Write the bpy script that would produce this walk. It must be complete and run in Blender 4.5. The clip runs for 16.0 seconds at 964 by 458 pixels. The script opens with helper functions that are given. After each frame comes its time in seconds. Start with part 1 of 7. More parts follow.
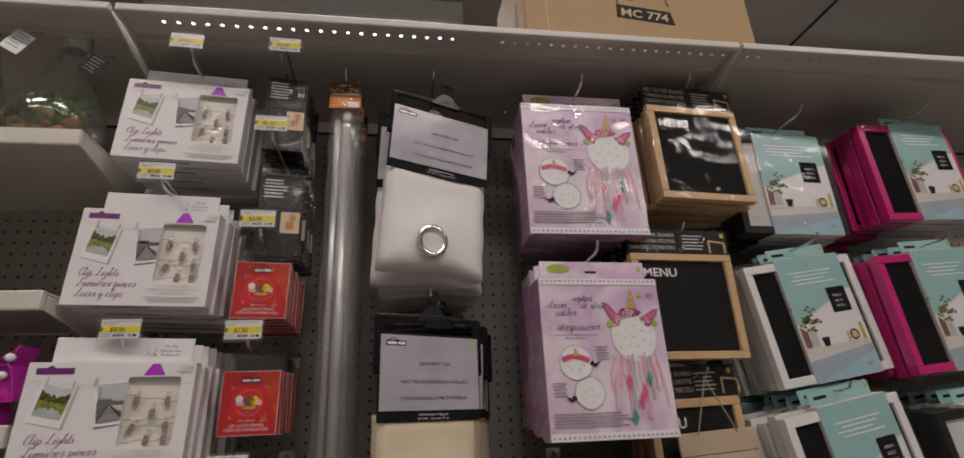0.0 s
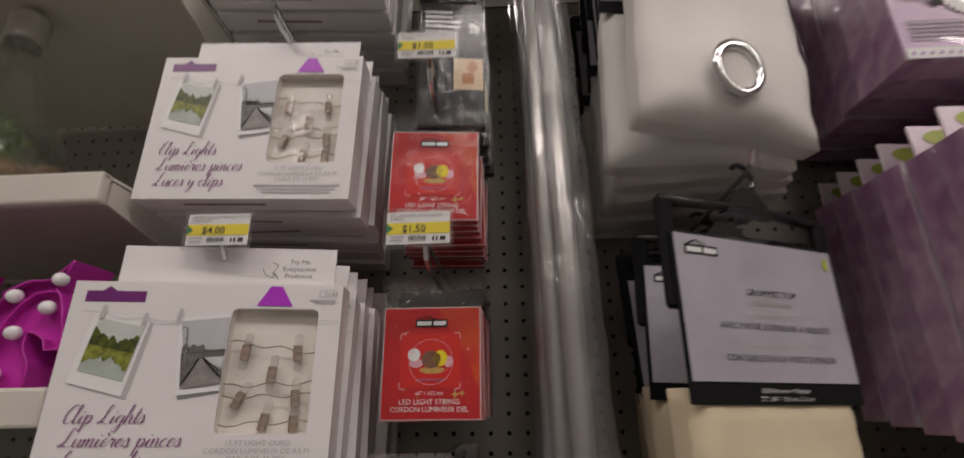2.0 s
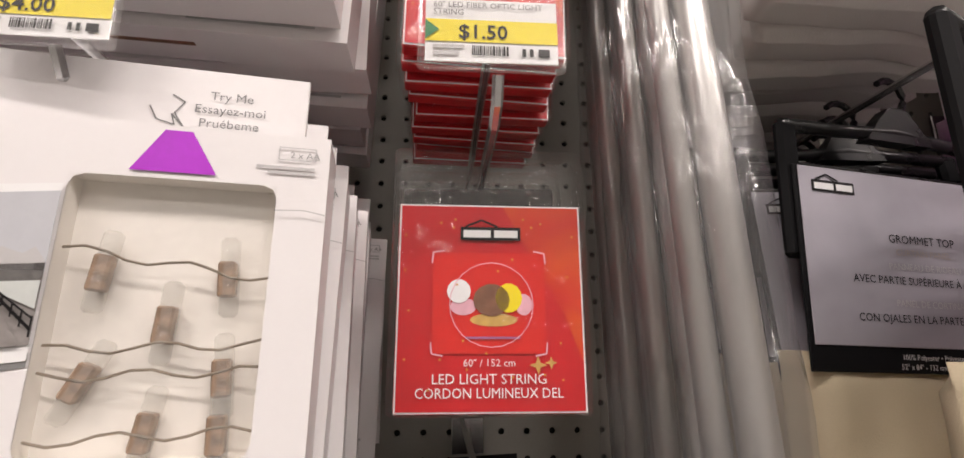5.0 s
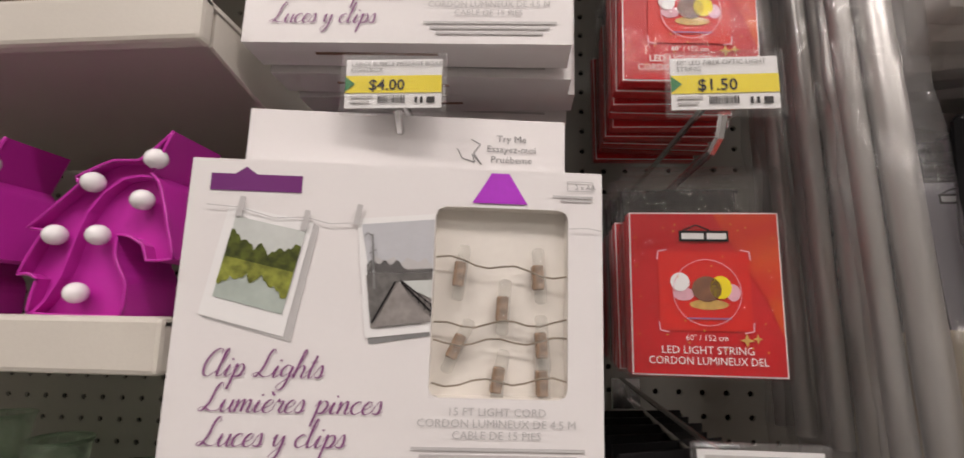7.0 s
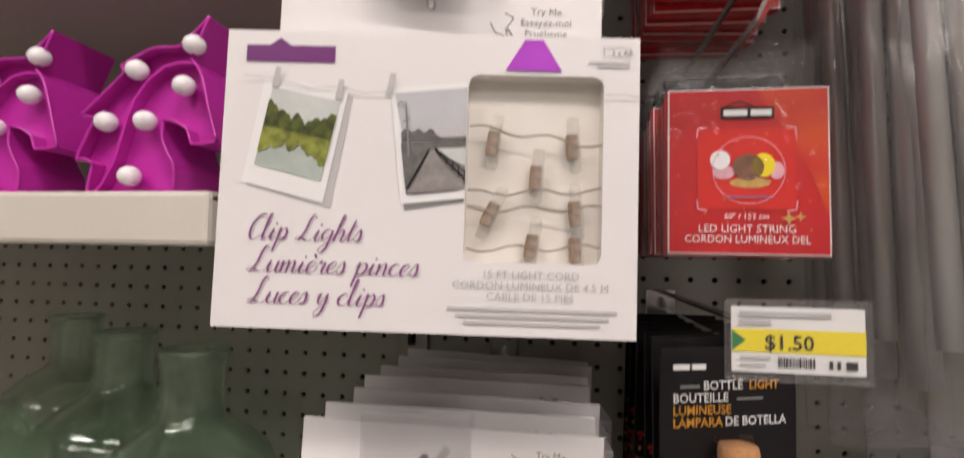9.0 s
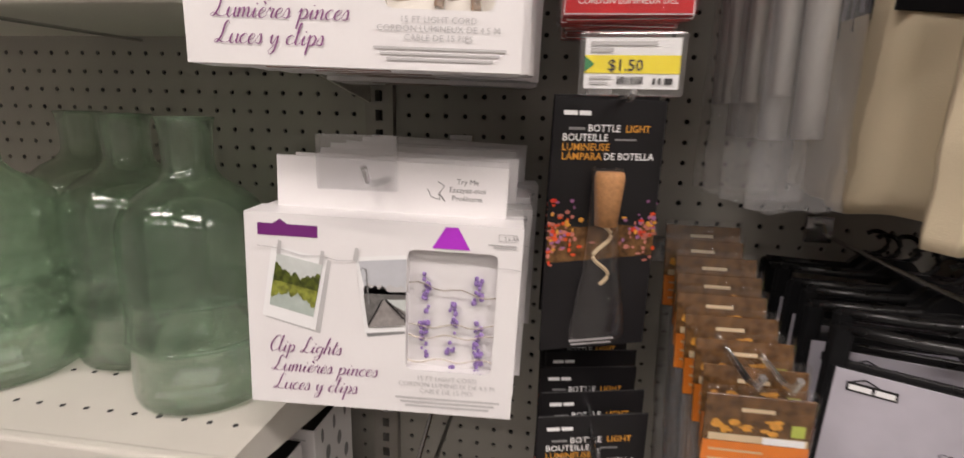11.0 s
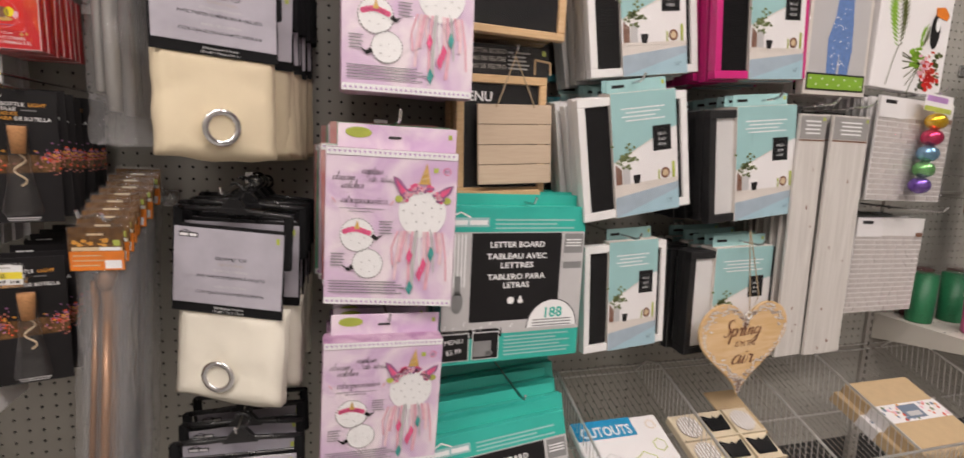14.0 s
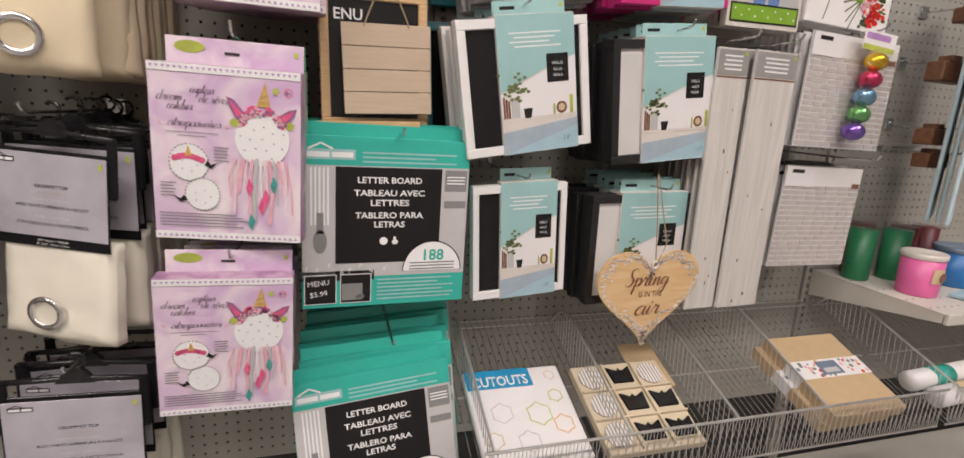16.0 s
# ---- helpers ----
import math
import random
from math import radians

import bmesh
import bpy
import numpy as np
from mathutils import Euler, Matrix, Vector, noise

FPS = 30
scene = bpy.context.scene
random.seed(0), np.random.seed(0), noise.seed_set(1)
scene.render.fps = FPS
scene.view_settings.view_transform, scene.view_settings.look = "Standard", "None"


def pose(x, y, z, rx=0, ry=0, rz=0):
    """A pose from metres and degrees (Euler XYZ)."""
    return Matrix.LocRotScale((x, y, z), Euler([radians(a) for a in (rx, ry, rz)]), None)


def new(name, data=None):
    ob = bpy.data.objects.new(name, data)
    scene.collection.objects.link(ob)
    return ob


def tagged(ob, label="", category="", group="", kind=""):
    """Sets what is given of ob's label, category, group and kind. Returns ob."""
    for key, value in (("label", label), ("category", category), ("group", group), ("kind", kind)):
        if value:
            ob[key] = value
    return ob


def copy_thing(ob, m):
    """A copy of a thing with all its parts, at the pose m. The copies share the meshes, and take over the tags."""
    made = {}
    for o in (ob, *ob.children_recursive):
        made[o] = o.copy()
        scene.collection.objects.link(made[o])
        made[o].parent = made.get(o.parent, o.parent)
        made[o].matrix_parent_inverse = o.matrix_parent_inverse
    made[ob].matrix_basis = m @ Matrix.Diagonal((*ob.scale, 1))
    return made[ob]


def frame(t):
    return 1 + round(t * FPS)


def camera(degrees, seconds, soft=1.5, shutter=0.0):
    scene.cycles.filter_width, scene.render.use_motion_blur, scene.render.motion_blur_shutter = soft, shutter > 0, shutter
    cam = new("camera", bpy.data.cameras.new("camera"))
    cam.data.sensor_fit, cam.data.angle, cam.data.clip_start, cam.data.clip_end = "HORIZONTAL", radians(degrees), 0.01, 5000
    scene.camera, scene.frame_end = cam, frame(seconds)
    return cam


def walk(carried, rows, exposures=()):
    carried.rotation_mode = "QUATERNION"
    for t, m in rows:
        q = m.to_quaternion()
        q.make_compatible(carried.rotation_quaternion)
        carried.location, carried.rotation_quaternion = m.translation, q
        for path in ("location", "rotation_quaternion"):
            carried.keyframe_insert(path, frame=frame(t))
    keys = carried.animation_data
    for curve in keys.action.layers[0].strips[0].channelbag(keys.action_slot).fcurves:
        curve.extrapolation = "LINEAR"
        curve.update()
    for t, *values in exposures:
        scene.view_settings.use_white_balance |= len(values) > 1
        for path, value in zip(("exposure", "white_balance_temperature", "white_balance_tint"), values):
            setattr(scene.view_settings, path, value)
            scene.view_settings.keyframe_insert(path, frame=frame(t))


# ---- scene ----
cam = camera(86.3, 16.0, soft=1.5, shutter=0.4)
METRES, EYE, TILT, LEAN, TURN = 2.14, 1.45, 20.19, 2.56, -7.96
ROWS = [
    (0.0, 0.0, 0.0, 0.0, 0.0, 0.0, -0.0),
    (0.5, -0.0171, 0.0142, -0.0078, 2.95, 0.41, 0.84),
    (1.0, -0.0436, 0.0628, -0.0267, 7.47, 0.28, 2.08),
    (1.5, -0.0735, 0.1264, -0.0474, 10.27, 0.21, 2.88),
    (2.0, -0.1052, 0.1737, -0.0697, 11.39, -0.89, 2.35),
    (2.5, -0.1392, 0.2232, -0.0796, 10.58, -2.18, 1.66),
    (3.0, -0.1585, 0.2572, -0.0914, 8.67, -3.23, 0.86),
    (3.5, -0.161, 0.2692, -0.0959, 6.28, -3.86, 0.13),
    (6.0, -0.1713, 0.2505, -0.0937, 4.06, -9.33, -0.98),
    (6.5, -0.1875, 0.236, -0.0862, 9.35, -10.56, 0.07),
    (7.0, -0.1954, 0.2275, -0.0813, 13.61, -10.71, 1.35),
    (7.5, -0.1995, 0.2244, -0.0796, 15.66, -10.86, 2.08),
    (8.0, -0.1978, 0.2272, -0.0845, 16.5, -11.84, 2.04),
    (8.5, -0.1937, 0.2251, -0.0899, 16.97, -13.53, 2.34),
    (9.0, -0.1944, 0.2232, -0.0991, 17.35, -16.42, 2.54),
    (9.5, -0.1989, 0.2234, -0.1182, 17.29, -23.08, 1.99),
    (12.0, -0.0986, 0.1174, -0.0881, 16.44, -33.67, 1.66),
    (12.5, -0.0591, 0.0681, -0.0718, 13.22, -31.8, 0.19),
    (13.0, -0.0163, 0.0193, -0.0568, 4.14, -30.06, -3.74),
    (13.5, 0.0344, -0.0033, -0.0495, -4.2, -28.83, -6.05),
    (14.0, 0.102, -0.0265, -0.0526, -6.09, -28.15, -7.0),
    (14.5, 0.1483, -0.0503, -0.0502, -5.06, -28.74, -6.99),
    (15.0, 0.1746, -0.0597, -0.0514, -5.39, -29.55, -6.47),
    (15.5, 0.1935, -0.0482, -0.0635, -6.37, -30.81, -7.33),
    (16.0, 0.2168, -0.0174, -0.0727, -5.63, -32.66, -7.99),
]
EXPOSURES = [(0.0, -0.92), (0.5, -1.08), (1.5, -1.06), (2.5, -0.47), (3.5, 0.02), (6.0, 0.3), (6.5, -0.05), (7.0, -0.13), (8.5, -0.04), (9.2, 0.08), (9.6, 0.02), (12.0, 0.3), (13.0, 0.29), (14.0, 0.17), (16.0, 0.17)]
walk(cam, [(t, pose(0, 0, EYE, TILT, LEAN, TURN) @ pose(METRES * x, METRES * y, METRES * z, 90 + pitch, roll, yaw)) for t, x, y, z, yaw, pitch, roll in ROWS], EXPOSURES)

# ---- light ----
world = bpy.data.worlds.new("store_world")
world.use_nodes = True
world.node_tree.nodes["Background"].inputs[0].default_value = (0.9, 0.95, 1.0, 1)
world.node_tree.nodes["Background"].inputs[1].default_value = 0.05
scene.world = world

LAMP_PLACES = [(-1.6, -0.75), (0.6, -0.75), (2.8, -0.75), (-1.9, -2.35), (0.3, -2.35), (2.5, -2.35), (-0.5, 2.335), (2.6, 2.60)]
for lx, ly in LAMP_PLACES:
    lamp = bpy.data.lights.new("tube_lamp", "AREA")
    lamp.shape, lamp.size, lamp.size_y = "RECTANGLE", 1.5, 0.22
    lamp.energy = 38.0 if -1.0 < ly < 0.0 else 14.0 if ly < -1.0 else 30.0
    lamp.color = (1.0, 0.885, 0.845)
    ob = new("tube_lamp", lamp)
    ob.matrix_world = pose(lx, ly, 3.40)


# ---- materials ----
def mat(name, rgb, rough=0.5, metal=0.0, var=0.06, scale=25.0, bump=0.05, bscale=350.0, spec=0.5, coat=0.0):
    m = bpy.data.materials.new(name)
    m.use_nodes = True
    nt = m.node_tree
    bsdf = nt.nodes["Principled BSDF"]
    tc = nt.nodes.new("ShaderNodeTexCoord")
    broad = nt.nodes.new("ShaderNodeTexNoise")
    broad.inputs["Scale"].default_value = scale
    broad.inputs["Detail"].default_value = 4
    fine = nt.nodes.new("ShaderNodeTexNoise")
    fine.inputs["Scale"].default_value = bscale
    fine.inputs["Detail"].default_value = 2
    nt.links.new(tc.outputs["Object"], broad.inputs["Vector"])
    nt.links.new(tc.outputs["Object"], fine.inputs["Vector"])
    both = nt.nodes.new("ShaderNodeMath")
    both.operation = "MULTIPLY_ADD"
    both.inputs[1].default_value = 0.3
    nt.links.new(fine.outputs["Fac"], both.inputs[0])
    nt.links.new(broad.outputs["Fac"], both.inputs[2])
    mix = nt.nodes.new("ShaderNodeMix")
    mix.data_type = "RGBA"
    span = nt.nodes.new("ShaderNodeMapRange")
    span.inputs[1].default_value, span.inputs[2].default_value = 0.4, 0.9
    nt.links.new(both.outputs[0], span.inputs[0])
    nt.links.new(span.outputs[0], mix.inputs[0])
    mix.inputs[6].default_value = (*[c * (1 - var) for c in rgb], 1)
    mix.inputs[7].default_value = (*[min(1, c * (1 + var)) for c in rgb], 1)
    nt.links.new(mix.outputs[2], bsdf.inputs["Base Color"])
    rspan = nt.nodes.new("ShaderNodeMapRange")
    rspan.inputs[3].default_value, rspan.inputs[4].default_value = rough * 0.85, min(1, rough * 1.15)
    nt.links.new(broad.outputs["Fac"], rspan.inputs[0])
    nt.links.new(rspan.outputs[0], bsdf.inputs["Roughness"])
    bsdf.inputs["Metallic"].default_value = metal
    bsdf.inputs["Specular IOR Level"].default_value = spec
    bsdf.inputs["Coat Weight"].default_value = coat
    if bump:
        b = nt.nodes.new("ShaderNodeBump")
        b.inputs["Strength"].default_value = bump
        b.inputs["Distance"].default_value = 0.001
        nt.links.new(fine.outputs["Fac"], b.inputs["Height"])
        nt.links.new(b.outputs["Normal"], bsdf.inputs["Normal"])
    return m


def film_mat(name, rgb, gloss=0.10, crinkle=0.6, scale=60.0, rough=0.12, haze=0.0, veil_rgb=(0.80, 0.80, 0.81), edge=0.0, stretch=(1, 1, 1), detail=5):
    """Thin clear plastic or glass: see-through, glossier towards grazing angles; haze mixes in a diffuse veil."""
    m = bpy.data.materials.new(name)
    m.use_nodes = True
    nt = m.node_tree
    nt.nodes.clear()
    out = nt.nodes.new("ShaderNodeOutputMaterial")
    mix = nt.nodes.new("ShaderNodeMixShader")
    clear = nt.nodes.new("ShaderNodeBsdfTransparent")
    clear.inputs[0].default_value = (*rgb, 1)
    shine = nt.nodes.new("ShaderNodeBsdfGlossy")
    shine.inputs["Roughness"].default_value = rough
    shine.inputs["Color"].default_value = (1, 1, 1, 1)
    tc = nt.nodes.new("ShaderNodeTexCoord")
    mp = nt.nodes.new("ShaderNodeMapping")
    mp.inputs["Scale"].default_value = stretch
    n = nt.nodes.new("ShaderNodeTexNoise")
    n.inputs["Scale"].default_value = scale
    n.inputs["Detail"].default_value = detail
    n.inputs["Distortion"].default_value = 1.2
    nt.links.new(tc.outputs["Object"], mp.inputs[0])
    nt.links.new(mp.outputs[0], n.inputs["Vector"])
    b = nt.nodes.new("ShaderNodeBump")
    b.inputs["Strength"].default_value = crinkle
    b.inputs["Distance"].default_value = 0.01
    nt.links.new(n.outputs["Fac"], b.inputs["Height"])
    nt.links.new(b.outputs["Normal"], shine.inputs["Normal"])
    if edge:
        facing = nt.nodes.new("ShaderNodeLayerWeight")
        facing.inputs["Blend"].default_value = 0.5
        steep = nt.nodes.new("ShaderNodeMath")
        steep.operation = "POWER"
        steep.inputs[1].default_value = 3.5
        total = nt.nodes.new("ShaderNodeMath")
        total.operation = "MULTIPLY_ADD"
        total.use_clamp = True
        total.inputs[1].default_value = edge
        total.inputs[2].default_value = gloss
        nt.links.new(facing.outputs["Facing"], steep.inputs[0])
        nt.links.new(steep.outputs[0], total.inputs[0])
        nt.links.new(total.outputs[0], mix.inputs[0])
    else:
        mix.inputs[0].default_value = gloss
    nt.links.new(shine.outputs[0], mix.inputs[2])
    if haze:
        veil = nt.nodes.new("ShaderNodeBsdfDiffuse")
        veil.inputs[0].default_value = (*veil_rgb, 1)
        cloudy = nt.nodes.new("ShaderNodeMixShader")
        cloudy.inputs[0].default_value = haze
        nt.links.new(clear.outputs[0], cloudy.inputs[1])
        nt.links.new(veil.outputs[0], cloudy.inputs[2])
        nt.links.new(cloudy.outputs[0], mix.inputs[1])
    else:
        nt.links.new(clear.outputs[0], mix.inputs[1])
    nt.links.new(mix.outputs[0], out.inputs[0])
    return m


def glass_mat(name, thin, rgb, share=0.5, rough=0.015):
    """Blown glass: part of the light bends through the wall, part goes straight as through a thin sheet."""
    nt = thin.node_tree
    thin.name = name
    bend = nt.nodes.new("ShaderNodeBsdfGlass")
    bend.inputs["Color"].default_value = (*rgb, 1)
    bend.inputs["Roughness"].default_value = rough
    bend.inputs["IOR"].default_value = 1.46
    both = nt.nodes.new("ShaderNodeMixShader")
    both.inputs[0].default_value = share
    out = next(n for n in nt.nodes if n.type == "OUTPUT_MATERIAL")
    nt.links.new(out.inputs[0].links[0].from_socket, both.inputs[1])
    nt.links.new(bend.outputs[0], both.inputs[2])
    nt.links.new(both.outputs[0], out.inputs[0])
    return thin


def wood_mat(name, light, dark, rough=0.6, stretch=(6, 6, 60), distortion=2.0, coords="Object"):
    m = mat(name, light, rough, bump=0.12, bscale=500)
    nt = m.node_tree
    tc = nt.nodes.new("ShaderNodeTexCoord")
    mp = nt.nodes.new("ShaderNodeMapping")
    mp.inputs["Scale"].default_value = stretch
    n = nt.nodes.new("ShaderNodeTexNoise")
    n.inputs["Scale"].default_value = 3.0
    n.inputs["Detail"].default_value = 6
    n.inputs["Distortion"].default_value = distortion
    ramp = nt.nodes.new("ShaderNodeValToRGB")
    ramp.color_ramp.elements[0].position, ramp.color_ramp.elements[1].position = 0.35, 0.65
    ramp.color_ramp.elements[0].color = (*dark, 1)
    ramp.color_ramp.elements[1].color = (*light, 1)
    nt.links.new(tc.outputs[coords], mp.inputs[0])
    nt.links.new(mp.outputs[0], n.inputs["Vector"])
    nt.links.new(n.outputs["Fac"], ramp.inputs[0])
    nt.links.new(ramp.outputs[0], nt.nodes["Principled BSDF"].inputs["Base Color"])
    return m


STEEL_PAINT = mat("shelf_enamel", (0.62, 0.59, 0.53), 0.42, var=0.06, scale=6, bump=0.06, bscale=700)
PEG_PAINT = mat("pegboard_enamel", (0.345, 0.333, 0.298), 0.55, var=0.08, scale=4, bump=0.05)
# near-black colour standing in for shade in holes, slots and gaps
GAP_SHADE = mat("gap_shade", (0.03, 0.03, 0.03), 0.8)
UPRIGHT = mat("upright_steel", (0.33, 0.31, 0.28), 0.5, var=0.1, scale=10)
BASKET_WIRE = mat("bright_zinc_wire", (0.60, 0.59, 0.57), 0.36, metal=0.7, var=0.1, scale=40, bump=0.02)
CHROME = mat("zinc_wire", (0.62, 0.62, 0.62), 0.25, metal=1.0, var=0.1, scale=50, bump=0.02)
SILVER = mat("polished_chrome", (0.85, 0.85, 0.86), 0.10, metal=1.0, var=0.03)
WHITE_CARD = mat("white_card", (0.78, 0.76, 0.76), 0.38, var=0.02, scale=12, bump=0.03)
WHITE_PRINT = mat("white_print", (0.82, 0.82, 0.82), 0.4, var=0.02)
PALE_GREY = mat("pale_grey_print", (0.50, 0.49, 0.49), 0.45, var=0.04)
MID_GREY = mat("mid_grey_print", (0.22, 0.22, 0.22), 0.45)
BLACK_PRINT = mat("black_print", (0.012, 0.011, 0.012), 0.45, var=0.1, spec=0.25)
BLACK_PLASTIC = mat("black_plastic", (0.012, 0.012, 0.013), 0.28, var=0.15, scale=30, bump=0.05)
FELT = mat("black_felt", (0.012, 0.012, 0.013), 0.9, var=0.2, scale=60, bump=0.3, bscale=900, spec=0.1)
PURPLE = mat("purple_print", (0.16, 0.02, 0.17), 0.35)
PURPLE_INK = mat("purple_ink", (0.23, 0.075, 0.21), 0.45)
MAGENTA_BADGE = mat("violet_badge", (0.42, 0.03, 0.55), 0.35, var=0.12, scale=40)
YELLOW = mat("yellow_label", (0.85, 0.70, 0.01), 0.45, var=0.03)
GREEN_MARK = mat("green_mark", (0.01, 0.19, 0.05), 0.45)
RED = mat("red_print", (0.55, 0.012, 0.018), 0.32, var=0.12, scale=30)
RED_ORANGE = wood_mat("orange_red_print", (0.66, 0.095, 0.014), (0.56, 0.016, 0.016), 0.32, stretch=(9, 9, 9), distortion=0.8)
RED_BRIGHT = mat("bright_red_print", (0.66, 0.02, 0.015), 0.32, var=0.1)
ORANGE = mat("orange_print", (0.72, 0.20, 0.02), 0.35, var=0.12, scale=60)
AMBER = mat("amber_print", (0.65, 0.30, 0.04), 0.4, var=0.2, scale=200)
GOLD = mat("gold_print", (0.58, 0.36, 0.10), 0.4, var=0.2, scale=200)
CORK = mat("cork", (0.48, 0.24, 0.10), 0.8, var=0.2, scale=300, bump=0.4)
CREAM = mat("cream_print", (0.62, 0.48, 0.30), 0.5, var=0.1)
TRAY = mat("window_insert", (0.80, 0.765, 0.71), 0.5, var=0.1, scale=18)
CLIP = mat("brown_clip", (0.30, 0.205, 0.14), 0.2, var=0.4, scale=260)
LAVENDER = mat("lavender_clip", (0.27, 0.17, 0.44), 0.5, var=0.35, scale=300)
CLEAR_CLIP = film_mat("clear_clip_plastic", (0.96, 0.96, 0.95), 0.06, 0.3, 60, 0.12, 0.12, (0.86, 0.85, 0.82), 0.4)
WIRE_INK = mat("thin_wire", (0.36, 0.31, 0.25), 0.3, metal=0.6)
LEAF = mat("photo_leaf", (0.070, 0.088, 0.010), 0.4, var=0.75, scale=220)
LEAF_LIGHT = mat("photo_water_leaf", (0.20, 0.22, 0.035), 0.4, var=0.6, scale=220)
SKY_PRINT = mat("photo_sky", (0.55, 0.58, 0.56), 0.4, var=0.08, scale=60)
WATER_PRINT = mat("photo_water", (0.42, 0.48, 0.44), 0.4, var=0.12, scale=60)
GREY_SKY = mat("photo_grey_sky", (0.50, 0.51, 0.54), 0.4, var=0.06)
GREY_DARK = mat("photo_grey", (0.13, 0.125, 0.12), 0.4, var=0.4, scale=200)
GREY_ROAD = mat("photo_road", (0.27, 0.25, 0.24), 0.4, var=0.2, scale=200)
UNICORN = mat("magenta_plastic", (0.52, 0.026, 0.37), 0.33, var=0.06, scale=15, bump=0.02)
BULB = mat("milky_bulb", (0.86, 0.84, 0.86), 0.25, var=0.02)
PINK_WASH = wood_mat("pink_wash_print", (0.83, 0.74, 0.785), (0.62, 0.43, 0.64), 0.34, stretch=(4, 4, 4), distortion=1.2)
LILAC = mat("lilac_print", (0.44, 0.24, 0.52), 0.36, var=0.25, scale=16)
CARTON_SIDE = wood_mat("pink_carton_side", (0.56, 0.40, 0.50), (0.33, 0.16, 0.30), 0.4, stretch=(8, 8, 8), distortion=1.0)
GREEN_WASH = wood_mat("green_wash_print", (0.42, 0.58, 0.42), (0.05, 0.30, 0.16), 0.38, stretch=(4, 4, 4), distortion=0.8)
CORAL_WASH = wood_mat("coral_wash_print", (0.72, 0.45, 0.42), (0.60, 0.16, 0.16), 0.38, stretch=(4, 4, 4), distortion=0.8)
CAP = mat("bright_cap", (0.78, 0.76, 0.72), 0.30, metal=0.35, var=0.1, scale=60)
PLUM = mat("plum_print", (0.30, 0.12, 0.26), 0.4, var=0.3, scale=30)
HOT_PINK = mat("hot_pink_print", (0.72, 0.10, 0.24), 0.4, var=0.2, scale=150)
SOFT_PINK = mat("soft_pink_print", (0.76, 0.42, 0.50), 0.4, var=0.15, scale=120)
TEAL_FEATHER = mat("teal_print", (0.05, 0.30, 0.28), 0.4, var=0.3, scale=150)
LIME = mat("lime_print", (0.42, 0.48, 0.08), 0.4, var=0.2)
TEAL = mat("teal_carton", (0.035, 0.42, 0.34), 0.35, var=0.05, scale=20)
AQUA = mat("aqua_sleeve", (0.32, 0.535, 0.535), 0.35, var=0.05, scale=20)
SLATE = mat("slate_print", (0.15, 0.20, 0.27), 0.4, var=0.08)
SKY_BLUE = mat("pale_blue_print", (0.36, 0.53, 0.60), 0.4, var=0.05)
PRINT_CREAM = mat("warm_white_print", (0.68, 0.63, 0.58), 0.4, var=0.04)
PRINT_BROWN = mat("brown_print", (0.20, 0.09, 0.05), 0.45, var=0.3, scale=200)
PRINT_GREEN = mat("foliage_print", (0.15, 0.19, 0.07), 0.45, var=0.5, scale=300)
PINK_FRAME = mat("pink_frame_paint", (0.58, 0.018, 0.19), 0.35, var=0.06)
WHITE_FRAME = mat("white_frame_paint", (0.80, 0.79, 0.78), 0.4, var=0.03)
TEAL_FRAME = mat("teal_frame_paint", (0.008, 0.16, 0.20), 0.4, var=0.06)
GREY_FRAME = mat("black_frame_paint", (0.014, 0.014, 0.015), 0.5, spec=0.3)
HEADER_BROWN = mat("dark_header_print", (0.12, 0.060, 0.022), 0.25, var=0.7, scale=120)
SCRIPT_GREY = mat("soft_black_ink", (0.09, 0.075, 0.085), 0.45, var=0.2)
PINE = wood_mat("pale_pine", (0.66, 0.45, 0.24), (0.56, 0.36, 0.18), 0.5)
TAUPE = wood_mat("taupe_board", (0.52, 0.41, 0.30), (0.48, 0.37, 0.27), 0.6, stretch=(3, 3, 40))
HEART_WOOD = wood_mat("plywood_heart", (0.706, 0.504, 0.292), (0.63, 0.41, 0.19), 0.55, stretch=(2, 2, 14))
GREY_WOOD = wood_mat("whitewashed_plank", (0.64, 0.61, 0.575), (0.53, 0.50, 0.465), 0.6, stretch=(22, 22, 1.1), distortion=1.4)
TRAY_CARD = mat("pale_tray_card", (0.64, 0.55, 0.40), 0.55, var=0.06, scale=40, bump=0.05)
KRAFT = mat("kraft_board", (0.50, 0.365, 0.21), 0.6, var=0.06, scale=40, bump=0.1)
CARTON = mat("brown_carton", (0.46, 0.31, 0.165), 0.65, var=0.05, scale=12, bump=0.1)
LABEL_LILAC = mat("satin_label", (0.44, 0.42, 0.47), 0.20, var=0.14, scale=14, bump=0.9, bscale=22)
CLOTH_WHITE = mat("white_cotton", (0.80, 0.78, 0.75), 0.85, var=0.04, scale=12, bump=0.35, bscale=900)
CLOTH_BEIGE = mat("beige_cotton", (0.70, 0.60, 0.42), 0.85, var=0.05, scale=12, bump=0.35, bscale=900)
CLOTH_IVORY = mat("ivory_cotton", (0.78, 0.74, 0.63), 0.85, var=0.04, scale=12, bump=0.35, bscale=900)
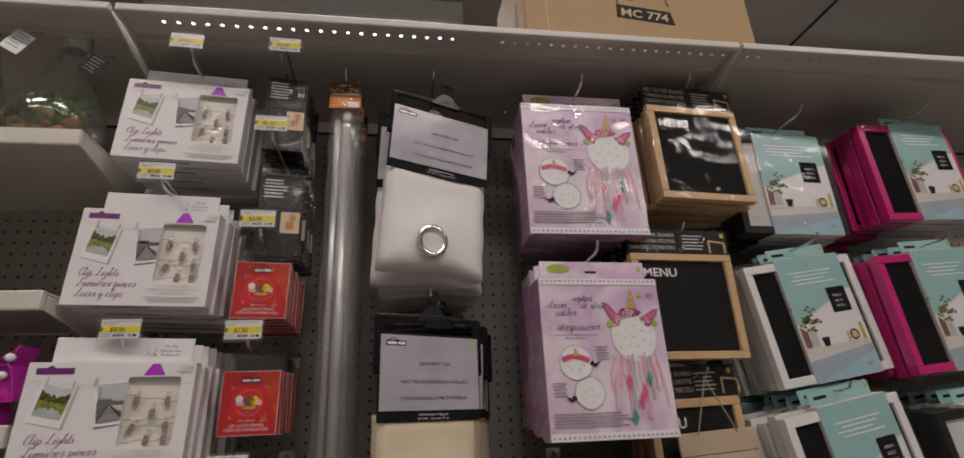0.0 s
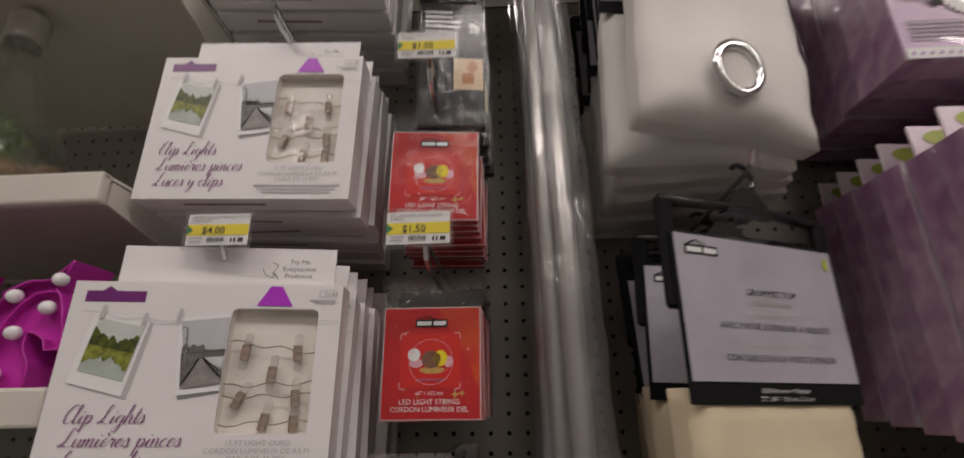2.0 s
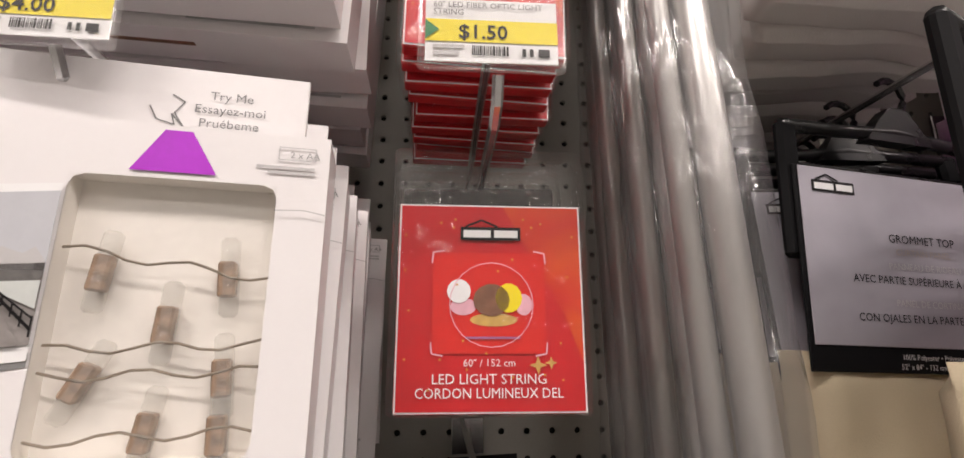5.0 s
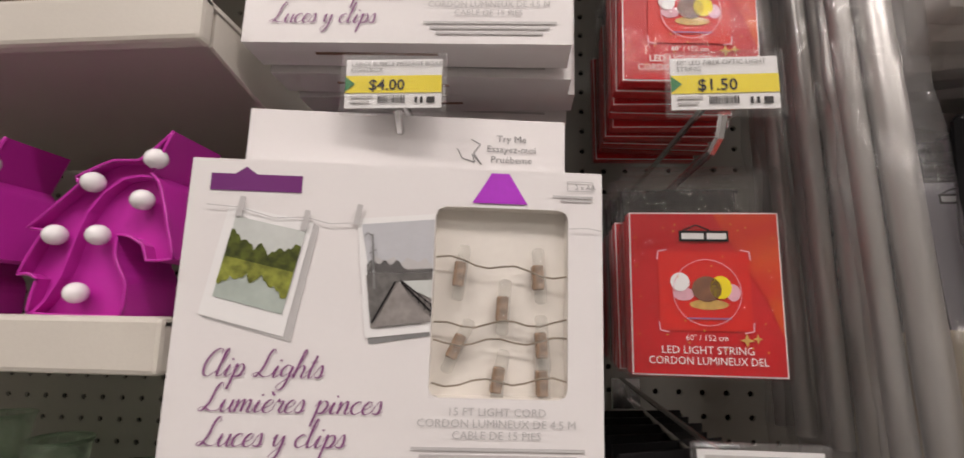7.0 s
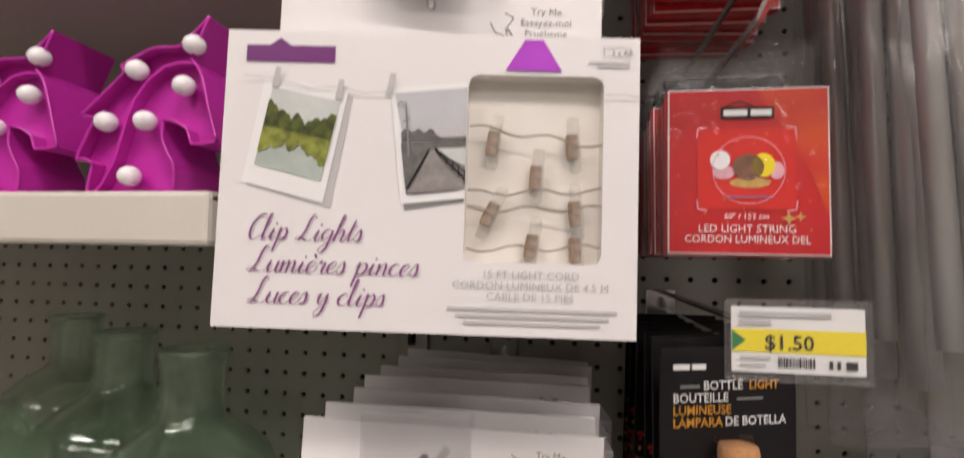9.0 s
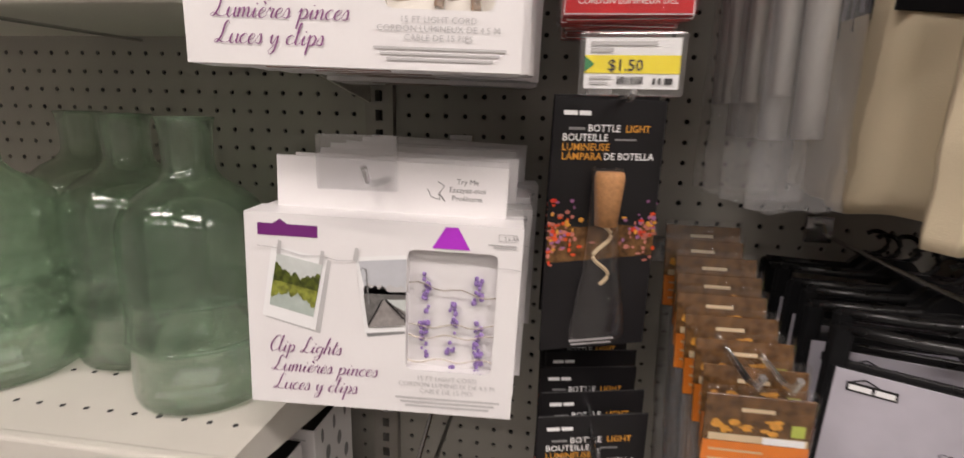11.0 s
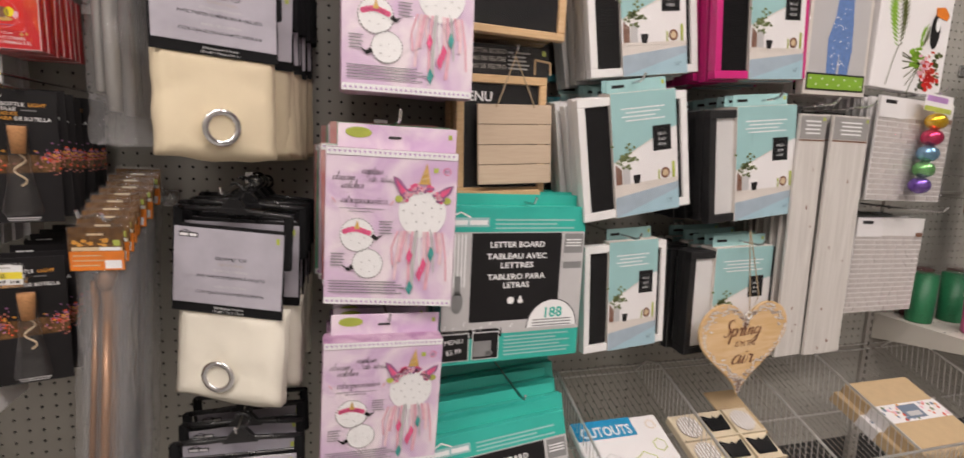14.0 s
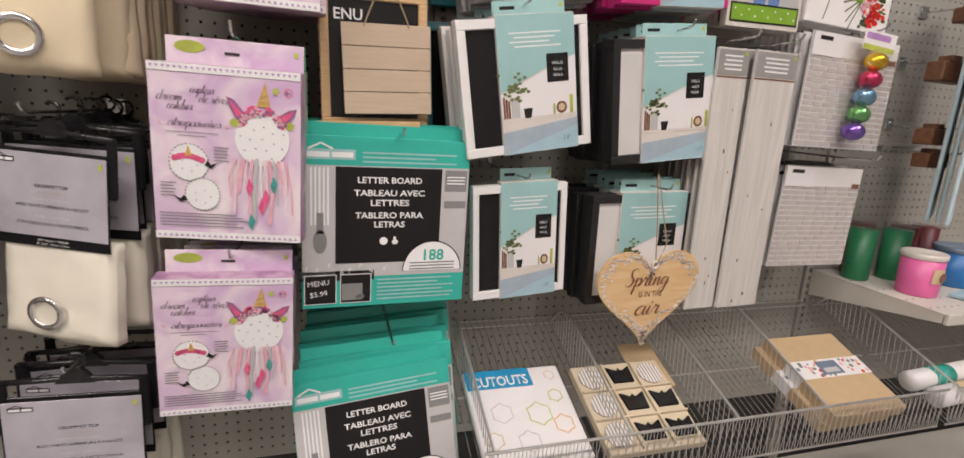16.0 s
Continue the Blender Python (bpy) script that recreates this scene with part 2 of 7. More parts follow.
ROD_GREY = mat("grey_rod", (0.58, 0.57, 0.55), 0.38, metal=0.55, var=0.08, scale=8)
ROD_BROWN = mat("bronze_rod", (0.22, 0.11, 0.05), 0.3, metal=0.4, var=0.1)
BRICK_PRINT = mat("grey_brick_foam", (0.50, 0.46, 0.44), 0.5, var=0.25, scale=90, bump=0.3)
MORTAR = mat("white_mortar_foam", (0.74, 0.72, 0.71), 0.5, var=0.05)
PINK_TUB = mat("pink_tub", (0.72, 0.14, 0.36), 0.35, var=0.04)
GREEN_GLITTER = mat("green_glitter", (0.02, 0.17, 0.07), 0.4, var=0.5, scale=400, bump=0.4)
RED_GLITTER = mat("dark_red_glitter", (0.12, 0.02, 0.025), 0.4, var=0.4, scale=400, bump=0.4)
BLUE_TUB = mat("blue_tub", (0.03, 0.17, 0.45), 0.35)
BROWN_TOY = mat("brown_wood_blank", (0.20, 0.09, 0.05), 0.5, var=0.25, scale=60)
MOSS = mat("green_moss", (0.10, 0.20, 0.03), 0.8, var=0.5, scale=150, bump=0.8)
PEBBLE = mat("tan_pebble", (0.36, 0.23, 0.13), 0.6, var=0.35, scale=40)
MINT = mat("mint_print", (0.30, 0.58, 0.50), 0.4)
BLUE_PRINT = mat("blue_print", (0.02, 0.27, 0.50), 0.4, var=0.08)
STRIPE = mat("taupe_print", (0.42, 0.36, 0.32), 0.45, var=0.1)
WOODY = mat("wood_window_print", (0.09, 0.038, 0.014), 0.3, var=0.4, scale=30)
NAVY = mat("denim_print", (0.12, 0.22, 0.48), 0.45, var=0.2, scale=120)
GREEN_DOT = mat("apple_green_print", (0.22, 0.42, 0.03), 0.4)
CEIL = mat("ceiling_tile", (0.60, 0.56, 0.52), 0.9, var=0.05, scale=3, bump=0.2)
# wall and floor tones are lowered to cut light bounced onto the shelves
WALL = mat("unseen_wall", (0.38, 0.36, 0.34), 0.8, var=0.06, scale=2)
FLOOR = mat("vinyl_floor", (0.27, 0.26, 0.245), 0.35, var=0.1, scale=3)
HOUSING = mat("lamp_housing", (0.8, 0.8, 0.8), 0.4)
ROPE = mat("jute_cord", (0.36, 0.27, 0.17), 0.9, var=0.3, scale=600, bump=0.5)
FILM = film_mat("clear_film", (0.985, 0.985, 0.985), 0.029, 0.62, 11, 0.030, detail=1.5)
FILM_BAG = film_mat("clear_poly_bag", (0.96, 0.96, 0.96), 0.042, 0.8, 26, 0.10, 0.062, (0.70, 0.70, 0.71), 0.35, (1, 1, 0.22))
MATTE_BLACK = mat("matte_black_plastic", (0.010, 0.010, 0.011), 0.7, spec=0.12)
PALE_SLATE = mat("pale_slate_print", (0.36, 0.44, 0.51), 0.4, var=0.1)
WRAP = film_mat("crinkled_wrap", (0.98, 0.98, 0.98), 0.050, 0.9, 9, 0.03, detail=2)
FILM_POUCH = film_mat("clear_pouch", (0.97, 0.97, 0.97), 0.035, 0.55, 18, 0.06, 0.0, (0.8, 0.8, 0.8), 0.35)
FILM_TAG = film_mat("clear_tag_holder", (0.97, 0.97, 0.97), 0.030, 0.05, 10, 0.10, 0.05, (0.75, 0.74, 0.73), 0.5)
CORAL_PRINT = mat("coral_print", (0.50, 0.17, 0.13), 0.4, var=0.35, scale=120)
HAZY_PLASTIC = film_mat("hazy_plastic", (0.94, 0.94, 0.95), 0.14, 0.1, 20, 0.25)
# faint green diffuse veil painted in for light caught by the glass
BOTTLE_GLASS = glass_mat("green_glass", film_mat("glass", (0.94, 0.98, 0.945), 0.055, 0.06, 9, 0.03, 0.03, (0.50, 0.72, 0.53), 0.6), (0.93, 0.985, 0.935), 0.45)
GLOW = bpy.data.materials.new("lit_diffuser")
GLOW.use_nodes = True
GLOW.node_tree.nodes["Principled BSDF"].inputs["Emission Color"].default_value = (1, 0.96, 0.9, 1)
GLOW.node_tree.nodes["Principled BSDF"].inputs["Emission Strength"].default_value = 6.0


# ---- builders ----
def thing(name, m, label, category, group="", kind=""):
    ob = new(name)
    ob.empty_display_size = 0.05
    ob.matrix_world = m
    return tagged(ob, label, category, group, kind)


def mesh_of(name, verts, faces, material, smooth=False):
    me = bpy.data.meshes.new(name)
    me.from_pydata([tuple(v) for v in verts], [], [tuple(f) for f in faces])
    me.materials.append(material)
    if smooth:
        for p in me.polygons:
            p.use_smooth = True
    me.update()
    return me


def part(name, bm, material, parent, label="", smooth=False):
    """Links a bmesh or a mesh as one mesh object under a thing or a part."""
    if isinstance(bm, bmesh.types.BMesh):
        me = bpy.data.meshes.new(name)
        bm.to_mesh(me)
        bm.free()
        me.materials.append(material)
        if smooth:
            for p in me.polygons:
                p.use_smooth = True
    else:
        me = bm
    ob = new(name, me)
    ob.parent = parent
    return tagged(ob, label)


def setting(name, bm, material, label, category):
    me = bpy.data.meshes.new(name)
    bm.to_mesh(me)
    bm.free()
    me.materials.append(material)
    return tagged(new(name, me), label, category, kind="structure")


def cuboid(x0, x1, y0, y1, z0, z1, bevel=0.0, bm=None, seg=1):
    own = bmesh.new()
    bmesh.ops.create_cube(own, size=1, matrix=Matrix.Translation(((x0 + x1) / 2, (y0 + y1) / 2, (z0 + z1) / 2)) @ Matrix.Diagonal((x1 - x0, y1 - y0, z1 - z0, 1)))
    if bevel:
        bmesh.ops.bevel(own, geom=own.edges[:], offset=bevel, segments=seg, affect="EDGES", profile=0.5)
    if bm is None:
        return own
    return merge(bm, own)


def merge(bm, other):
    me = bpy.data.meshes.new("scratch")
    other.to_mesh(me)
    other.free()
    bm.from_mesh(me)
    bpy.data.meshes.remove(me)
    return bm


def rod(points, radius, seg=6, bm=None):
    """A round wire along a line of points."""
    bm = bm or bmesh.new()
    pts = [Vector(p) for p in points]
    rings = []
    for i, p in enumerate(pts):
        d = (pts[min(i + 1, len(pts) - 1)] - pts[max(i - 1, 0)]).normalized()
        side = d.cross(Vector((0, 0, 1)))
        if side.length < 0.05:
            side = d.cross(Vector((1, 0, 0)))
        side.normalize()
        up = side.cross(d)
        rings.append([bm.verts.new(p + radius * (math.cos(2 * math.pi * k / seg) * side + math.sin(2 * math.pi * k / seg) * up)) for k in range(seg)])
    for a, b in zip(rings, rings[1:]):
        for k in range(seg):
            bm.faces.new((a[k], a[(k + 1) % seg], b[(k + 1) % seg], b[k]))
    bm.faces.new(rings[0][::-1])
    bm.faces.new(rings[-1])
    return bm


def lathe(profile, seg=32, bm=None):
    """A solid of revolution about z from (radius, z) pairs."""
    bm = bm or bmesh.new()
    rings = []
    for r, z in profile:
        rings.append([bm.verts.new((max(r, 1e-4) * math.cos(2 * math.pi * k / seg), max(r, 1e-4) * math.sin(2 * math.pi * k / seg), z)) for k in range(seg)])
    for a, b in zip(rings, rings[1:]):
        for k in range(seg):
            bm.faces.new((a[k], a[(k + 1) % seg], b[(k + 1) % seg], b[k]))
    return bm


def ball(centre, r, bm=None, scale=(1, 1, 1), u=12, v=8):
    bm = bm or bmesh.new()
    bmesh.ops.create_uvsphere(bm, u_segments=u, v_segments=v, radius=r, matrix=Matrix.Translation(centre) @ Matrix.Diagonal((*scale, 1)))
    return bm


def torus(centre, big, small, axis="y", seg=28, ring=8, squash=1.0):
    bm = bmesh.new()
    rings = []
    for i in range(seg):
        a = 2 * math.pi * i / seg
        row = []
        for k in range(ring):
            b = 2 * math.pi * k / ring
            rr = big + small * math.cos(b)
            x, z, y = rr * math.cos(a), rr * math.sin(a), small * squash * math.sin(b)
            row.append(bm.verts.new(Vector(centre) + Vector((x, y, z))))
        rings.append(row)
    for i in range(seg):
        a, b = rings[i], rings[(i + 1) % seg]
        for k in range(ring):
            bm.faces.new((a[k], a[(k + 1) % ring], b[(k + 1) % ring], b[k]))
    return bm


def rect(x0, z0, x1, z1):
    return [(x0, z0), (x1, z0), (x1, z1), (x0, z1)]


def oval(cx, cz, rx, rz=None, n=20, a0=0.0, a1=360.0):
    rz = rz or rx
    full = abs(a1 - a0) >= 360
    return [(cx + rx * math.cos(radians(a0 + (a1 - a0) * k / (n if full else n - 1))), cz + rz * math.sin(radians(a0 + (a1 - a0) * k / (n if full else n - 1)))) for k in range(n)]


def ring_polys(cx, cz, r0, r1, n=28):
    out = []
    for k in range(n):
        a, b = 2 * math.pi * k / n, 2 * math.pi * (k + 1) / n
        out.append([(cx + r0 * math.cos(a), cz + r0 * math.sin(a)), (cx + r1 * math.cos(a), cz + r1 * math.sin(a)), (cx + r1 * math.cos(b), cz + r1 * math.sin(b)), (cx + r0 * math.cos(b), cz + r0 * math.sin(b))])
    return out


def ribbon(points, w):
    """A flat band of width w along points in the x-z plane."""
    out = []
    for (ax, az), (bx, bz) in zip(points, points[1:]):
        l = math.hypot(bx - ax, bz - az) or 1e-6
        nx, nz = -(bz - az) / l * w / 2, (bx - ax) / l * w / 2
        out.append([(ax + nx, az + nz), (ax - nx, az - nz), (bx - nx, bz - nz), (bx + nx, bz + nz)])
    return out


STEP = 0.0004


def printed(name, polys, material, parent, layer=1, y=0.0, label=""):
    """Flat print on a face that looks towards -y."""
    verts, faces = [], []
    for p in polys:
        area = sum(a[0] * b[1] - b[0] * a[1] for a, b in zip(p, p[1:] + p[:1]))
        p = p if area > 0 else p[::-1]
        faces.append(range(len(verts), len(verts) + len(p)))
        verts += [(x, y - layer * STEP, z) for x, z in p]
    return part(name, mesh_of(name, verts, faces, material), material, parent, label)


def lettering(s, x, z, size, material, parent, layer=2, y=0.0, align="LEFT", shear=0.0, turn=0.0, width=None, name="lettering", bold=0.0):
    cu = bpy.data.curves.new("letters", "FONT")
    cu.body, cu.size, cu.align_x, cu.shear, cu.resolution_u, cu.offset = s, size, align, shear, 2, bold
    ob = bpy.data.objects.new("letters", cu)
    me = bpy.data.meshes.new_from_object(ob)
    bpy.data.objects.remove(ob)
    bpy.data.curves.remove(cu)
    if width and len(me.vertices):
        xs = [v.co.x for v in me.vertices]
        k = width / max(1e-6, max(xs) - min(xs))
        me.transform(Matrix.Diagonal((k, 1, 1, 1)))
    me.transform(pose(x, y - layer * STEP, z, 90, 0, 0) @ pose(0, 0, 0, 0, 0, turn))
    me.materials.clear()
    me.materials.append(material)
    me.name = name
    return part(name, me, material, parent)


# brush-script letters as strokes; the x-height is 1
STROKES = {
    "a": (1.15, [(0.9, 0.9), (0.5, 1.0), (0.1, 0.6), (0.1, 0.2), (0.45, 0.0), (0.85, 0.4), (0.95, 0.95), (0.9, 0.2), (1.05, 0.0), (1.3, 0.25)]),
    "b": (1.0, [(0.1, 2.1), (0.1, 0.2), (0.4, 0.0), (0.8, 0.3), (0.7, 0.85), (0.35, 0.85), (0.15, 0.5)]),
    "c": (0.85, [(0.75, 0.8), (0.5, 1.0), (0.12, 0.65), (0.15, 0.2), (0.45, 0.0), (0.95, 0.25)]),
    "d": (1.2, [(0.85, 0.8), (0.45, 1.0), (0.1, 0.55), (0.2, 0.08), (0.55, 0.1), (0.85, 0.6), (1.05, 2.1), (0.9, 0.4), (1.0, 0.02), (1.3, 0.25)]),
    "e": (0.82, [(0.0, 0.3), (0.5, 0.5), (0.7, 0.85), (0.45, 1.0), (0.15, 0.6), (0.2, 0.12), (0.5, 0.0), (0.95, 0.3)]),
    "g": (1.1, [(0.85, 0.85), (0.45, 1.0), (0.1, 0.55), (0.3, 0.1), (0.75, 0.4), (0.9, 0.9), (0.75, -0.6), (0.4, -1.0), (0.15, -0.7), (0.6, -0.2), (1.2, 0.3)]),
    "h": (1.1, [(0.0, 0.2), (0.45, 1.6), (0.5, 2.2), (0.3, 2.0), (0.15, 0.0), (0.3, 0.7), (0.65, 1.0), (0.8, 0.7), (0.75, 0.15), (0.95, 0.0), (1.2, 0.25)]),
    "i": (0.66, [(0.0, 0.2), (0.3, 0.95), (0.22, 0.2), (0.38, 0.0), (0.72, 0.25)], [(0.42, 1.42), (0.36, 1.30)]),
    "l": (0.68, [(0.0, 0.2), (0.4, 1.5), (0.42, 2.2), (0.25, 1.9), (0.2, 0.3), (0.38, 0.0), (0.75, 0.25)]),
    "m": (1.4, [(0.0, 0.7), (0.15, 0.95), (0.15, 0.0), (0.3, 0.7), (0.55, 1.0), (0.62, 0.6), (0.6, 0.0), (0.75, 0.7), (1.0, 1.0), (1.1, 0.6), (1.08, 0.12), (1.25, 0.0), (1.5, 0.25)]),
    "n": (1.0, [(0.0, 0.7), (0.15, 0.95), (0.15, 0.0), (0.3, 0.7), (0.6, 1.0), (0.7, 0.6), (0.68, 0.12), (0.85, 0.0), (1.1, 0.25)]),
    "o": (1.0, [(0.5, 1.0), (0.12, 0.6), (0.2, 0.1), (0.55, 0.0), (0.85, 0.4), (0.7, 0.9), (0.5, 1.0), (0.75, 0.75), (1.1, 0.85)]),
    "p": (1.05, [(0.0, 0.5), (0.25, 1.0), (0.15, -1.0), (0.25, 0.5), (0.6, 1.0), (0.9, 0.65), (0.7, 0.1), (0.35, 0.05), (0.7, 0.0), (1.1, 0.25)]),
    "r": (0.85, [(0.0, 0.3), (0.25, 1.05), (0.35, 0.85), (0.65, 0.9), (0.55, 0.2), (0.75, 0.0), (0.95, 0.25)]),
    "s": (0.75, [(0.0, 0.2), (0.4, 1.05), (0.6, 0.45), (0.45, 0.02), (0.1, 0.1), (0.5, 0.05), (0.85, 0.25)]),
    "t": (0.65, [(0.0, 0.3), (0.35, 1.3), (0.4, 1.8), (0.25, 0.4), (0.4, 0.0), (0.7, 0.25)], [(0.05, 1.25), (0.7, 1.3)]),
    "u": (1.1, [(0.0, 0.4), (0.2, 0.95), (0.15, 0.25), (0.4, 0.0), (0.75, 0.4), (0.85, 0.95), (0.82, 0.2), (0.98, 0.0), (1.2, 0.25)]),
    "v": (0.9, [(0.0, 0.7), (0.2, 0.95), (0.35, 0.1), (0.6, 0.3), (0.8, 0.95), (1.0, 0.85)]),
    "y": (1.0, [(0.0, 0.6), (0.2, 0.95), (0.18, 0.3), (0.45, 0.1), (0.8, 0.9), (0.75, -0.5), (0.4, -1.0), (0.15, -0.7), (0.6, -0.1), (1.1, 0.3)]),
    "C": (1.25, [(1.25, 1.75), (1.1, 2.2), (0.6, 2.0), (0.2, 1.1), (0.35, 0.2), (0.8, 0.0), (1.4, 0.5)]),
    "L": (1.5, [(1.25, 1.9), (1.0, 2.25), (0.75, 1.8), (0.65, 0.8), (0.3, 0.05), (0.0, 0.15), (0.3, 0.35), (0.9, 0.05), (1.4, 0.1), (1.6, 0.35)]),
    "S": (1.15, [(1.2, 1.8), (0.9, 2.2), (0.45, 1.9), (0.55, 1.3), (0.95, 0.8), (0.8, 0.15), (0.3, 0.0), (0.05, 0.35)]),
    " ": (0.75,),
}
STROKES["è"] = (*STROKES["e"], [(0.35, 1.65), (0.62, 1.3)])
STROKES["ê"] = (*STROKES["e"], [(0.25, 1.3), (0.5, 1.6), (0.75, 1.3)])
STROKES["ñ"] = (*STROKES["n"], [(0.15, 1.35), (0.35, 1.5), (0.6, 1.35), (0.8, 1.5)])


def script(s, x, z, width, height, material, parent, layer=2, y=0.0, slant=0.30, pen=0.145, turn=0.0):
    """Joined-up lettering: a pen line with thick downstrokes."""
    advance = sum(STROKES[c][0] for c in s)
    k = width / advance
    ca, sa = math.cos(radians(turn)), math.sin(radians(turn))
    verts, faces, at = [], [], 0.0
    for c in s:
        for stroke in STROKES[c][1:]:
            p = [((at + u) * k + v * height * slant, v * height) for u, v in stroke]
            line = []
            for i in range(len(p) - 1):
                p0, p1, p2, p3 = p[max(i - 1, 0)], p[i], p[i + 1], p[min(i + 2, len(p) - 1)]
                for j in range(5):
                    q = j / 5
                    line.append(tuple(0.5 * (2 * p1[n] + (p2[n] - p0[n]) * q + (2 * p0[n] - 5 * p1[n] + 4 * p2[n] - p3[n]) * q * q + (3 * p1[n] - p0[n] - 3 * p2[n] + p3[n]) * q ** 3) for n in (0, 1)))
            line.append(p[-1])
            base = len(verts)
            for i, (a, b) in enumerate(line):
                da = line[min(i + 1, len(line) - 1)][0] - line[max(i - 1, 0)][0]
                db = line[min(i + 1, len(line) - 1)][1] - line[max(i - 1, 0)][1]
                l = math.hypot(da, db) or 1e-9
                w = pen * height * (0.30 + 0.75 * max(0.0, -db / l)) * (0.6 if i in (0, len(line) - 1) else 1.0) * 0.62
                for sgn in (1, -1):
                    u, v = a - sgn * db / l * w, b + sgn * da / l * w
                    verts.append((x + u * ca - v * sa, y - layer * STEP - 0.00001 * (i % 3), z + u * sa + v * ca))
            for i in range(len(line) - 1):
                a = base + 2 * i
                faces.append((a + 1, a + 3, a + 2, a))
        at += STROKES[c][0]
    return part("lettering", mesh_of("lettering", verts, faces, material), material, parent)


def bars(x0, x1, z, n, gap, h, rng, ragged=0.25):
    return [rect(x0, z - k * gap - h, x1 - rng.random() * ragged * (x1 - x0), z - k * gap) for k in range(n)]


def stack(front, n, pitch, rng, jx=0.003, jz=0.002, roll=1.0, drop=0.0):
    """More of the same thing behind the front one on its hook."""
    m = front.matrix_basis.copy()
    for k in range(1, n):
        shift = Matrix.Translation((rng.uniform(-jx, jx), pitch * k, rng.uniform(-jz, jz) + drop * k))
        copy_thing(front, shift @ m @ pose(0, 0, 0, 0, rng.uniform(-roll, roll), rng.uniform(-roll, roll)))

# ---- the room ----
setting("floor", cuboid(-5, 6, -3.2, 5, -0.1, 0), FLOOR, "pale vinyl shop floor", "floor")
setting("ceiling", cuboid(-5, 6, -3.2, 5, 3.6, 3.7), CEIL, "plain grey-white shop ceiling", "ceiling")
# walls out of view, added to close the room and bound its bounced light
setting("wall_south", cuboid(-5, 6, -3.3, -3.2, 0, 3.6), WALL, "unseen plain wall closing the room", "wall")
setting("wall_north", cuboid(-5, 6, 5.0, 5.1, 0, 3.6), WALL, "unseen plain wall closing the room", "wall")
setting("wall_west", cuboid(-5.1, -5, -3.2, 5, 0, 3.6), WALL, "unseen plain wall closing the room", "wall")
setting("wall_east", cuboid(6, 6.1, -3.2, 5, 0, 3.6), WALL, "unseen plain wall closing the room", "wall")
for lx, ly in LAMP_PLACES:
    fixture = thing("ceiling_light", pose(lx, ly, 3.42), "long white fluorescent ceiling light, switched on", "lamp", "ceiling lights")
    part("housing", cuboid(-0.8, 0.8, -0.14, 0.14, 0.03, 0.18, 0.01), HOUSING, fixture)
    part("diffuser", cuboid(-0.75, 0.75, -0.11, 0.11, 0.0, 0.03, 0.008), GLOW, fixture, "glowing diffuser")
setting("trim_ceiling", cuboid(2.415, 2.430, -3.2, 5, 3.592, 3.5995), BLACK_PLASTIC, "thin dark seam across the ceiling", "trim")

WALL_Y, PITCH = 1.18, 0.0254
UPRIGHTS = [-1.74, -0.52, 0.70, 1.92, 3.14]


def perforated(x0, x1, z0, z1, hole=0.0033, thick=0.004):
    """A sheet in the x-z plane with a grid of round holes through it; 8-sided, one inch apart."""
    ox, oz = -0.7362, 1.3927
    i0, i1 = math.ceil((x0 - ox) / PITCH + 0.5), math.floor((x1 - ox) / PITCH - 0.5)
    j0, j1 = math.ceil((z0 - oz) / PITCH + 0.5), math.floor((z1 - oz) / PITCH - 0.5)
    verts, faces = [], []
    h = PITCH / 2
    square = [(h, 0), (h, h), (0, h), (-h, h), (-h, 0), (-h, -h), (0, -h), (h, -h)]
    octo = [(hole * math.cos(math.pi * k / 4), hole * math.sin(math.pi * k / 4)) for k in range(8)]
    for i in range(i0, i1 + 1):
        for j in range(j0, j1 + 1):
            cx, cz, b = ox + i * PITCH, oz + j * PITCH, len(verts)
            verts += [(cx + u, 0, cz + v) for u, v in square] + [(cx + u, 0, cz + v) for u, v in octo] + [(cx + u, thick, cz + v) for u, v in octo]
            for k in range(8):
                n = (k + 1) % 8
                faces.append((b + k, b + 8 + k, b + 8 + n, b + n))
                faces.append((b + 8 + k, b + 16 + k, b + 16 + n, b + 8 + n))
    ex0, ex1 = ox + i0 * PITCH - h, ox + i1 * PITCH + h
    ez0, ez1 = oz + j0 * PITCH - h, oz + j1 * PITCH + h
    for a, b, c, d in ((x0, ex0, z0, z1), (ex1, x1, z0, z1), (ex0, ex1, z0, ez0), (ex0, ex1, ez1, z1)):
        if b - a > 1e-4 and d - c > 1e-4:
            n = len(verts)
            verts += [(a, 0, c), (b, 0, c), (b, 0, d), (a, 0, d)]
            faces.append((n, n + 1, n + 2, n + 3))
    index, shared, keep = {}, [], []
    for p in verts:
        key = (round(p[0], 5), round(p[1], 5), round(p[2], 5))
        if key not in index:
            index[key] = len(keep)
            keep.append(p)
        shared.append(index[key])
    return keep, [[shared[i] for i in f] for f in faces]


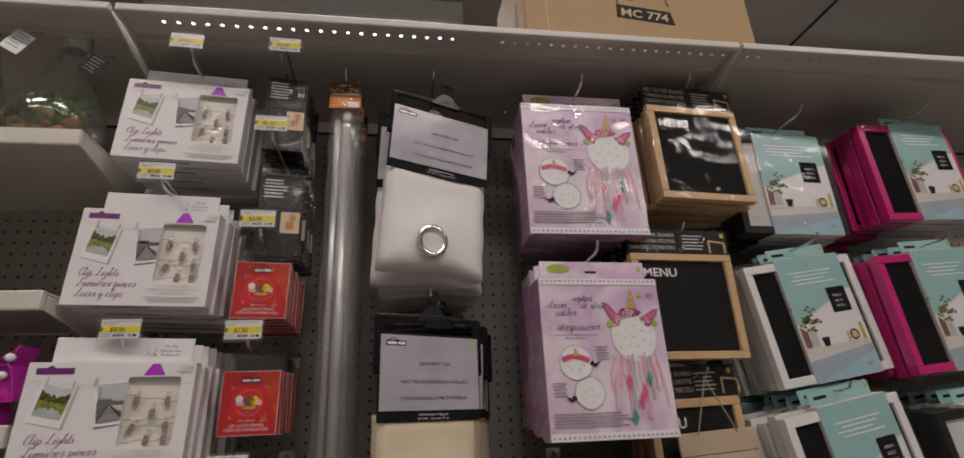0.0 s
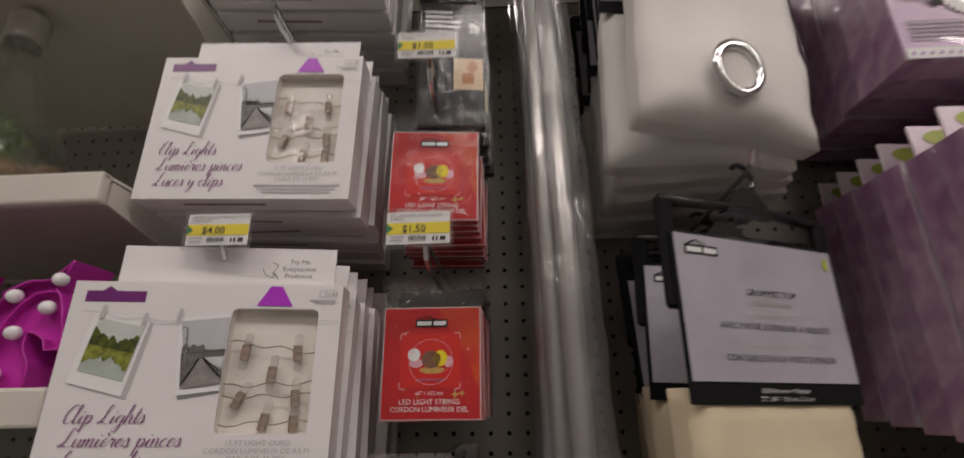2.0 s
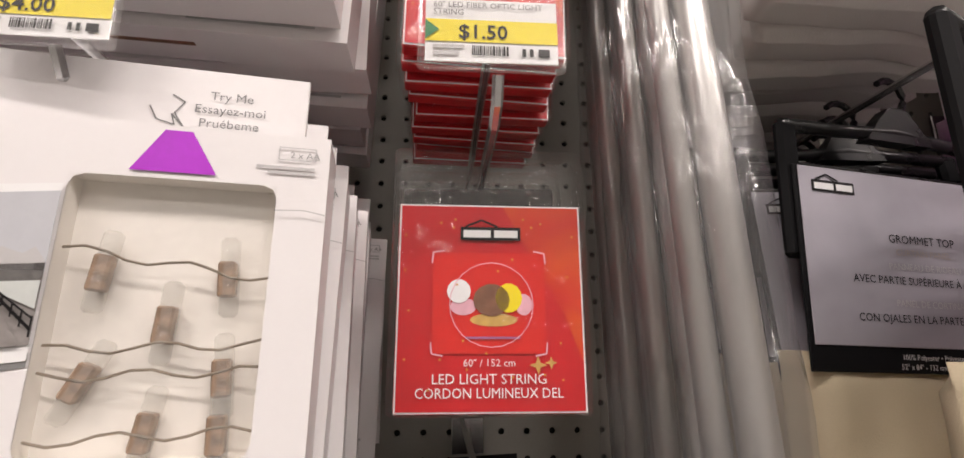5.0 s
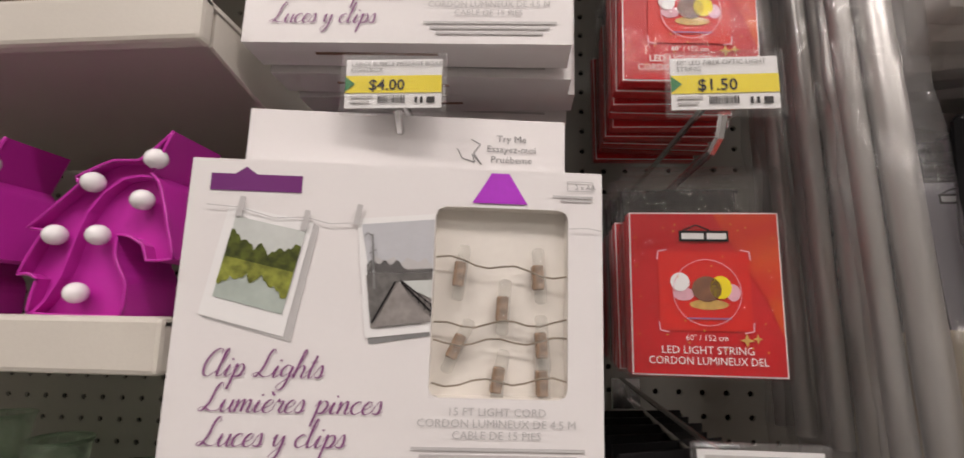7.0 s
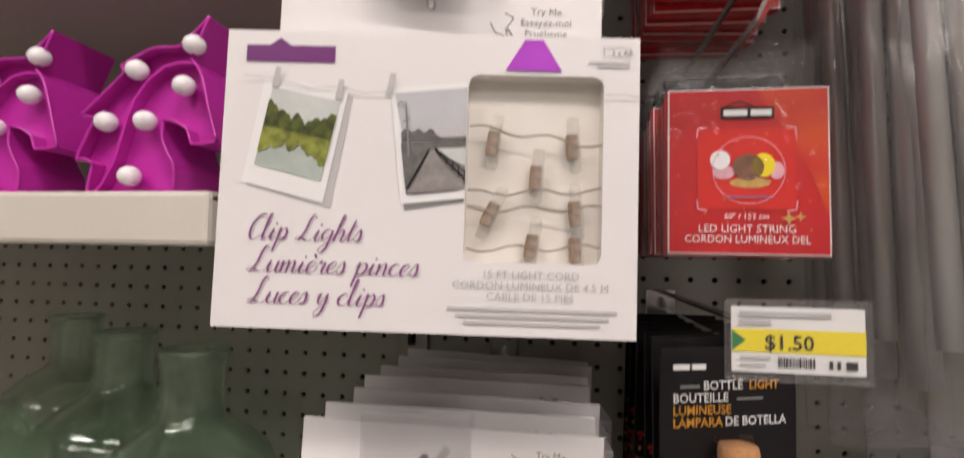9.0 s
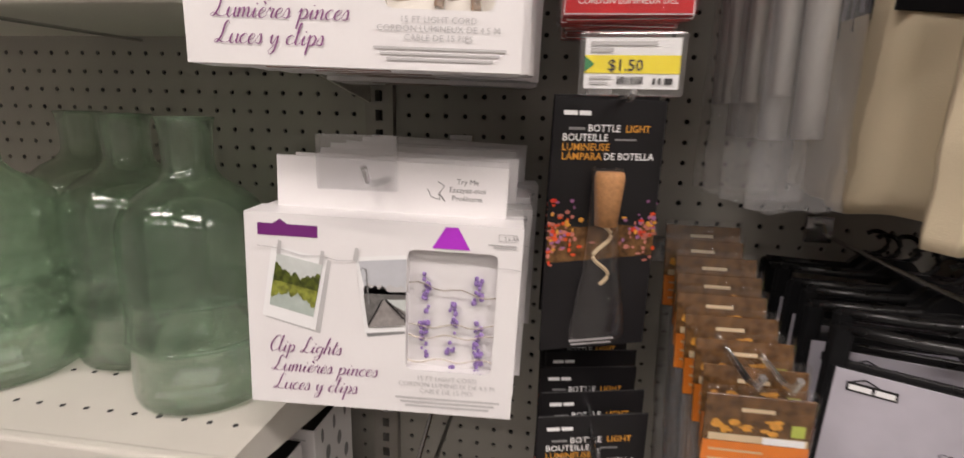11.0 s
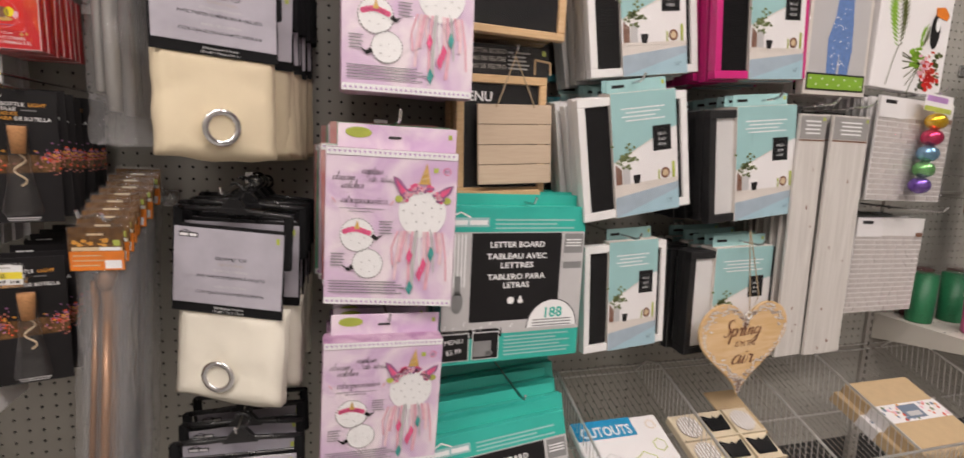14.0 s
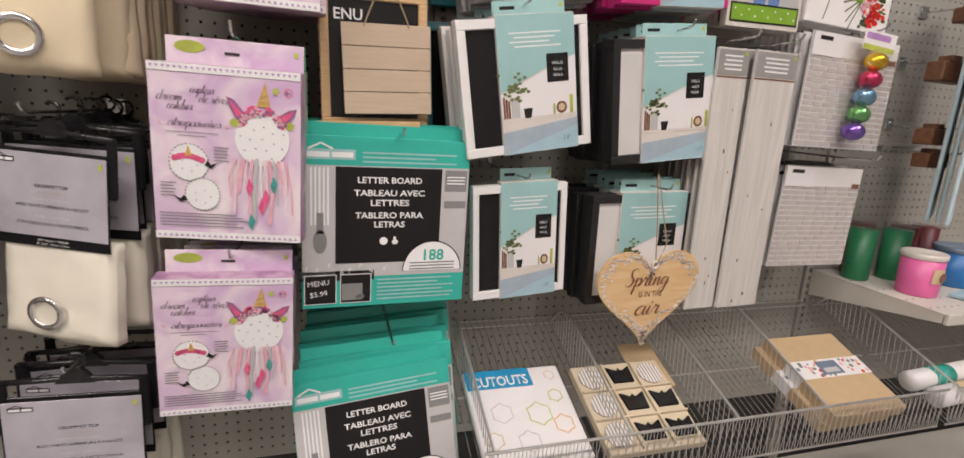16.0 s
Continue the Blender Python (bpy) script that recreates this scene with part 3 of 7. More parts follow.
for a, b in zip(UPRIGHTS, UPRIGHTS[1:]):
    v, f = perforated(a + 0.02, b - 0.02, 0.40, 2.14)
    board = tagged(new("pegboard", mesh_of("pegboard", [(x, y + WALL_Y, z) for x, y, z in v], f, PEG_PAINT)), "warm grey perforated steel pegboard back", "wall panel", kind="structure")
# added near-black sheet: its colour is the shade seen through the holes
setting("wall_hole_shade", cuboid(-1.76, 3.16, WALL_Y + 0.012, WALL_Y + 0.05, 0.0, 2.155), GAP_SHADE, "near-black sheet giving the pegboard holes their shade", "wall")
setting("wall_kick", cuboid(-1.74, 3.14, 0.86, WALL_Y - 0.002, 0.0, 0.14), STEEL_PAINT, "painted steel base of the shelving", "shelf base")

for x in UPRIGHTS:
    up = thing("upright", pose(x, WALL_Y - 0.004, 0.14), "grey steel slotted shelving upright", "upright", "shelving uprights")
    body = bmesh.new()
    for xa, xb in ((-0.019, -0.005), (0.005, 0.019)):
        cuboid(xa, xb, -0.006, 0.012, 0, 2.0, bm=body)
    for k in range(79):
        z = 0.02 + k * PITCH
        cuboid(-0.005, 0.005, -0.006, 0.012, z - 0.0055, z + 0.0055, bm=body)
    part("post", body, UPRIGHT, up)


def shelf(x0, x1, z, depth_front, label, lip=0.028, bracket=True, holes=False):
    """A steel shelf with a front lip, a dropped back edge and a tapered bracket at each end; z is the deck's top."""
    s = thing("steel_shelf", pose((x0 + x1) / 2, depth_front, z), label, "shelf", "steel shelves")
    w, d = (x1 - x0) / 2, WALL_Y - 0.01 - depth_front
    if holes:
        verts, faces = [], []
        n = int((2 * w) / PITCH)
        rows = [0.0, 0.031, 0.049, d - 0.085, d - 0.067, d - 0.049, d]
        cell = 2 * w / n
        for r in range(len(rows) - 1):
            ya, yb = rows[r], rows[r + 1]
            if r in (1, 3):
                cy, hr = (ya + yb) / 2, 0.0034
                for i in range(n):
                    cx, b = -w + cell * (i + 0.5), len(verts)
                    sq = [(cell / 2, 0), (cell / 2, (yb - ya) / 2), (0, (yb - ya) / 2), (-cell / 2, (yb - ya) / 2), (-cell / 2, 0), (-cell / 2, (ya - yb) / 2), (0, (ya - yb) / 2), (cell / 2, (ya - yb) / 2)]
                    verts += [(cx + u, cy + v, 0) for u, v in sq] + [(cx + hr * math.cos(math.pi * k / 4), cy + hr * math.sin(math.pi * k / 4), 0) for k in range(8)]
                    faces += [(b + k, b + (k + 1) % 8, b + 8 + (k + 1) % 8, b + 8 + k) for k in range(8)]
            else:
                b = len(verts)
                verts += [(-w, ya, 0), (w, ya, 0), (w, yb, 0), (-w, yb, 0)]
                faces.append((b, b + 1, b + 2, b + 3))
        part("deck", mesh_of("deck", verts, faces, STEEL_PAINT), STEEL_PAINT, s)
        part("crease", cuboid(-w + 0.01, w - 0.01, 0.078, 0.083, -0.012, -0.0005), STEEL_PAINT, s)
    else:
        deck = cuboid(-w, w, 0, d, -0.003, 0)
        part("deck", deck, STEEL_PAINT, s)
        # flat near-black discs on the solid deck paint the shade of its holes
        pits = bmesh.new()
        for i in range(int(2 * w / PITCH)):
            for yy in (0.05, 0.11, 0.19, 0.27):
                x = -w + PITCH * (i + 0.5)
                bmesh.ops.create_circle(pits, cap_ends=True, segments=6, radius=0.003, matrix=Matrix.Translation((x, yy, 0.0006)))
        tagged(part("perforation", pits, GAP_SHADE, s), kind="stuff")
    part("front_lip", cuboid(-w, w, -0.002, 0.010, -lip, 0.002, 0.003, seg=2), STEEL_PAINT, s)
    if bracket:
        for sx in (-w + 0.001, w - 0.004):
            bm = bmesh.new()
            prof = [(0.012, -lip + 0.002), (0.012, -0.004), (d, -0.004), (d, -0.085), (d - 0.06, -0.075)]
            a = [bm.verts.new((sx, y, zz)) for y, zz in prof]
            b = [bm.verts.new((sx + 0.003, y, zz)) for y, zz in prof]
            bm.faces.new(a)
            bm.faces.new(b[::-1])
            for k in range(5):
                bm.faces.new((a[k], b[k], b[(k + 1) % 5], a[(k + 1) % 5]))
            part("bracket", bm, STEEL_PAINT, s)
    return s


for a, b in zip(UPRIGHTS, UPRIGHTS[1:]):
    shelf(a + 0.004, b - 0.004, 2.172, 0.800, "top steel shelf with a row of small holes", 0.014, True, True)
for z, front, word in ((1.925, 0.822, "terrarium bulbs"), (1.655, 0.827, "a terrarium bulb"), (1.468, 0.824, "unicorn lights"), (1.094, 0.824, "green glass bottles"), (0.80, 0.82, "boxed lights")):
    shelf(-1.736, -0.53, z, front, "off-white enamelled steel shelf holding " + word)
shelf(1.925, 3.136, 0.838, 0.782, "off-white enamelled steel shelf holding craft tubs")


# ---- hooks and price tags ----
def hook(x, z, front=0.83, label="zinc wire peg hook", rise=0.014):
    h = thing("peg_hook", pose(x, WALL_Y, z), label, "hook", "peg hooks")
    d = front - WALL_Y
    part("prong", rod([(0, 0.004, 0.012), (0, -0.012, 0.012), (0, -0.022, 0.002), (0, d * 0.5, 0), (0, d + 0.02, 0), (0, d + 0.007, 0.004), (0, d, rise)], 0.0026), CHROME, h)
    part("back_plate", cuboid(-0.016, 0.016, -0.006, -0.001, -0.012, 0.022, 0.001), CHROME, h)
    return h


def price_tag(price, words):
    """A tag in a clear holder on an upper wire; the origin is the middle of its face."""
    t = thing("price_tag", Matrix(), "white and yellow shelf price tag in a clear holder", "price tag", "price tags")
    w, h = 0.0265, 0.0140
    part("card", cuboid(-w, w, 0, 0.0006, -h, h), WHITE_PRINT, t)
    part("holder", cuboid(-w - 0.0030, w + 0.0030, -0.0022, 0.002, -h - 0.0042, h + 0.0034, 0.0018, seg=2), FILM_TAG, t, "clear plastic holder")
    printed("yellow_band", [rect(-w, -0.0055, w, 0.0045)], YELLOW, t, 1)
    printed("green_arrow", [[(-w, -0.005), (-w + 0.0055, -0.0005), (-w, 0.004)]], GREEN_MARK, t, 2)
    lettering(price, -0.0135, -0.0040, 0.0088, BLACK_PRINT, t, 2, bold=0.0001)
    rng = random.Random(7)
    if words:
        lettering(words[0], -w + 0.003, 0.0098, 0.0036, MID_GREY, t, 2)
        lettering(words[1], -w + 0.003, 0.0064, 0.0036, MID_GREY, t, 2)
    else:
        printed("small_print", [rect(-w + 0.003, 0.0098, w * 0.5, 0.012), rect(-w + 0.003, 0.0062, -w * 0.4, 0.0084)], PALE_GREY, t, 2)
    code = []
    x = -0.008
    while x < 0.006:
        d = rng.choice((0.0003, 0.0005, 0.0008))
        code.append(rect(x, -0.0115, x + d, -0.0072))
        x += d + rng.choice((0.0003, 0.0005))
    printed("barcode", code + [rect(0.012, -0.0115, 0.0135, -0.008), rect(0.015, -0.0115, 0.0165, -0.008), rect(0.0185, -0.0115, 0.023, -0.008)], BLACK_PRINT, t, 2)
    printed("number_print", [rect(-w + 0.003, -0.0085, -0.011, -0.0072), rect(-w + 0.003, -0.0115, -0.013, -0.0102)], PALE_GREY, t, 2)
    part("wire", rod([(0, 0.003, 0), (0, 0.012, 0), (0, WALL_Y - 0.83, 0.004)], 0.0022), CHROME, t)
    return t


tag_4 = price_tag("$4.00", ("LARGE BUBBLE MESSAGE BOARD", "LIGHTBOX"))
tag_4.matrix_basis = pose(-0.416, 0.827, 1.597, 0, 0, 2)
for x, z in ((-0.405, 1.853), (-0.396, 2.116)):
    copy_thing(tag_4, pose(x, 0.82, z, 1, 0, 3))
copy_thing(tag_4, pose(-0.398, 0.826, 1.016, 22, 2, 0))
copy_thing(tag_4, pose(-0.855, 0.816, 1.455, 0, 0, 0))
tag_150 = price_tag("$1.50", ('60" LED FIBER OPTIC LIGHT', "STRING"))
tag_150.matrix_basis = pose(-0.2435, 0.826, 1.592)
for x, y, z in ((-0.2395, 0.82, 1.590 + 0.181), (-0.235, 0.82, 1.950), (-0.226, 0.82, 2.119)):
    copy_thing(tag_150, pose(x, y, z, 1, 0, 2))
tag_b = price_tag("$1.50", None)
tag_b.matrix_basis = pose(-0.2425, 0.816, 1.403)
copy_thing(tag_b, pose(-0.2425, 0.821, 1.122))


# ---- clip light boxes ----
def clip_light_box(flowers=False):
    word = "lavender flower clips" if flowers else "brown photo clips"
    t = thing("clip_light_box", Matrix(), "white carton of clip lights with " + word + " behind its window", "light box", "clip light boxes")
    w, h, d = 0.1035, 0.0775, 0.030
    wx0, wx1, wz0, wz1 = 0.019, 0.086, -0.0405, 0.0565
    bm = cuboid(-w, w, 0.0012, d, -h, h)
    bmesh.ops.delete(bm, geom=[f for f in bm.faces if f.normal.y < -0.9], context="FACES_ONLY")
    c = 0.005
    for p in (rect(-w, -h, wx0, h), rect(wx1, -h, w, h), rect(wx0, -h, wx1, wz0), rect(wx0, wz1, wx1, h)):
        bm.faces.new([bm.verts.new((x, 0, z)) for x, z in p])
    for x, z, sx, sz in ((wx0, wz0, 1, 1), (wx1, wz0, -1, 1), (wx1, wz1, -1, -1), (wx0, wz1, 1, -1)):
        pts = [(x, z), (x + sx * c, z), (x + sx * c * 0.3, z + sz * c * 0.3), (x, z + sz * c)]
        bm.faces.new([bm.verts.new((a, 0, b)) for a, b in (pts if sx * sz > 0 else pts[::-1])])
    for a, b in (((-w, -h), (w, -h)), ((w, -h), (w, h)), ((w, h), (-w, h)), ((-w, h), (-w, -h))):
        bm.faces.new([bm.verts.new(p) for p in ((a[0], 0, a[1]), (a[0], 0.0012, a[1]), (b[0], 0.0012, b[1]), (b[0], 0, b[1]))])
    part("carton", bm, WHITE_CARD, t)
    bm = bmesh.new()
    rim = [(wx0, wz0), (wx1, wz0), (wx1, wz1), (wx0, wz1)]
    back = 0.0095
    bm.faces.new([bm.verts.new((x, back, z)) for x, z in rim])
    for (ax, az), (bx, bz) in zip(rim, rim[1:] + rim[:1]):
        bm.faces.new([bm.verts.new(p) for p in ((ax, 0.0003, az), (bx, 0.0003, bz), (bx, back, bz), (ax, back, az))])
    part("window_insert", bm, WHITE_CARD if flowers else TRAY, t)
    part("window_film", mesh_of("window_film", [(x, -0.0003, z) for x, z in rim], [(0, 1, 2, 3)], FILM), FILM, t, "clear window film")
    rng = random.Random(3)
    spots = [(0.0325, 0.0215, 6), (0.0725, 0.021, -4), (0.0545, 0.004, 3), (0.0320, -0.016, 24), (0.0745, -0.014, -5), (0.0530, -0.032, 8), (0.0750, -0.033, -3)]
    for x, z, lean in spots:
        if flowers:
            bm = bmesh.new()
            for k in range(14):
                ball((x + rng.uniform(-0.0032, 0.0032), 0.0060 + rng.uniform(-0.001, 0.001), z + rng.uniform(-0.015, 0.015)), rng.uniform(0.0013, 0.0026), bm, u=6, v=4)
            part("flower_clip", bm, LAVENDER, t)
        else:
            clip = part("photo_clip", cuboid(-0.0030, 0.0030, 0.0025, 0.0075, -0.0140, 0.0155, 0.0014), CLEAR_CLIP, t, "clear plastic photo clip")
            clip.matrix_basis = pose(x, 0, z, 0, lean, 0)
            part("clip_block", cuboid(-0.0038, 0.0020, 0.0030, 0.0085, -0.0066, 0.0066, 0.0008), CLIP, clip, "brown clip block")
    for k, z0 in enumerate((0.030, -0.005, -0.014, -0.034)):
        pts = [(wx0 + 0.001 + i * 0.0066, 0.0030, z0 - 0.0009 * i * (1 if k == 0 else -0.3) + 0.0018 * math.sin(i * 1.3 + k)) for i in range(11)]
        part("light_wire", rod(pts, 0.0005, 4), WIRE_INK, t)
    bm = cuboid(-0.090, 0.090, d - 0.002, d, h - 0.002, h + 0.040, 0.0004)
    part("hang_card", bm, WHITE_CARD, t)
    for s, z in (("Try Me", 0.1030), ("Essayez-moi", 0.0965), ("Pruébeme", 0.0900)):
        lettering(s, 0.059, z, 0.0058, MID_GREY, t, 2, y=d - 0.002, align="CENTER")
    printed("finger_outline", ribbon([(0.028, 0.098), (0.031, 0.092), (0.038, 0.090), (0.0365, 0.095), (0.042, 0.0885), (0.0375, 0.0955), (0.041, 0.101), (0.036, 0.104)], 0.0006), MID_GREY, t, 1, d - 0.002)
    printed("logo_bar", [[(-0.0935, 0.0605), (-0.0485, 0.0605), (-0.0485, 0.0695), (-0.071, 0.0695), (-0.0765, 0.0735), (-0.082, 0.0695), (-0.0935, 0.0695)]], PURPLE, t, 1)
    printed("photo_border", [[(-0.092, -0.003), (-0.051, -0.013), (-0.041, 0.045), (-0.083, 0.053)]], WHITE_PRINT, t, 2, label="printed snapshot border")
    printed("photo_shade", [[(-0.090, -0.0045), (-0.0475, -0.0155), (-0.0385, 0.043), (-0.043, 0.046)]], PALE_GREY, t, 1)
    pic = [(-0.086, 0.006), (-0.0525, -0.002), (-0.0445, 0.040), (-0.079, 0.047)]

    def on(u, v):
        a = [pic[0][i] + (pic[1][i] - pic[0][i]) * u for i in (0, 1)]
        b = [pic[3][i] + (pic[2][i] - pic[3][i]) * u for i in (0, 1)]
        return (a[0] + (b[0] - a[0]) * v, a[1] + (b[1] - a[1]) * v)

    printed("photo_water", [[on(0, 0), on(1, 0), on(1, 0.5), on(0, 0.5)]], WATER_PRINT, t, 3)
    printed("photo_sky", [[on(0, 0.5), on(1, 0.5), on(1, 1), on(0, 1)]], SKY_PRINT, t, 3)
    up = [(i / 24, 0.50 + 0.13 + 0.20 * abs(i / 12 - 1) ** 1.1 + 0.045 * math.sin(i * 1.9) * math.cos(i * 0.7) + 0.10 * math.exp(-(i - 11) ** 2 / 2)) for i in range(25)]
    printed("photo_wood", [[on(0, 0.5)] + [on(1, 0.5)] + [on(u, v) for u, v in up[::-1]]], LEAF, t, 4)
    printed("photo_reflection", [[on(0, 0.5)] + [on(1, 0.5)] + [on(u, 1.0 - v) for u, v in up[::-1]]], LEAF_LIGHT, t, 4)
    for x, z in ((-0.077, 0.053), (-0.045, 0.047), (-0.0195, 0.051)):
        printed("peg_print", [[(x - 0.0022, z - 0.006), (x + 0.001, z - 0.0065), (x + 0.0022, z + 0.004), (x - 0.0004, z + 0.0045)]], PALE_GREY, t, 5)
    printed("string_print", ribbon([(-0.0935, 0.0525), (-0.078, 0.0515), (-0.060, 0.0465), (-0.045, 0.0475), (-0.033, 0.0445), (-0.02, 0.0455)], 0.0005), PALE_GREY, t, 5)
    printed("string_print", ribbon([(wx1, 0.0465), (0.096, 0.047), (w, 0.0455)], 0.0005), PALE_GREY, t, 5)
    part("bottom_print", cuboid(-0.060, 0.020, 0.012, 0.0145, -h - 0.0005, -h), PRINT_BROWN, t)
    printed("photo_shade", [[(-0.0105, -0.0155), (0.0185, -0.0105), (0.0185, -0.006), (-0.012, -0.010)]], MID_GREY, t, 1)
    printed("photo_border", [[(-0.0125, -0.0125), (0.0185, -0.0085), (0.0185, 0.052), (-0.020, 0.048)]], WHITE_PRINT, t, 2)
    printed("photo_sky", [[(-0.0118, 0.018), (0.0185, 0.020), (0.0185, 0.049), (-0.0175, 0.045)]], GREY_SKY, t, 3)
    printed("photo_ground", [[(-0.010, -0.0075), (0.0185, -0.0035), (0.0185, 0.021), (-0.0137, 0.019)]], GREY_ROAD, t, 3)
    printed("photo_bank", [[(-0.0103, -0.005), (-0.0020, 0.008), (0.0185, 0.0185), (0.0185, 0.0235), (0.006, 0.0225)] + [(0.004 - 0.0016 * i, 0.0235 + 0.0035 * abs(math.sin(i * 2.3))) for i in range(12)]], GREY_DARK, t, 4)
    printed("photo_skyline", [[(-0.013, 0.020)] + [(-0.013 + 0.0031 * i, 0.024 + 0.005 * abs(math.sin(i * 1.9))) for i in range(11)] + [(0.0185, 0.021)]], PALE_GREY, t, 4)
    printed("photo_lake", [[(0.0025, 0.0155), (0.0185, 0.008), (0.0185, 0.0175), (0.004, 0.0165)]], SKY_PRINT, t, 5)
    printed("photo_road", [[(-0.0085, -0.007), (0.0165, -0.0037), (0.0035, 0.0155), (0.0010, 0.0155)]], GREY_ROAD, t, 5)
    printed("photo_rail", ribbon([(-0.0095, -0.005), (0.0008, 0.0160)], 0.0010) + ribbon([(0.0185, 0.0015), (0.0035, 0.0160)], 0.0010) + ribbon([(0.0185, 0.0050), (0.0035, 0.0168)], 0.0006) + sum([ribbon([(0.0185 - 0.003 * k, -0.001 + 0.0032 * k), (0.0185 - 0.003 * k, 0.0058 + 0.0022 * k)], 0.0006) for k in range(5)], []), BLACK_PRINT, t, 6)
    printed("photo_pole", [[(-0.0098, 0.012), (-0.0086, 0.012), (-0.0112, 0.040), (-0.0120, 0.040)]] + ribbon([(-0.0116, 0.039), (-0.0140, 0.0405), (-0.0155, 0.0385)], 0.0007) + ribbon([(-0.0125, 0.030), (-0.0095, 0.032)], 0.0006), MID_GREY, t, 6)
    printed("badge", [[(0.037, 0.0588), (0.065, 0.0588), (0.0555, 0.0752), (0.0465, 0.0752)]], MAGENTA_BADGE, t, 2, label="glossy violet try-me badge")
    script("Clip Lights", -0.0885, -0.0325, 0.057, 0.0060, PURPLE_INK, t)
    script("Lumières pinces", -0.0870, -0.0490, 0.084, 0.0060, PURPLE_INK, t)
    script("Luces y clips", -0.0860, -0.0648, 0.067, 0.0060, PURPLE_INK, t)
    for s, z in (("15 FT LIGHT CORD", -0.0485), ("CORDON LUMINEUX DE 4.5 M", -0.0540), ("CABLE DE 15 PIES", -0.0595)):
        lettering(s, 0.052, z, 0.0055, PALE_GREY, t, 2, align="CENTER")
    for k in range(3):
        printed("small_print", [rect(0.012 + 0.004 * k, -0.0650 - 0.0034 * k, 0.094 - 0.004 * k, -0.0634 - 0.0034 * k)], PALE_GREY, t, 2)
    printed("battery_mark", ribbon([(0.0855, 0.0672), (0.0985, 0.0672), (0.0985, 0.0722), (0.0855, 0.0722), (0.0855, 0.0672)], 0.0005), PALE_GREY, t, 2)
    lettering("2 x AA", 0.0893, 0.0681, 0.0037, MID_GREY, t, 2)
    printed("small_print", [rect(0.078, 0.0635, 0.0985, 0.0645), rect(0.082, 0.0615, 0.0985, 0.0625)], PALE_GREY, t, 2)
    return t


rng = random.Random(11)
clip_box = clip_light_box()
clip_box.matrix_basis = pose(-0.4085, 0.818, 1.4735, 0, 0.8, 8)
clip_box.scale = (1.0, 1.0, 0.96)
stack(clip_box, 8, 0.0335, rng, 0.004, 0.002, 1.0)
for x, y, z, yaw, tilt, n in ((-0.405, 0.878, 1.984, 3, 0, 5), (-0.418, 0.858, 1.718, 2, 0, 6)):
    c = copy_thing(clip_box, pose(x, y, z, tilt, 1.5, yaw))
    c.scale = (1.0, 1.0, 1.03)
    stack(c, n, 0.034, rng, 0.006, 0.003, 1.2, -0.002)
flower_box = clip_light_box(True)
flower_box.matrix_basis = pose(-0.408, 0.852, 1.2185, 0, 2.0, 6)
stack(flower_box, 7, 0.035, rng, 0.003, 0.002, 1.0, 0.001)
for x, z, f in ((-0.416, 1.5725, 0.838), (-0.405, 1.838, 0.84), (-0.396, 2.098, 0.85), (-0.41, 1.322, 0.83), (-0.40, 0.99, 0.83)):
    hook(x, z, f)
holder = thing("hook_end_holder", pose(-0.4135, 0.826, 1.339), "empty clear plastic label holder on a hook end", "label holder")
part("front_plate", cuboid(-0.028, 0.028, -0.002, 0.0, -0.018, 0.019, 0.0008), HAZY_PLASTIC, holder)
part("back_plate", cuboid(-0.028, 0.028, 0.003, 0.0045, -0.018, 0.019, 0.0005), FILM_POUCH, holder)

chevron = thing("chevron_box", pose(-0.374, 0.81, 0.945, 0, 2, 2), "white box with mint chevron edge hanging from a hook", "box")
part("carton", cuboid(-0.085, 0.085, 0.0, 0.16, -0.055, 0.045, 0.002), WHITE_CARD, chevron)
printed("chevron_edge", [[(-0.085, -0.05 + k * 0.018), (-0.070, -0.042 + k * 0.018), (-0.070, -0.034 + k * 0.018), (-0.085, -0.042 + k * 0.018)] for k in range(5)], MINT, chevron)
for k in range(8):
    part("chevron_mark", cuboid(-0.085, -0.070, 0.004 + k * 0.02, 0.012 + k * 0.02, 0.0455, 0.0462), MINT, chevron)
for k, (a, b) in enumerate(((-0.06, 0.03), (-0.055, 0.05), (-0.05, 0.04), (-0.06, 0.02))):
    part("top_print", cuboid(a, b, 0.05 + k * 0.02, 0.058 + k * 0.02, 0.0455, 0.0460), PALE_GREY, chevron)
printed("front_print", bars(-0.05, 0.06, 0.01, 4, 0.012, 0.005, rng), PALE_GREY, chevron)


# ---- light string pouches ----
def logo(parent, x, z, w, h, material, ground, layer=2, y=0.0):
    printed("logo_mark", [rect(x, z, x + w, z + h)], ground, parent, layer, y)
    printed("logo_print", [rect(x + w * 0.05, z + h * 0.2, x + w * 0.5, z + h * 0.75), rect(x + w * 0.56, z + h * 0.2, x + w * 0.95, z + h * 0.75)], material, parent, layer + 1, y)
    printed("logo_roof", ribbon([(x + w * 0.08, z + h), (x + w * 0.35, z + h * 1.5), (x + w * 0.62, z + h)], h * 0.16), ground, parent, layer + 1, y)


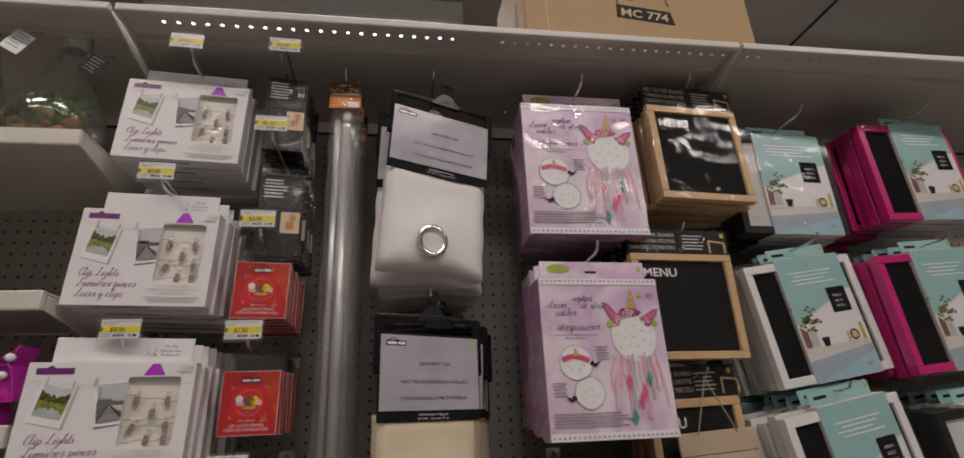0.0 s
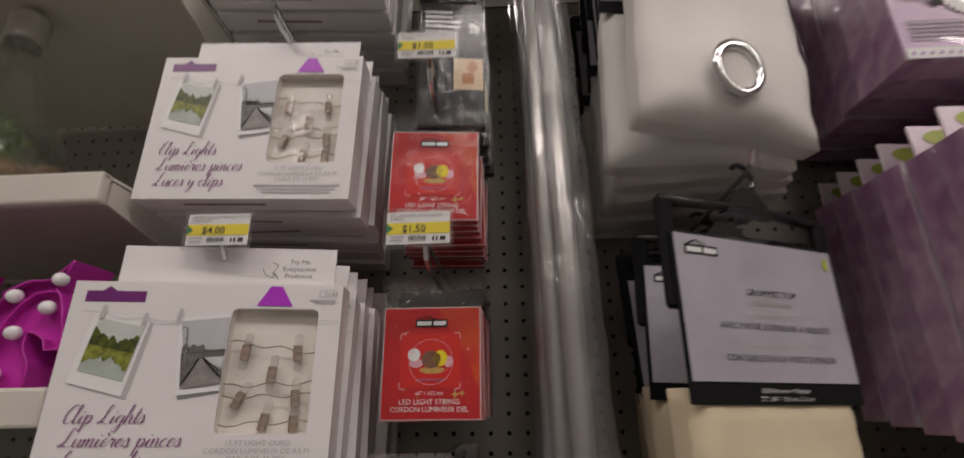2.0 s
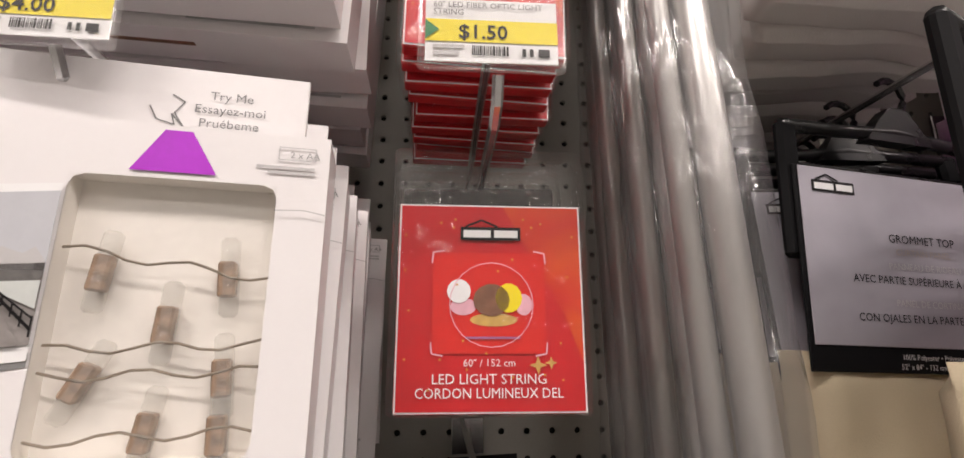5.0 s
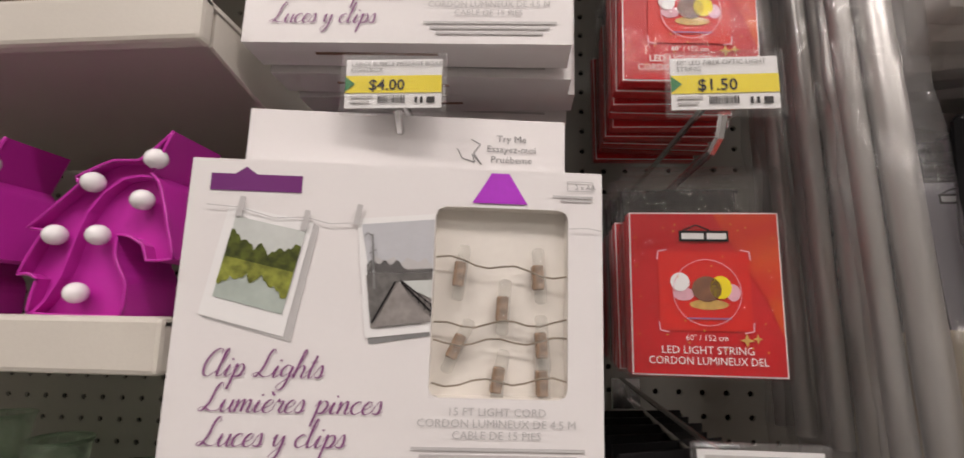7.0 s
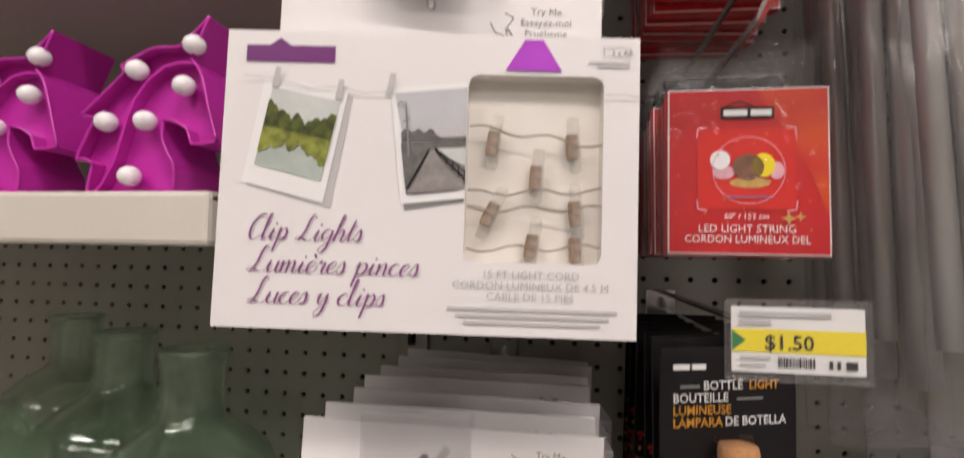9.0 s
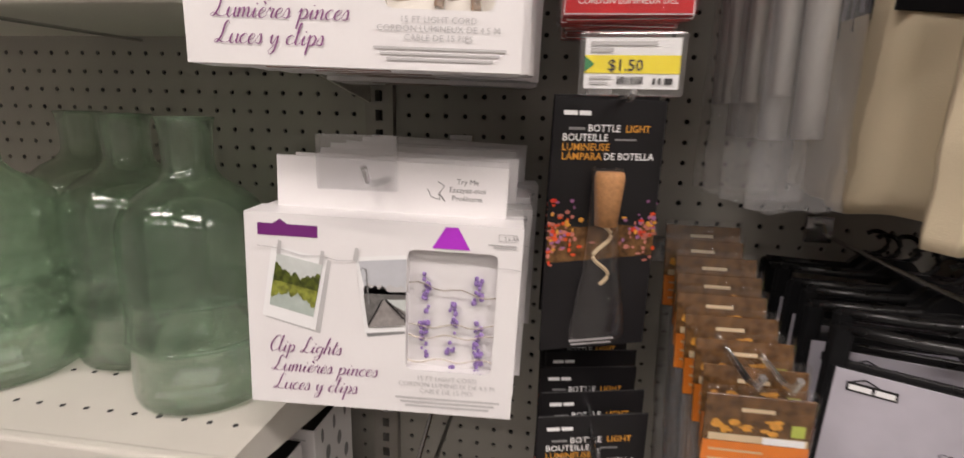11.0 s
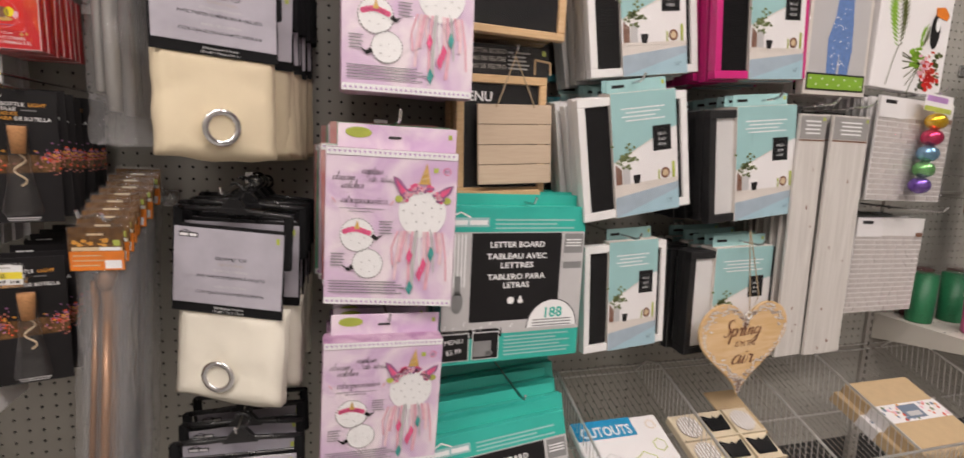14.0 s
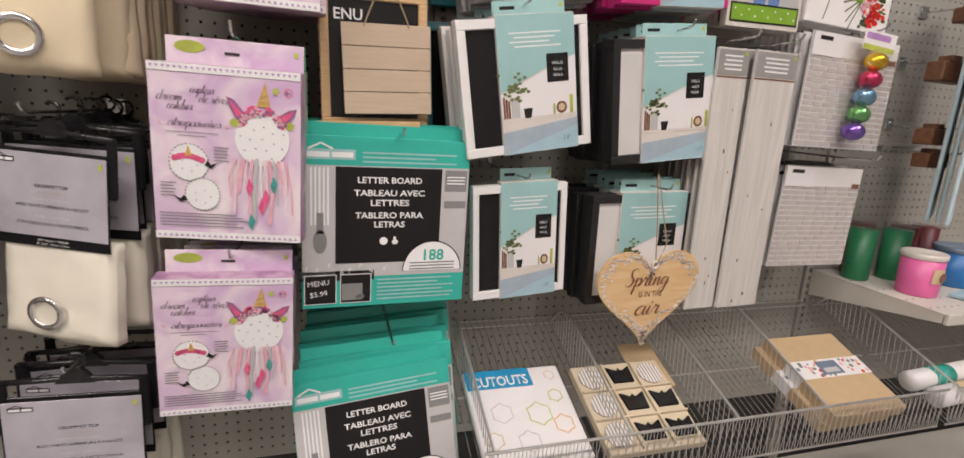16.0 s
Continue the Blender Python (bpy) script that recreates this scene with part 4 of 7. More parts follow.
def light_string_pouch():
    t = thing("light_string_pouch", Matrix(), "red card pouch of a light string in clear plastic", "light string", "light string pouches")
    w, h = 0.0435, 0.0480
    part("card", cuboid(-w, w, 0, 0.010, -h, h, 0.001), RED, t)
    printed("card_edge", [rect(-w + 0.0004, -h + 0.0004, w - 0.0004, h - 0.0004)], WHITE_PRINT, t, 1)
    printed("red_face", [rect(-w + 0.0012, -h + 0.0012, w - 0.0012, h - 0.0012)], RED, t, 2)
    printed("orange_glow", [[(0.006, h - 0.0014), (w - 0.0014, h - 0.0014), (w - 0.0014, -0.026), (0.034, -0.004), (0.024, 0.014)]], RED_ORANGE, t, 3)
    printed("window_print", [rect(-0.027, -0.022, 0.025, 0.024)], RED_BRIGHT, t, 4)
    printed("window_corners", sum([ribbon([(sx * 0.021 - 0.001, sz * 0.024 + 0.001), (sx * 0.026 - 0.001, sz * 0.023 + 0.001), (sx * 0.0265 - 0.001, sz * 0.018 + 0.001)], 0.0007) for sx in (-1, 1) for sz in (-1, 1)], []), SOFT_PINK, t, 5)
    logo(t, -0.0145, 0.030, 0.0285, 0.0065, WHITE_PRINT, BLACK_PRINT, 5)
    for x, z, rx, rz, m in ((-0.015, 0.006, 0.0055, 0.0055, WHITE_PRINT), (-0.013, -0.001, 0.006, 0.004, SOFT_PINK), (0.0, 0.002, 0.0085, 0.0075, PRINT_BROWN), (0.008, 0.003, 0.0062, 0.0068, YELLOW), (0.015, 0.0, 0.004, 0.005, SOFT_PINK), (0.001, -0.007, 0.011, 0.003, GOLD)):
        printed("bowl_print", [oval(x, z, rx, rz, 14)], m, t, 5 if m in (SOFT_PINK, GOLD) else 6)
    printed("bowl_outline", ring_polys(0.0, 0.0, 0.0190, 0.0194, 24), SOFT_PINK, t, 7)
    printed("bowl_shadow", [rect(-0.012, -0.0155, 0.013, -0.0145)], PLUM, t, 6)
    r = random.Random(5)
    printed("sparkles", [oval(r.uniform(-w, w) * 0.92, r.uniform(-h, h) * 0.9, 0.0006, 0.0006, 6) for _ in range(26)], AMBER, t, 6)
    printed("stars", [[(x, z + s), (x + s * 0.25, z + s * 0.25), (x + s, z), (x + s * 0.25, z - s * 0.25), (x, z - s), (x - s * 0.25, z - s * 0.25), (x - s, z), (x - s * 0.25, z + s * 0.25)] for x, z, s in ((0.021, -0.027, 0.0042), (0.027, -0.026, 0.0030))], GOLD, t, 5)
    lettering('60" / 152 cm', -0.001, -0.0275, 0.0046, WHITE_PRINT, t, 5, align="CENTER")
    lettering("LED LIGHT STRING", -0.001, -0.0350, 0.0062, WHITE_PRINT, t, 5, align="CENTER", width=0.051)
    lettering("CORDON LUMINEUX DEL", -0.001, -0.0410, 0.0062, WHITE_PRINT, t, 5, align="CENTER", width=0.066)
    part("pouch", cuboid(-w - 0.003, w + 0.002, -0.0035, 0.0125, -h - 0.001, h + 0.028, 0.002), FILM_POUCH, t, "clear plastic pouch")
    return t


pouch = light_string_pouch()
pouch.matrix_basis = pose(-0.2395, 0.884, 1.4885, 0, 0.3, 0)
stack(pouch, 9, 0.0165, rng, 0.003, 0.002, 1.5)
c = copy_thing(pouch, pose(-0.2400, 0.884, 1.6675, 0, 1.0, 4))
stack(c, 9, 0.0165, rng, 0.003, 0.002, 1.5, -0.001)
for z in (1.567, 1.746):
    hook(-0.2395, z, 0.84)


# ---- bottle light packs ----
BLISTER = film_mat("clear_blister", (0.95, 0.95, 0.95), 0.09, 0.25, 14, 0.06)


def bottle_light_pack():
    t = thing("bottle_light_pack", Matrix(), "black card with a cork bottle light and orange print", "bottle light", "bottle light packs")
    w, h = 0.0465, 0.100
    part("card", cuboid(-w, w, 0, 0.0015, -h, h, 0.0005), BLACK_PRINT, t)
    logo(t, -0.040, 0.086, 0.024, 0.006, WHITE_PRINT, BLACK_PRINT, 1)
    for s, x, z, m in (("BOTTLE", -0.019, 0.0755, WHITE_PRINT), ("LIGHT", 0.012, 0.0755, AMBER), ("BOUTEILLE", -0.039, 0.0685, WHITE_PRINT), ("LUMINEUSE", -0.039, 0.0615, AMBER), ("LÁMPARA", -0.039, 0.0545, AMBER), ("DE BOTELLA", -0.0045, 0.0545, WHITE_PRINT)):
        lettering(s, x, z, 0.0075, m, t, 2, width=None, bold=0.0001)
    printed("small_print", [rect(-0.034, 0.0765, -0.021, 0.0785), rect(0.004, 0.069, 0.022, 0.0705)], MID_GREY, t, 1)
    r = random.Random(9)
    printed("table_print", [[(-w + 0.001, -0.026), (w - 0.001, -0.022), (w - 0.001, 0.000), (0.010, 0.004), (-0.020, 0.002), (-w + 0.001, 0.006)]], HEADER_BROWN, t, 1)
    for k, (m, n, zc, zs) in enumerate(((CORAL_PRINT, 80, -0.006, 0.010), (PLUM, 30, 0.006, 0.011), (RED_ORANGE, 30, -0.002, 0.010), (AMBER, 14, 0.004, 0.010))):
        spray = []
        for _ in range(n):
            x, z = r.choice((-1, 1)) * (0.046 - abs(r.gauss(0, 0.013))), zc + r.gauss(0, zs)
            if 0.008 < abs(x) < 0.0455 and z < 0.040:
                spray.append(oval(x, z, r.uniform(0.0008, 0.0030), r.uniform(0.0008, 0.0022), 6, r.uniform(0, 90), r.uniform(0, 90) + 360))
        tagged(printed("blossom_print", spray, m, t, 2 + k), kind="stuff")
    part("cork", lathe([(0.0001, 0.005), (0.0085, 0.005), (0.0115, 0.042), (0.0105, 0.046), (0.0001, 0.046)], 14), CORK, t, "tan cork stopper", True).matrix_basis = pose(-0.002, -0.009, 0.0)
    bm = rod([(-0.002 + 0.007 * math.sin(k * 0.55), -0.006, 0.004 - k * 0.0028) for k in range(18)], 0.0016, 5)
    part("light_wire", bm, CREAM, t)
    part("blister", lathe([(0.0135, 0.049), (0.0140, 0.0), (0.0165, -0.03), (0.026, -0.082), (0.024, -0.088), (0.0001, -0.089)], 18), BLISTER, t, "clear bottle-shaped blister", True).matrix_basis = pose(-0.002, -0.006, 0.0) @ Matrix.Diagonal((1, 0.55, 1, 1))
    printed("foot_print", [rect(-0.022, -0.094, 0.018, -0.092), rect(-0.020, -0.097, 0.016, -0.0955)], PALE_GREY, t, 2)
    return t


bottle_pack = bottle_light_pack()
bottle_pack.matrix_basis = pose(-0.2440, 0.905, 1.286, 0, 0.6, 22)
stack(bottle_pack, 7, 0.029, rng, 0.004, 0.004, 1.5)
c = copy_thing(bottle_pack, pose(-0.2410, 0.885, 1.035, 0, 0, 14))
stack(c, 7, 0.032, rng, 0.004, 0.004, 1.5, 0.004)


def label_light_pack():
    t = thing("cork_light_pack", Matrix(), "black hanging pack with white lines of print and a cork-coloured picture", "light pack", "cork light packs")
    w, h = 0.036, 0.080
    part("card", cuboid(-w, w, 0, 0.012, -h, h, 0.001), BLACK_PRINT, t)
    r = random.Random(2)
    printed("text_lines", bars(-w + 0.006, w - 0.026, h - 0.012, 6, 0.0065, 0.0028, r), PALE_GREY, t, 1)
    lettering("20", 0.018, h - 0.040, 0.013, WHITE_PRINT, t, 1)
    printed("picture", [rect(0.002, -h + 0.045, w - 0.002, -h + 0.085)], CREAM, t, 1)
    printed("cup_print", [rect(0.011, -h + 0.052, 0.024, -h + 0.066), oval(0.022, -h + 0.074, 0.006, 0.008, 10)], CORK, t, 2)
    part("bag", cuboid(-w - 0.003, w + 0.003, -0.003, 0.016, -h - 0.002, h + 0.012, 0.002), FILM_POUCH, t, "clear plastic bag")
    return t


cork_pack = label_light_pack()
cork_pack.matrix_basis = pose(-0.232, 0.895, 2.018, 0, 0, 8)
stack(cork_pack, 6, 0.023, rng, 0.003, 0.003, 1.5)
c = copy_thing(cork_pack, pose(-0.2245, 0.895, 1.808, 0, 0, 8))
stack(c, 6, 0.023, rng, 0.003, 0.003, 1.5)
for z in (2.10, 1.93, 1.385, 1.105):
    hook(-0.236, z, 0.84)


# ---- rods in bags ----
def bagged_rod(length, rod_material, word, width=0.036):
    t = thing("curtain_rod_pack", Matrix(), word + " in clear bag with orange header", "curtain rod", "curtain rod packs")
    part("header_card", cuboid(-width, width, 0, 0.002, -0.066, 0.0, 0.0006), HEADER_BROWN, t)
    r = random.Random(4)
    printed("orange_field", [rect(-width + 0.0005, -0.0655, width - 0.0005, -0.036)], ORANGE, t, 1)
    printed("cream_strip", [rect(-width + 0.004, -0.0355, width - 0.002, -0.030), rect(-0.012, -0.012, 0.010, -0.009)], CREAM, t, 1)
    printed("header_seal", [rect(width - 0.014, -0.028, width - 0.005, -0.019)], LIME, t, 2)
    printed("header_window", [rect(width - 0.032, -0.0352, width - 0.004, -0.0300)], WHITE_PRINT, t, 3)
    tagged(printed("header_shapes", [oval(r.uniform(-0.03, 0.016), r.uniform(-0.028, -0.016), r.uniform(0.002, 0.005), r.uniform(0.001, 0.003), 7) for _ in range(14)], AMBER, t, 2), kind="stuff")
    printed("header_text", bars(-width + 0.005, width - 0.026, -0.042, 3, 0.0075, 0.0016, r), CREAM, t, 2)
    printed("header_stamp", [rect(width - 0.026, -0.063, width - 0.004, -0.050)], WHITE_PRINT, t, 2)
    part("header_film", cuboid(-width - 0.001, width + 0.001, -0.002, 0.004, -0.060, 0.006, 0.001), FILM_POUCH, t, "clear film over the header")
    slim = 0.0065 if rod_material is ROD_BROWN else 0.010
    part("rod", rod([(0.004, 0.012, -0.10), (0.004, 0.013, -0.09 - length * 0.5), (0.003, 0.012, -length + 0.05)], slim, 14), rod_material, t, smooth=True)
    part("inner_rod", rod([(-0.014, 0.018, -0.085), (-0.015, 0.018, -length + 0.08)], slim * 0.7, 12), rod_material, t, smooth=True)
    part("finial", lathe([(0.0001, 0.0), (0.008, 0.006), (0.013, 0.018), (0.010, 0.030), (0.006, 0.036), (0.0001, 0.040)], 14), rod_material, t, smooth=True).matrix_basis = pose(0.004, 0.012, -0.105)
    bm = bmesh.new()
    rows, seg = 60, 18
    r = random.Random(length)
    rings = []
    for i in range(rows + 1):
        z = -0.060 - (length - 0.060) * i / rows
        row = []
        for k in range(seg):
            a = 2 * math.pi * k / seg
            n = noise.noise(Vector((math.cos(a) * 2.2, math.sin(a) * 2.2, z * 22)))
            low = max(0.0, (i - rows + 9) / 9)
            pin = 0.55 if i == 0 else 1.0 - 0.75 * low
            n3 = noise.noise(Vector((math.cos(a) * 5 + length, math.sin(a) * 5, z * 90))) * low
            row.append(bm.verts.new(((width * (0.98 + 0.10 * low) + 0.004 * n) * math.cos(a) + 0.004 * n3, 0.012 + (0.016 * pin + 0.006 * n) * math.sin(a) + 0.010 * n3, z + 0.004 * n3)))
        rings.append(row)
    for a, b in zip(rings, rings[1:]):
        for k in range(seg):
            bm.faces.new((a[k], a[(k + 1) % seg], b[(k + 1) % seg], b[k]))
    part("bag", bm, FILM_BAG, t, "crinkled clear plastic bag", True)
    return t


grey_rod = bagged_rod(0.80, ROD_GREY, "grey metal curtain rod", 0.031)
grey_rod.matrix_basis = pose(-0.124, 0.912, 2.110, -2.5, -0.7, 0)
for dx, dy, roll in ((0.003, 0.045, -0.6), (-0.006, 0.085, -1.0), (0.004, 0.125, -0.4)):
    copy_thing(grey_rod, pose(-0.124 + dx, 0.912 + dy, 2.107, -1, roll, 0))
brown_rod = bagged_rod(0.62, ROD_BROWN, "bronze curtain rod")
brown_rod.matrix_basis = pose(-0.133, 0.846, 1.186, 0, 0, 0)
for k in range(1, 9):
    copy_thing(brown_rod, pose(-0.133 + rng.uniform(-0.004, 0.004), 0.846 + 0.024 * k, 1.186 + 0.010 * k, -12, 0, rng.uniform(-2, 2)))
hook(-0.121, 2.098, 0.87)
hook(-0.145, 1.200, 0.82)
hook(-0.118, 1.195, 0.83)


# ---- curtain packs ----
def folded_cloth(w, h, d, seed, sag=0.012, bulge=0.0, bx=0.0, bz=-0.4):
    bm = bmesh.new()
    bmesh.ops.create_cube(bm, size=1)
    bmesh.ops.subdivide_edges(bm, edges=bm.edges[:], cuts=13, use_grid_fill=True)
    for v in bm.verts:
        x, y, z = v.co * 2
        edge = max(abs(x), abs(z)) ** 14
        n = noise.noise(Vector((x * 1.6 + seed, z * 1.3, seed * 3.1)))
        n2 = noise.noise(Vector((x * 5 + z * 3, z * 5 - seed, seed)))
        yy = y * d / 2 * (1 - 0.55 * edge) + (0.005 * n + 0.0034 * n2) * (1 - abs(z) ** 4) * (1 if y < 0 else 0.4) - (sag * (0.5 - 0.5 * z) ** 2 * (1 - edge * 0.5) if y < 0 else 0)
        if y < 0:
            u, v2 = x - bx, z - bz
            lift = math.exp(-(u * u * 2.6 + v2 * v2 * 2.2)) * (1 - edge)
            yy -= bulge * lift + bulge * 0.22 * lift * math.sin(5.0 * u - 7.0 * v2 + seed) * (1 if v2 > 0.1 else 0.3)
        xx = x * w / 2 + 0.0025 * noise.noise(Vector((z * 2.5, seed, x)))
        zz = z * h / 2 + 0.003 * noise.noise(Vector((x * 2.2, seed, z))) - (0.004 * math.sin(x * 2.5 + seed) if z < -0.9 else 0)
        v.co = (xx, yy, zz)
    return bm


def curtain_pack(cloth, word, seed, cloth_h, label_h=0.135, w=0.085, gx=0.009, gz=0.70, bulge=0.0):
    t = thing("curtain_pack", Matrix(), word + " grommet curtain folded on a black hanger with a grey label", "curtain", "curtain packs")
    fold = part("cloth", folded_cloth(w * 2.02, cloth_h, 0.040, seed, 0.006, bulge, gx / w, 1 - 2 * gz), cloth, t, word + " cloth", True)
    fold.matrix_basis = pose(0, 0.016, -cloth_h / 2)
    g = part("grommet", torus((0, 0, 0), 0.0240, 0.0052, squash=0.55), SILVER, t, "polished chrome grommet", True)
    g.matrix_basis = pose(gx, -0.017 - bulge * 0.9, -cloth_h * gz, 6, 0, 4)
    hole = part("grommet_hole", mesh_of("grommet_hole", [(0.020 * math.cos(k * math.pi / 12), 0, 0.020 * math.sin(k * math.pi / 12)) for k in range(24)], [range(23, -1, -1)], cloth), cloth, t)
    hole.matrix_basis = pose(gx, -0.0150 - bulge * 0.9, -cloth_h * gz, 6, 0, 4)
    part("label_card", cuboid(-w - 0.006, w + 0.002, -0.006, -0.004, -0.012, label_h, 0.0006), MATTE_BLACK, t, "black card behind the label")
    part("label", cuboid(-w - 0.003, w - 0.0005, -0.0072, -0.0062, 0.004, label_h - 0.001, 0.0004), LABEL_LILAC, t, "satin grey printed label")
    lab = 0.0072
    logo(t, -w + 0.006, label_h - 0.018, 0.034, 0.008, WHITE_PRINT, BLACK_PRINT, 1, -lab)
    for s, z, k, m in (("GROMMET TOP", label_h * 0.60, 0.0080, BLACK_PRINT), ("CURTAIN PANEL", label_h * 0.53, 0.0062, STRIPE), ("PANNEAU DE RIDEAU", label_h * 0.45, 0.0062, PALE_GREY), ("AVEC PARTIE SUPÉRIEURE À OEILLETS", label_h * 0.37, 0.0072, BLACK_PRINT), ("PANEL DE CORTINA", label_h * 0.25, 0.0062, PALE_GREY), ("CON OJALES EN LA PARTE SUPERIOR", label_h * 0.165, 0.0072, BLACK_PRINT)):
        lettering(s, 0.004, z, k, m, t, 1, -lab, align="CENTER")
    printed("label_seal", [rect(w - 0.013, label_h - 0.018, w - 0.007, label_h - 0.008)], LIME, t, 2, -lab)
    lettering("100% Polyester • Polyester", 0.002, -0.0035, 0.0048, WHITE_PRINT, t, 1, -0.006, align="CENTER")
    lettering('52" x 84" - 132 cm x 213 cm', 0.002, -0.0095, 0.0048, WHITE_PRINT, t, 1, -0.006, align="CENTER")
    top = label_h + 0.042
    part("hanger_bar", rod([(-w - 0.006, 0.001, top - 0.012), (-0.5 * w, 0.0, top - 0.011), (0.0, -0.001, top - 0.008), (0.5 * w, 0.0, top - 0.011), (w + 0.006, 0.001, top - 0.014)], 0.0048, 8), BLACK_PLASTIC, t, "black plastic hanger bar", True)
    part("hanger_plate", cuboid(-w - 0.004, w + 0.004, -0.001, 0.004, label_h - 0.012, label_h + 0.004, 0.001), BLACK_PLASTIC, t)
    bm = bmesh.new()
    tab = [(-0.026, top - 0.016), (0.032, top - 0.016), (0.020, top + 0.000), (0.011, top + 0.010), (-0.004, top + 0.010), (-0.014, top + 0.000)]
    lo = [bm.verts.new((x, -0.005, z)) for x, z in tab]
    hi = [bm.verts.new((x, 0.005, z)) for x, z in tab]
    bm.faces.new(lo)
    bm.faces.new(hi[::-1])
    for k in range(6):
        bm.faces.new((lo[k], hi[k], hi[(k + 1) % 6], lo[(k + 1) % 6]))
    bmesh.ops.recalc_face_normals(bm, faces=bm.faces[:])
    part("hanger_clip", bm, BLACK_PLASTIC, t, "glossy black hanger clip")
    for sx in (-1, 1):
        part("hanger_end", cuboid(sx * (w + 0.003) - 0.008, sx * (w + 0.003) + 0.008, -0.0035, 0.005, label_h - 0.062, top - 0.010, 0.003), MATTE_BLACK, t)
    pts = [(0.004, 0, top + 0.004)] + [(0.004 + 0.013 * math.cos(radians(a)), 0, top + 0.022 + 0.013 * math.sin(radians(a))) for a in range(-90, 160, 25)]
    part("hanger_hook", rod(pts, 0.0026, 6), BLACK_PLASTIC, t)
    return t


beige = curtain_pack(CLOTH_BEIGE, "beige", 1.0, 0.170, 0.120, 0.0875, -0.004, 0.71, 0.007)
beige.matrix_basis = pose(0.040, 0.868, 1.461, 0, 0.5, 25)
for k in range(1, 9):
    copy_thing(beige, pose(0.051 + 0.0045 * (k - 1) + rng.uniform(-0.004, 0.004), 0.970 + 0.0229 * (k - 1), 1.463 + rng.uniform(-0.004, 0.004), rng.uniform(-3, 3), rng.uniform(-2, 2), max(0, 12 - 4 * k) + rng.uniform(-3, 3)))
white_curtain = curtain_pack(CLOTH_WHITE, "white", 4.0, 0.196, 0.120, 0.095, -0.013, 0.755, 0.012)
white_curtain.matrix_basis = pose(0.060, 0.866, 1.884, 0, 4.5, 17)
for k in range(1, 8):
    copy_thing(white_curtain, pose(0.045 + rng.uniform(-0.006, 0.006), 0.878 + 0.034 * k, 1.872 + rng.uniform(-0.004, 0.004), 0, rng.uniform(-1, 3), rng.uniform(-2, 4)))
ivory = curtain_pack(CLOTH_IVORY, "ivory", 7.0, 0.168, 0.134, 0.0955, -0.006, 0.70)
ivory.matrix_basis = pose(0.038, 0.888, 1.041, -3, 2.4, -22)
for k in range(1, 8):
    copy_thing(ivory, pose(0.050 + 0.002 * k + rng.uniform(-0.005, 0.005), 0.898 + 0.032 * k, 1.048 + rng.uniform(-0.005, 0.005), 0, rng.uniform(-1, 2), -10 + rng.uniform(-3, 5)))
for k in range(4):
    copy_thing(ivory, pose(0.045 + rng.uniform(-0.008, 0.008), 0.862 + 0.05 * k, 0.648 + 0.004 * k, 0, rng.uniform(-2, 3), rng.uniform(-4, 4)))
for x, z in ((0.05, 2.070), (0.04, 1.640), (0.042, 1.236), (0.05, 0.835)):
    hook(x, z, 0.83)


# ---- dream catcher kits ----
PALE_TASSEL = mat("pale_tassel_print", (0.80, 0.58, 0.62), 0.4, var=0.12, scale=120)


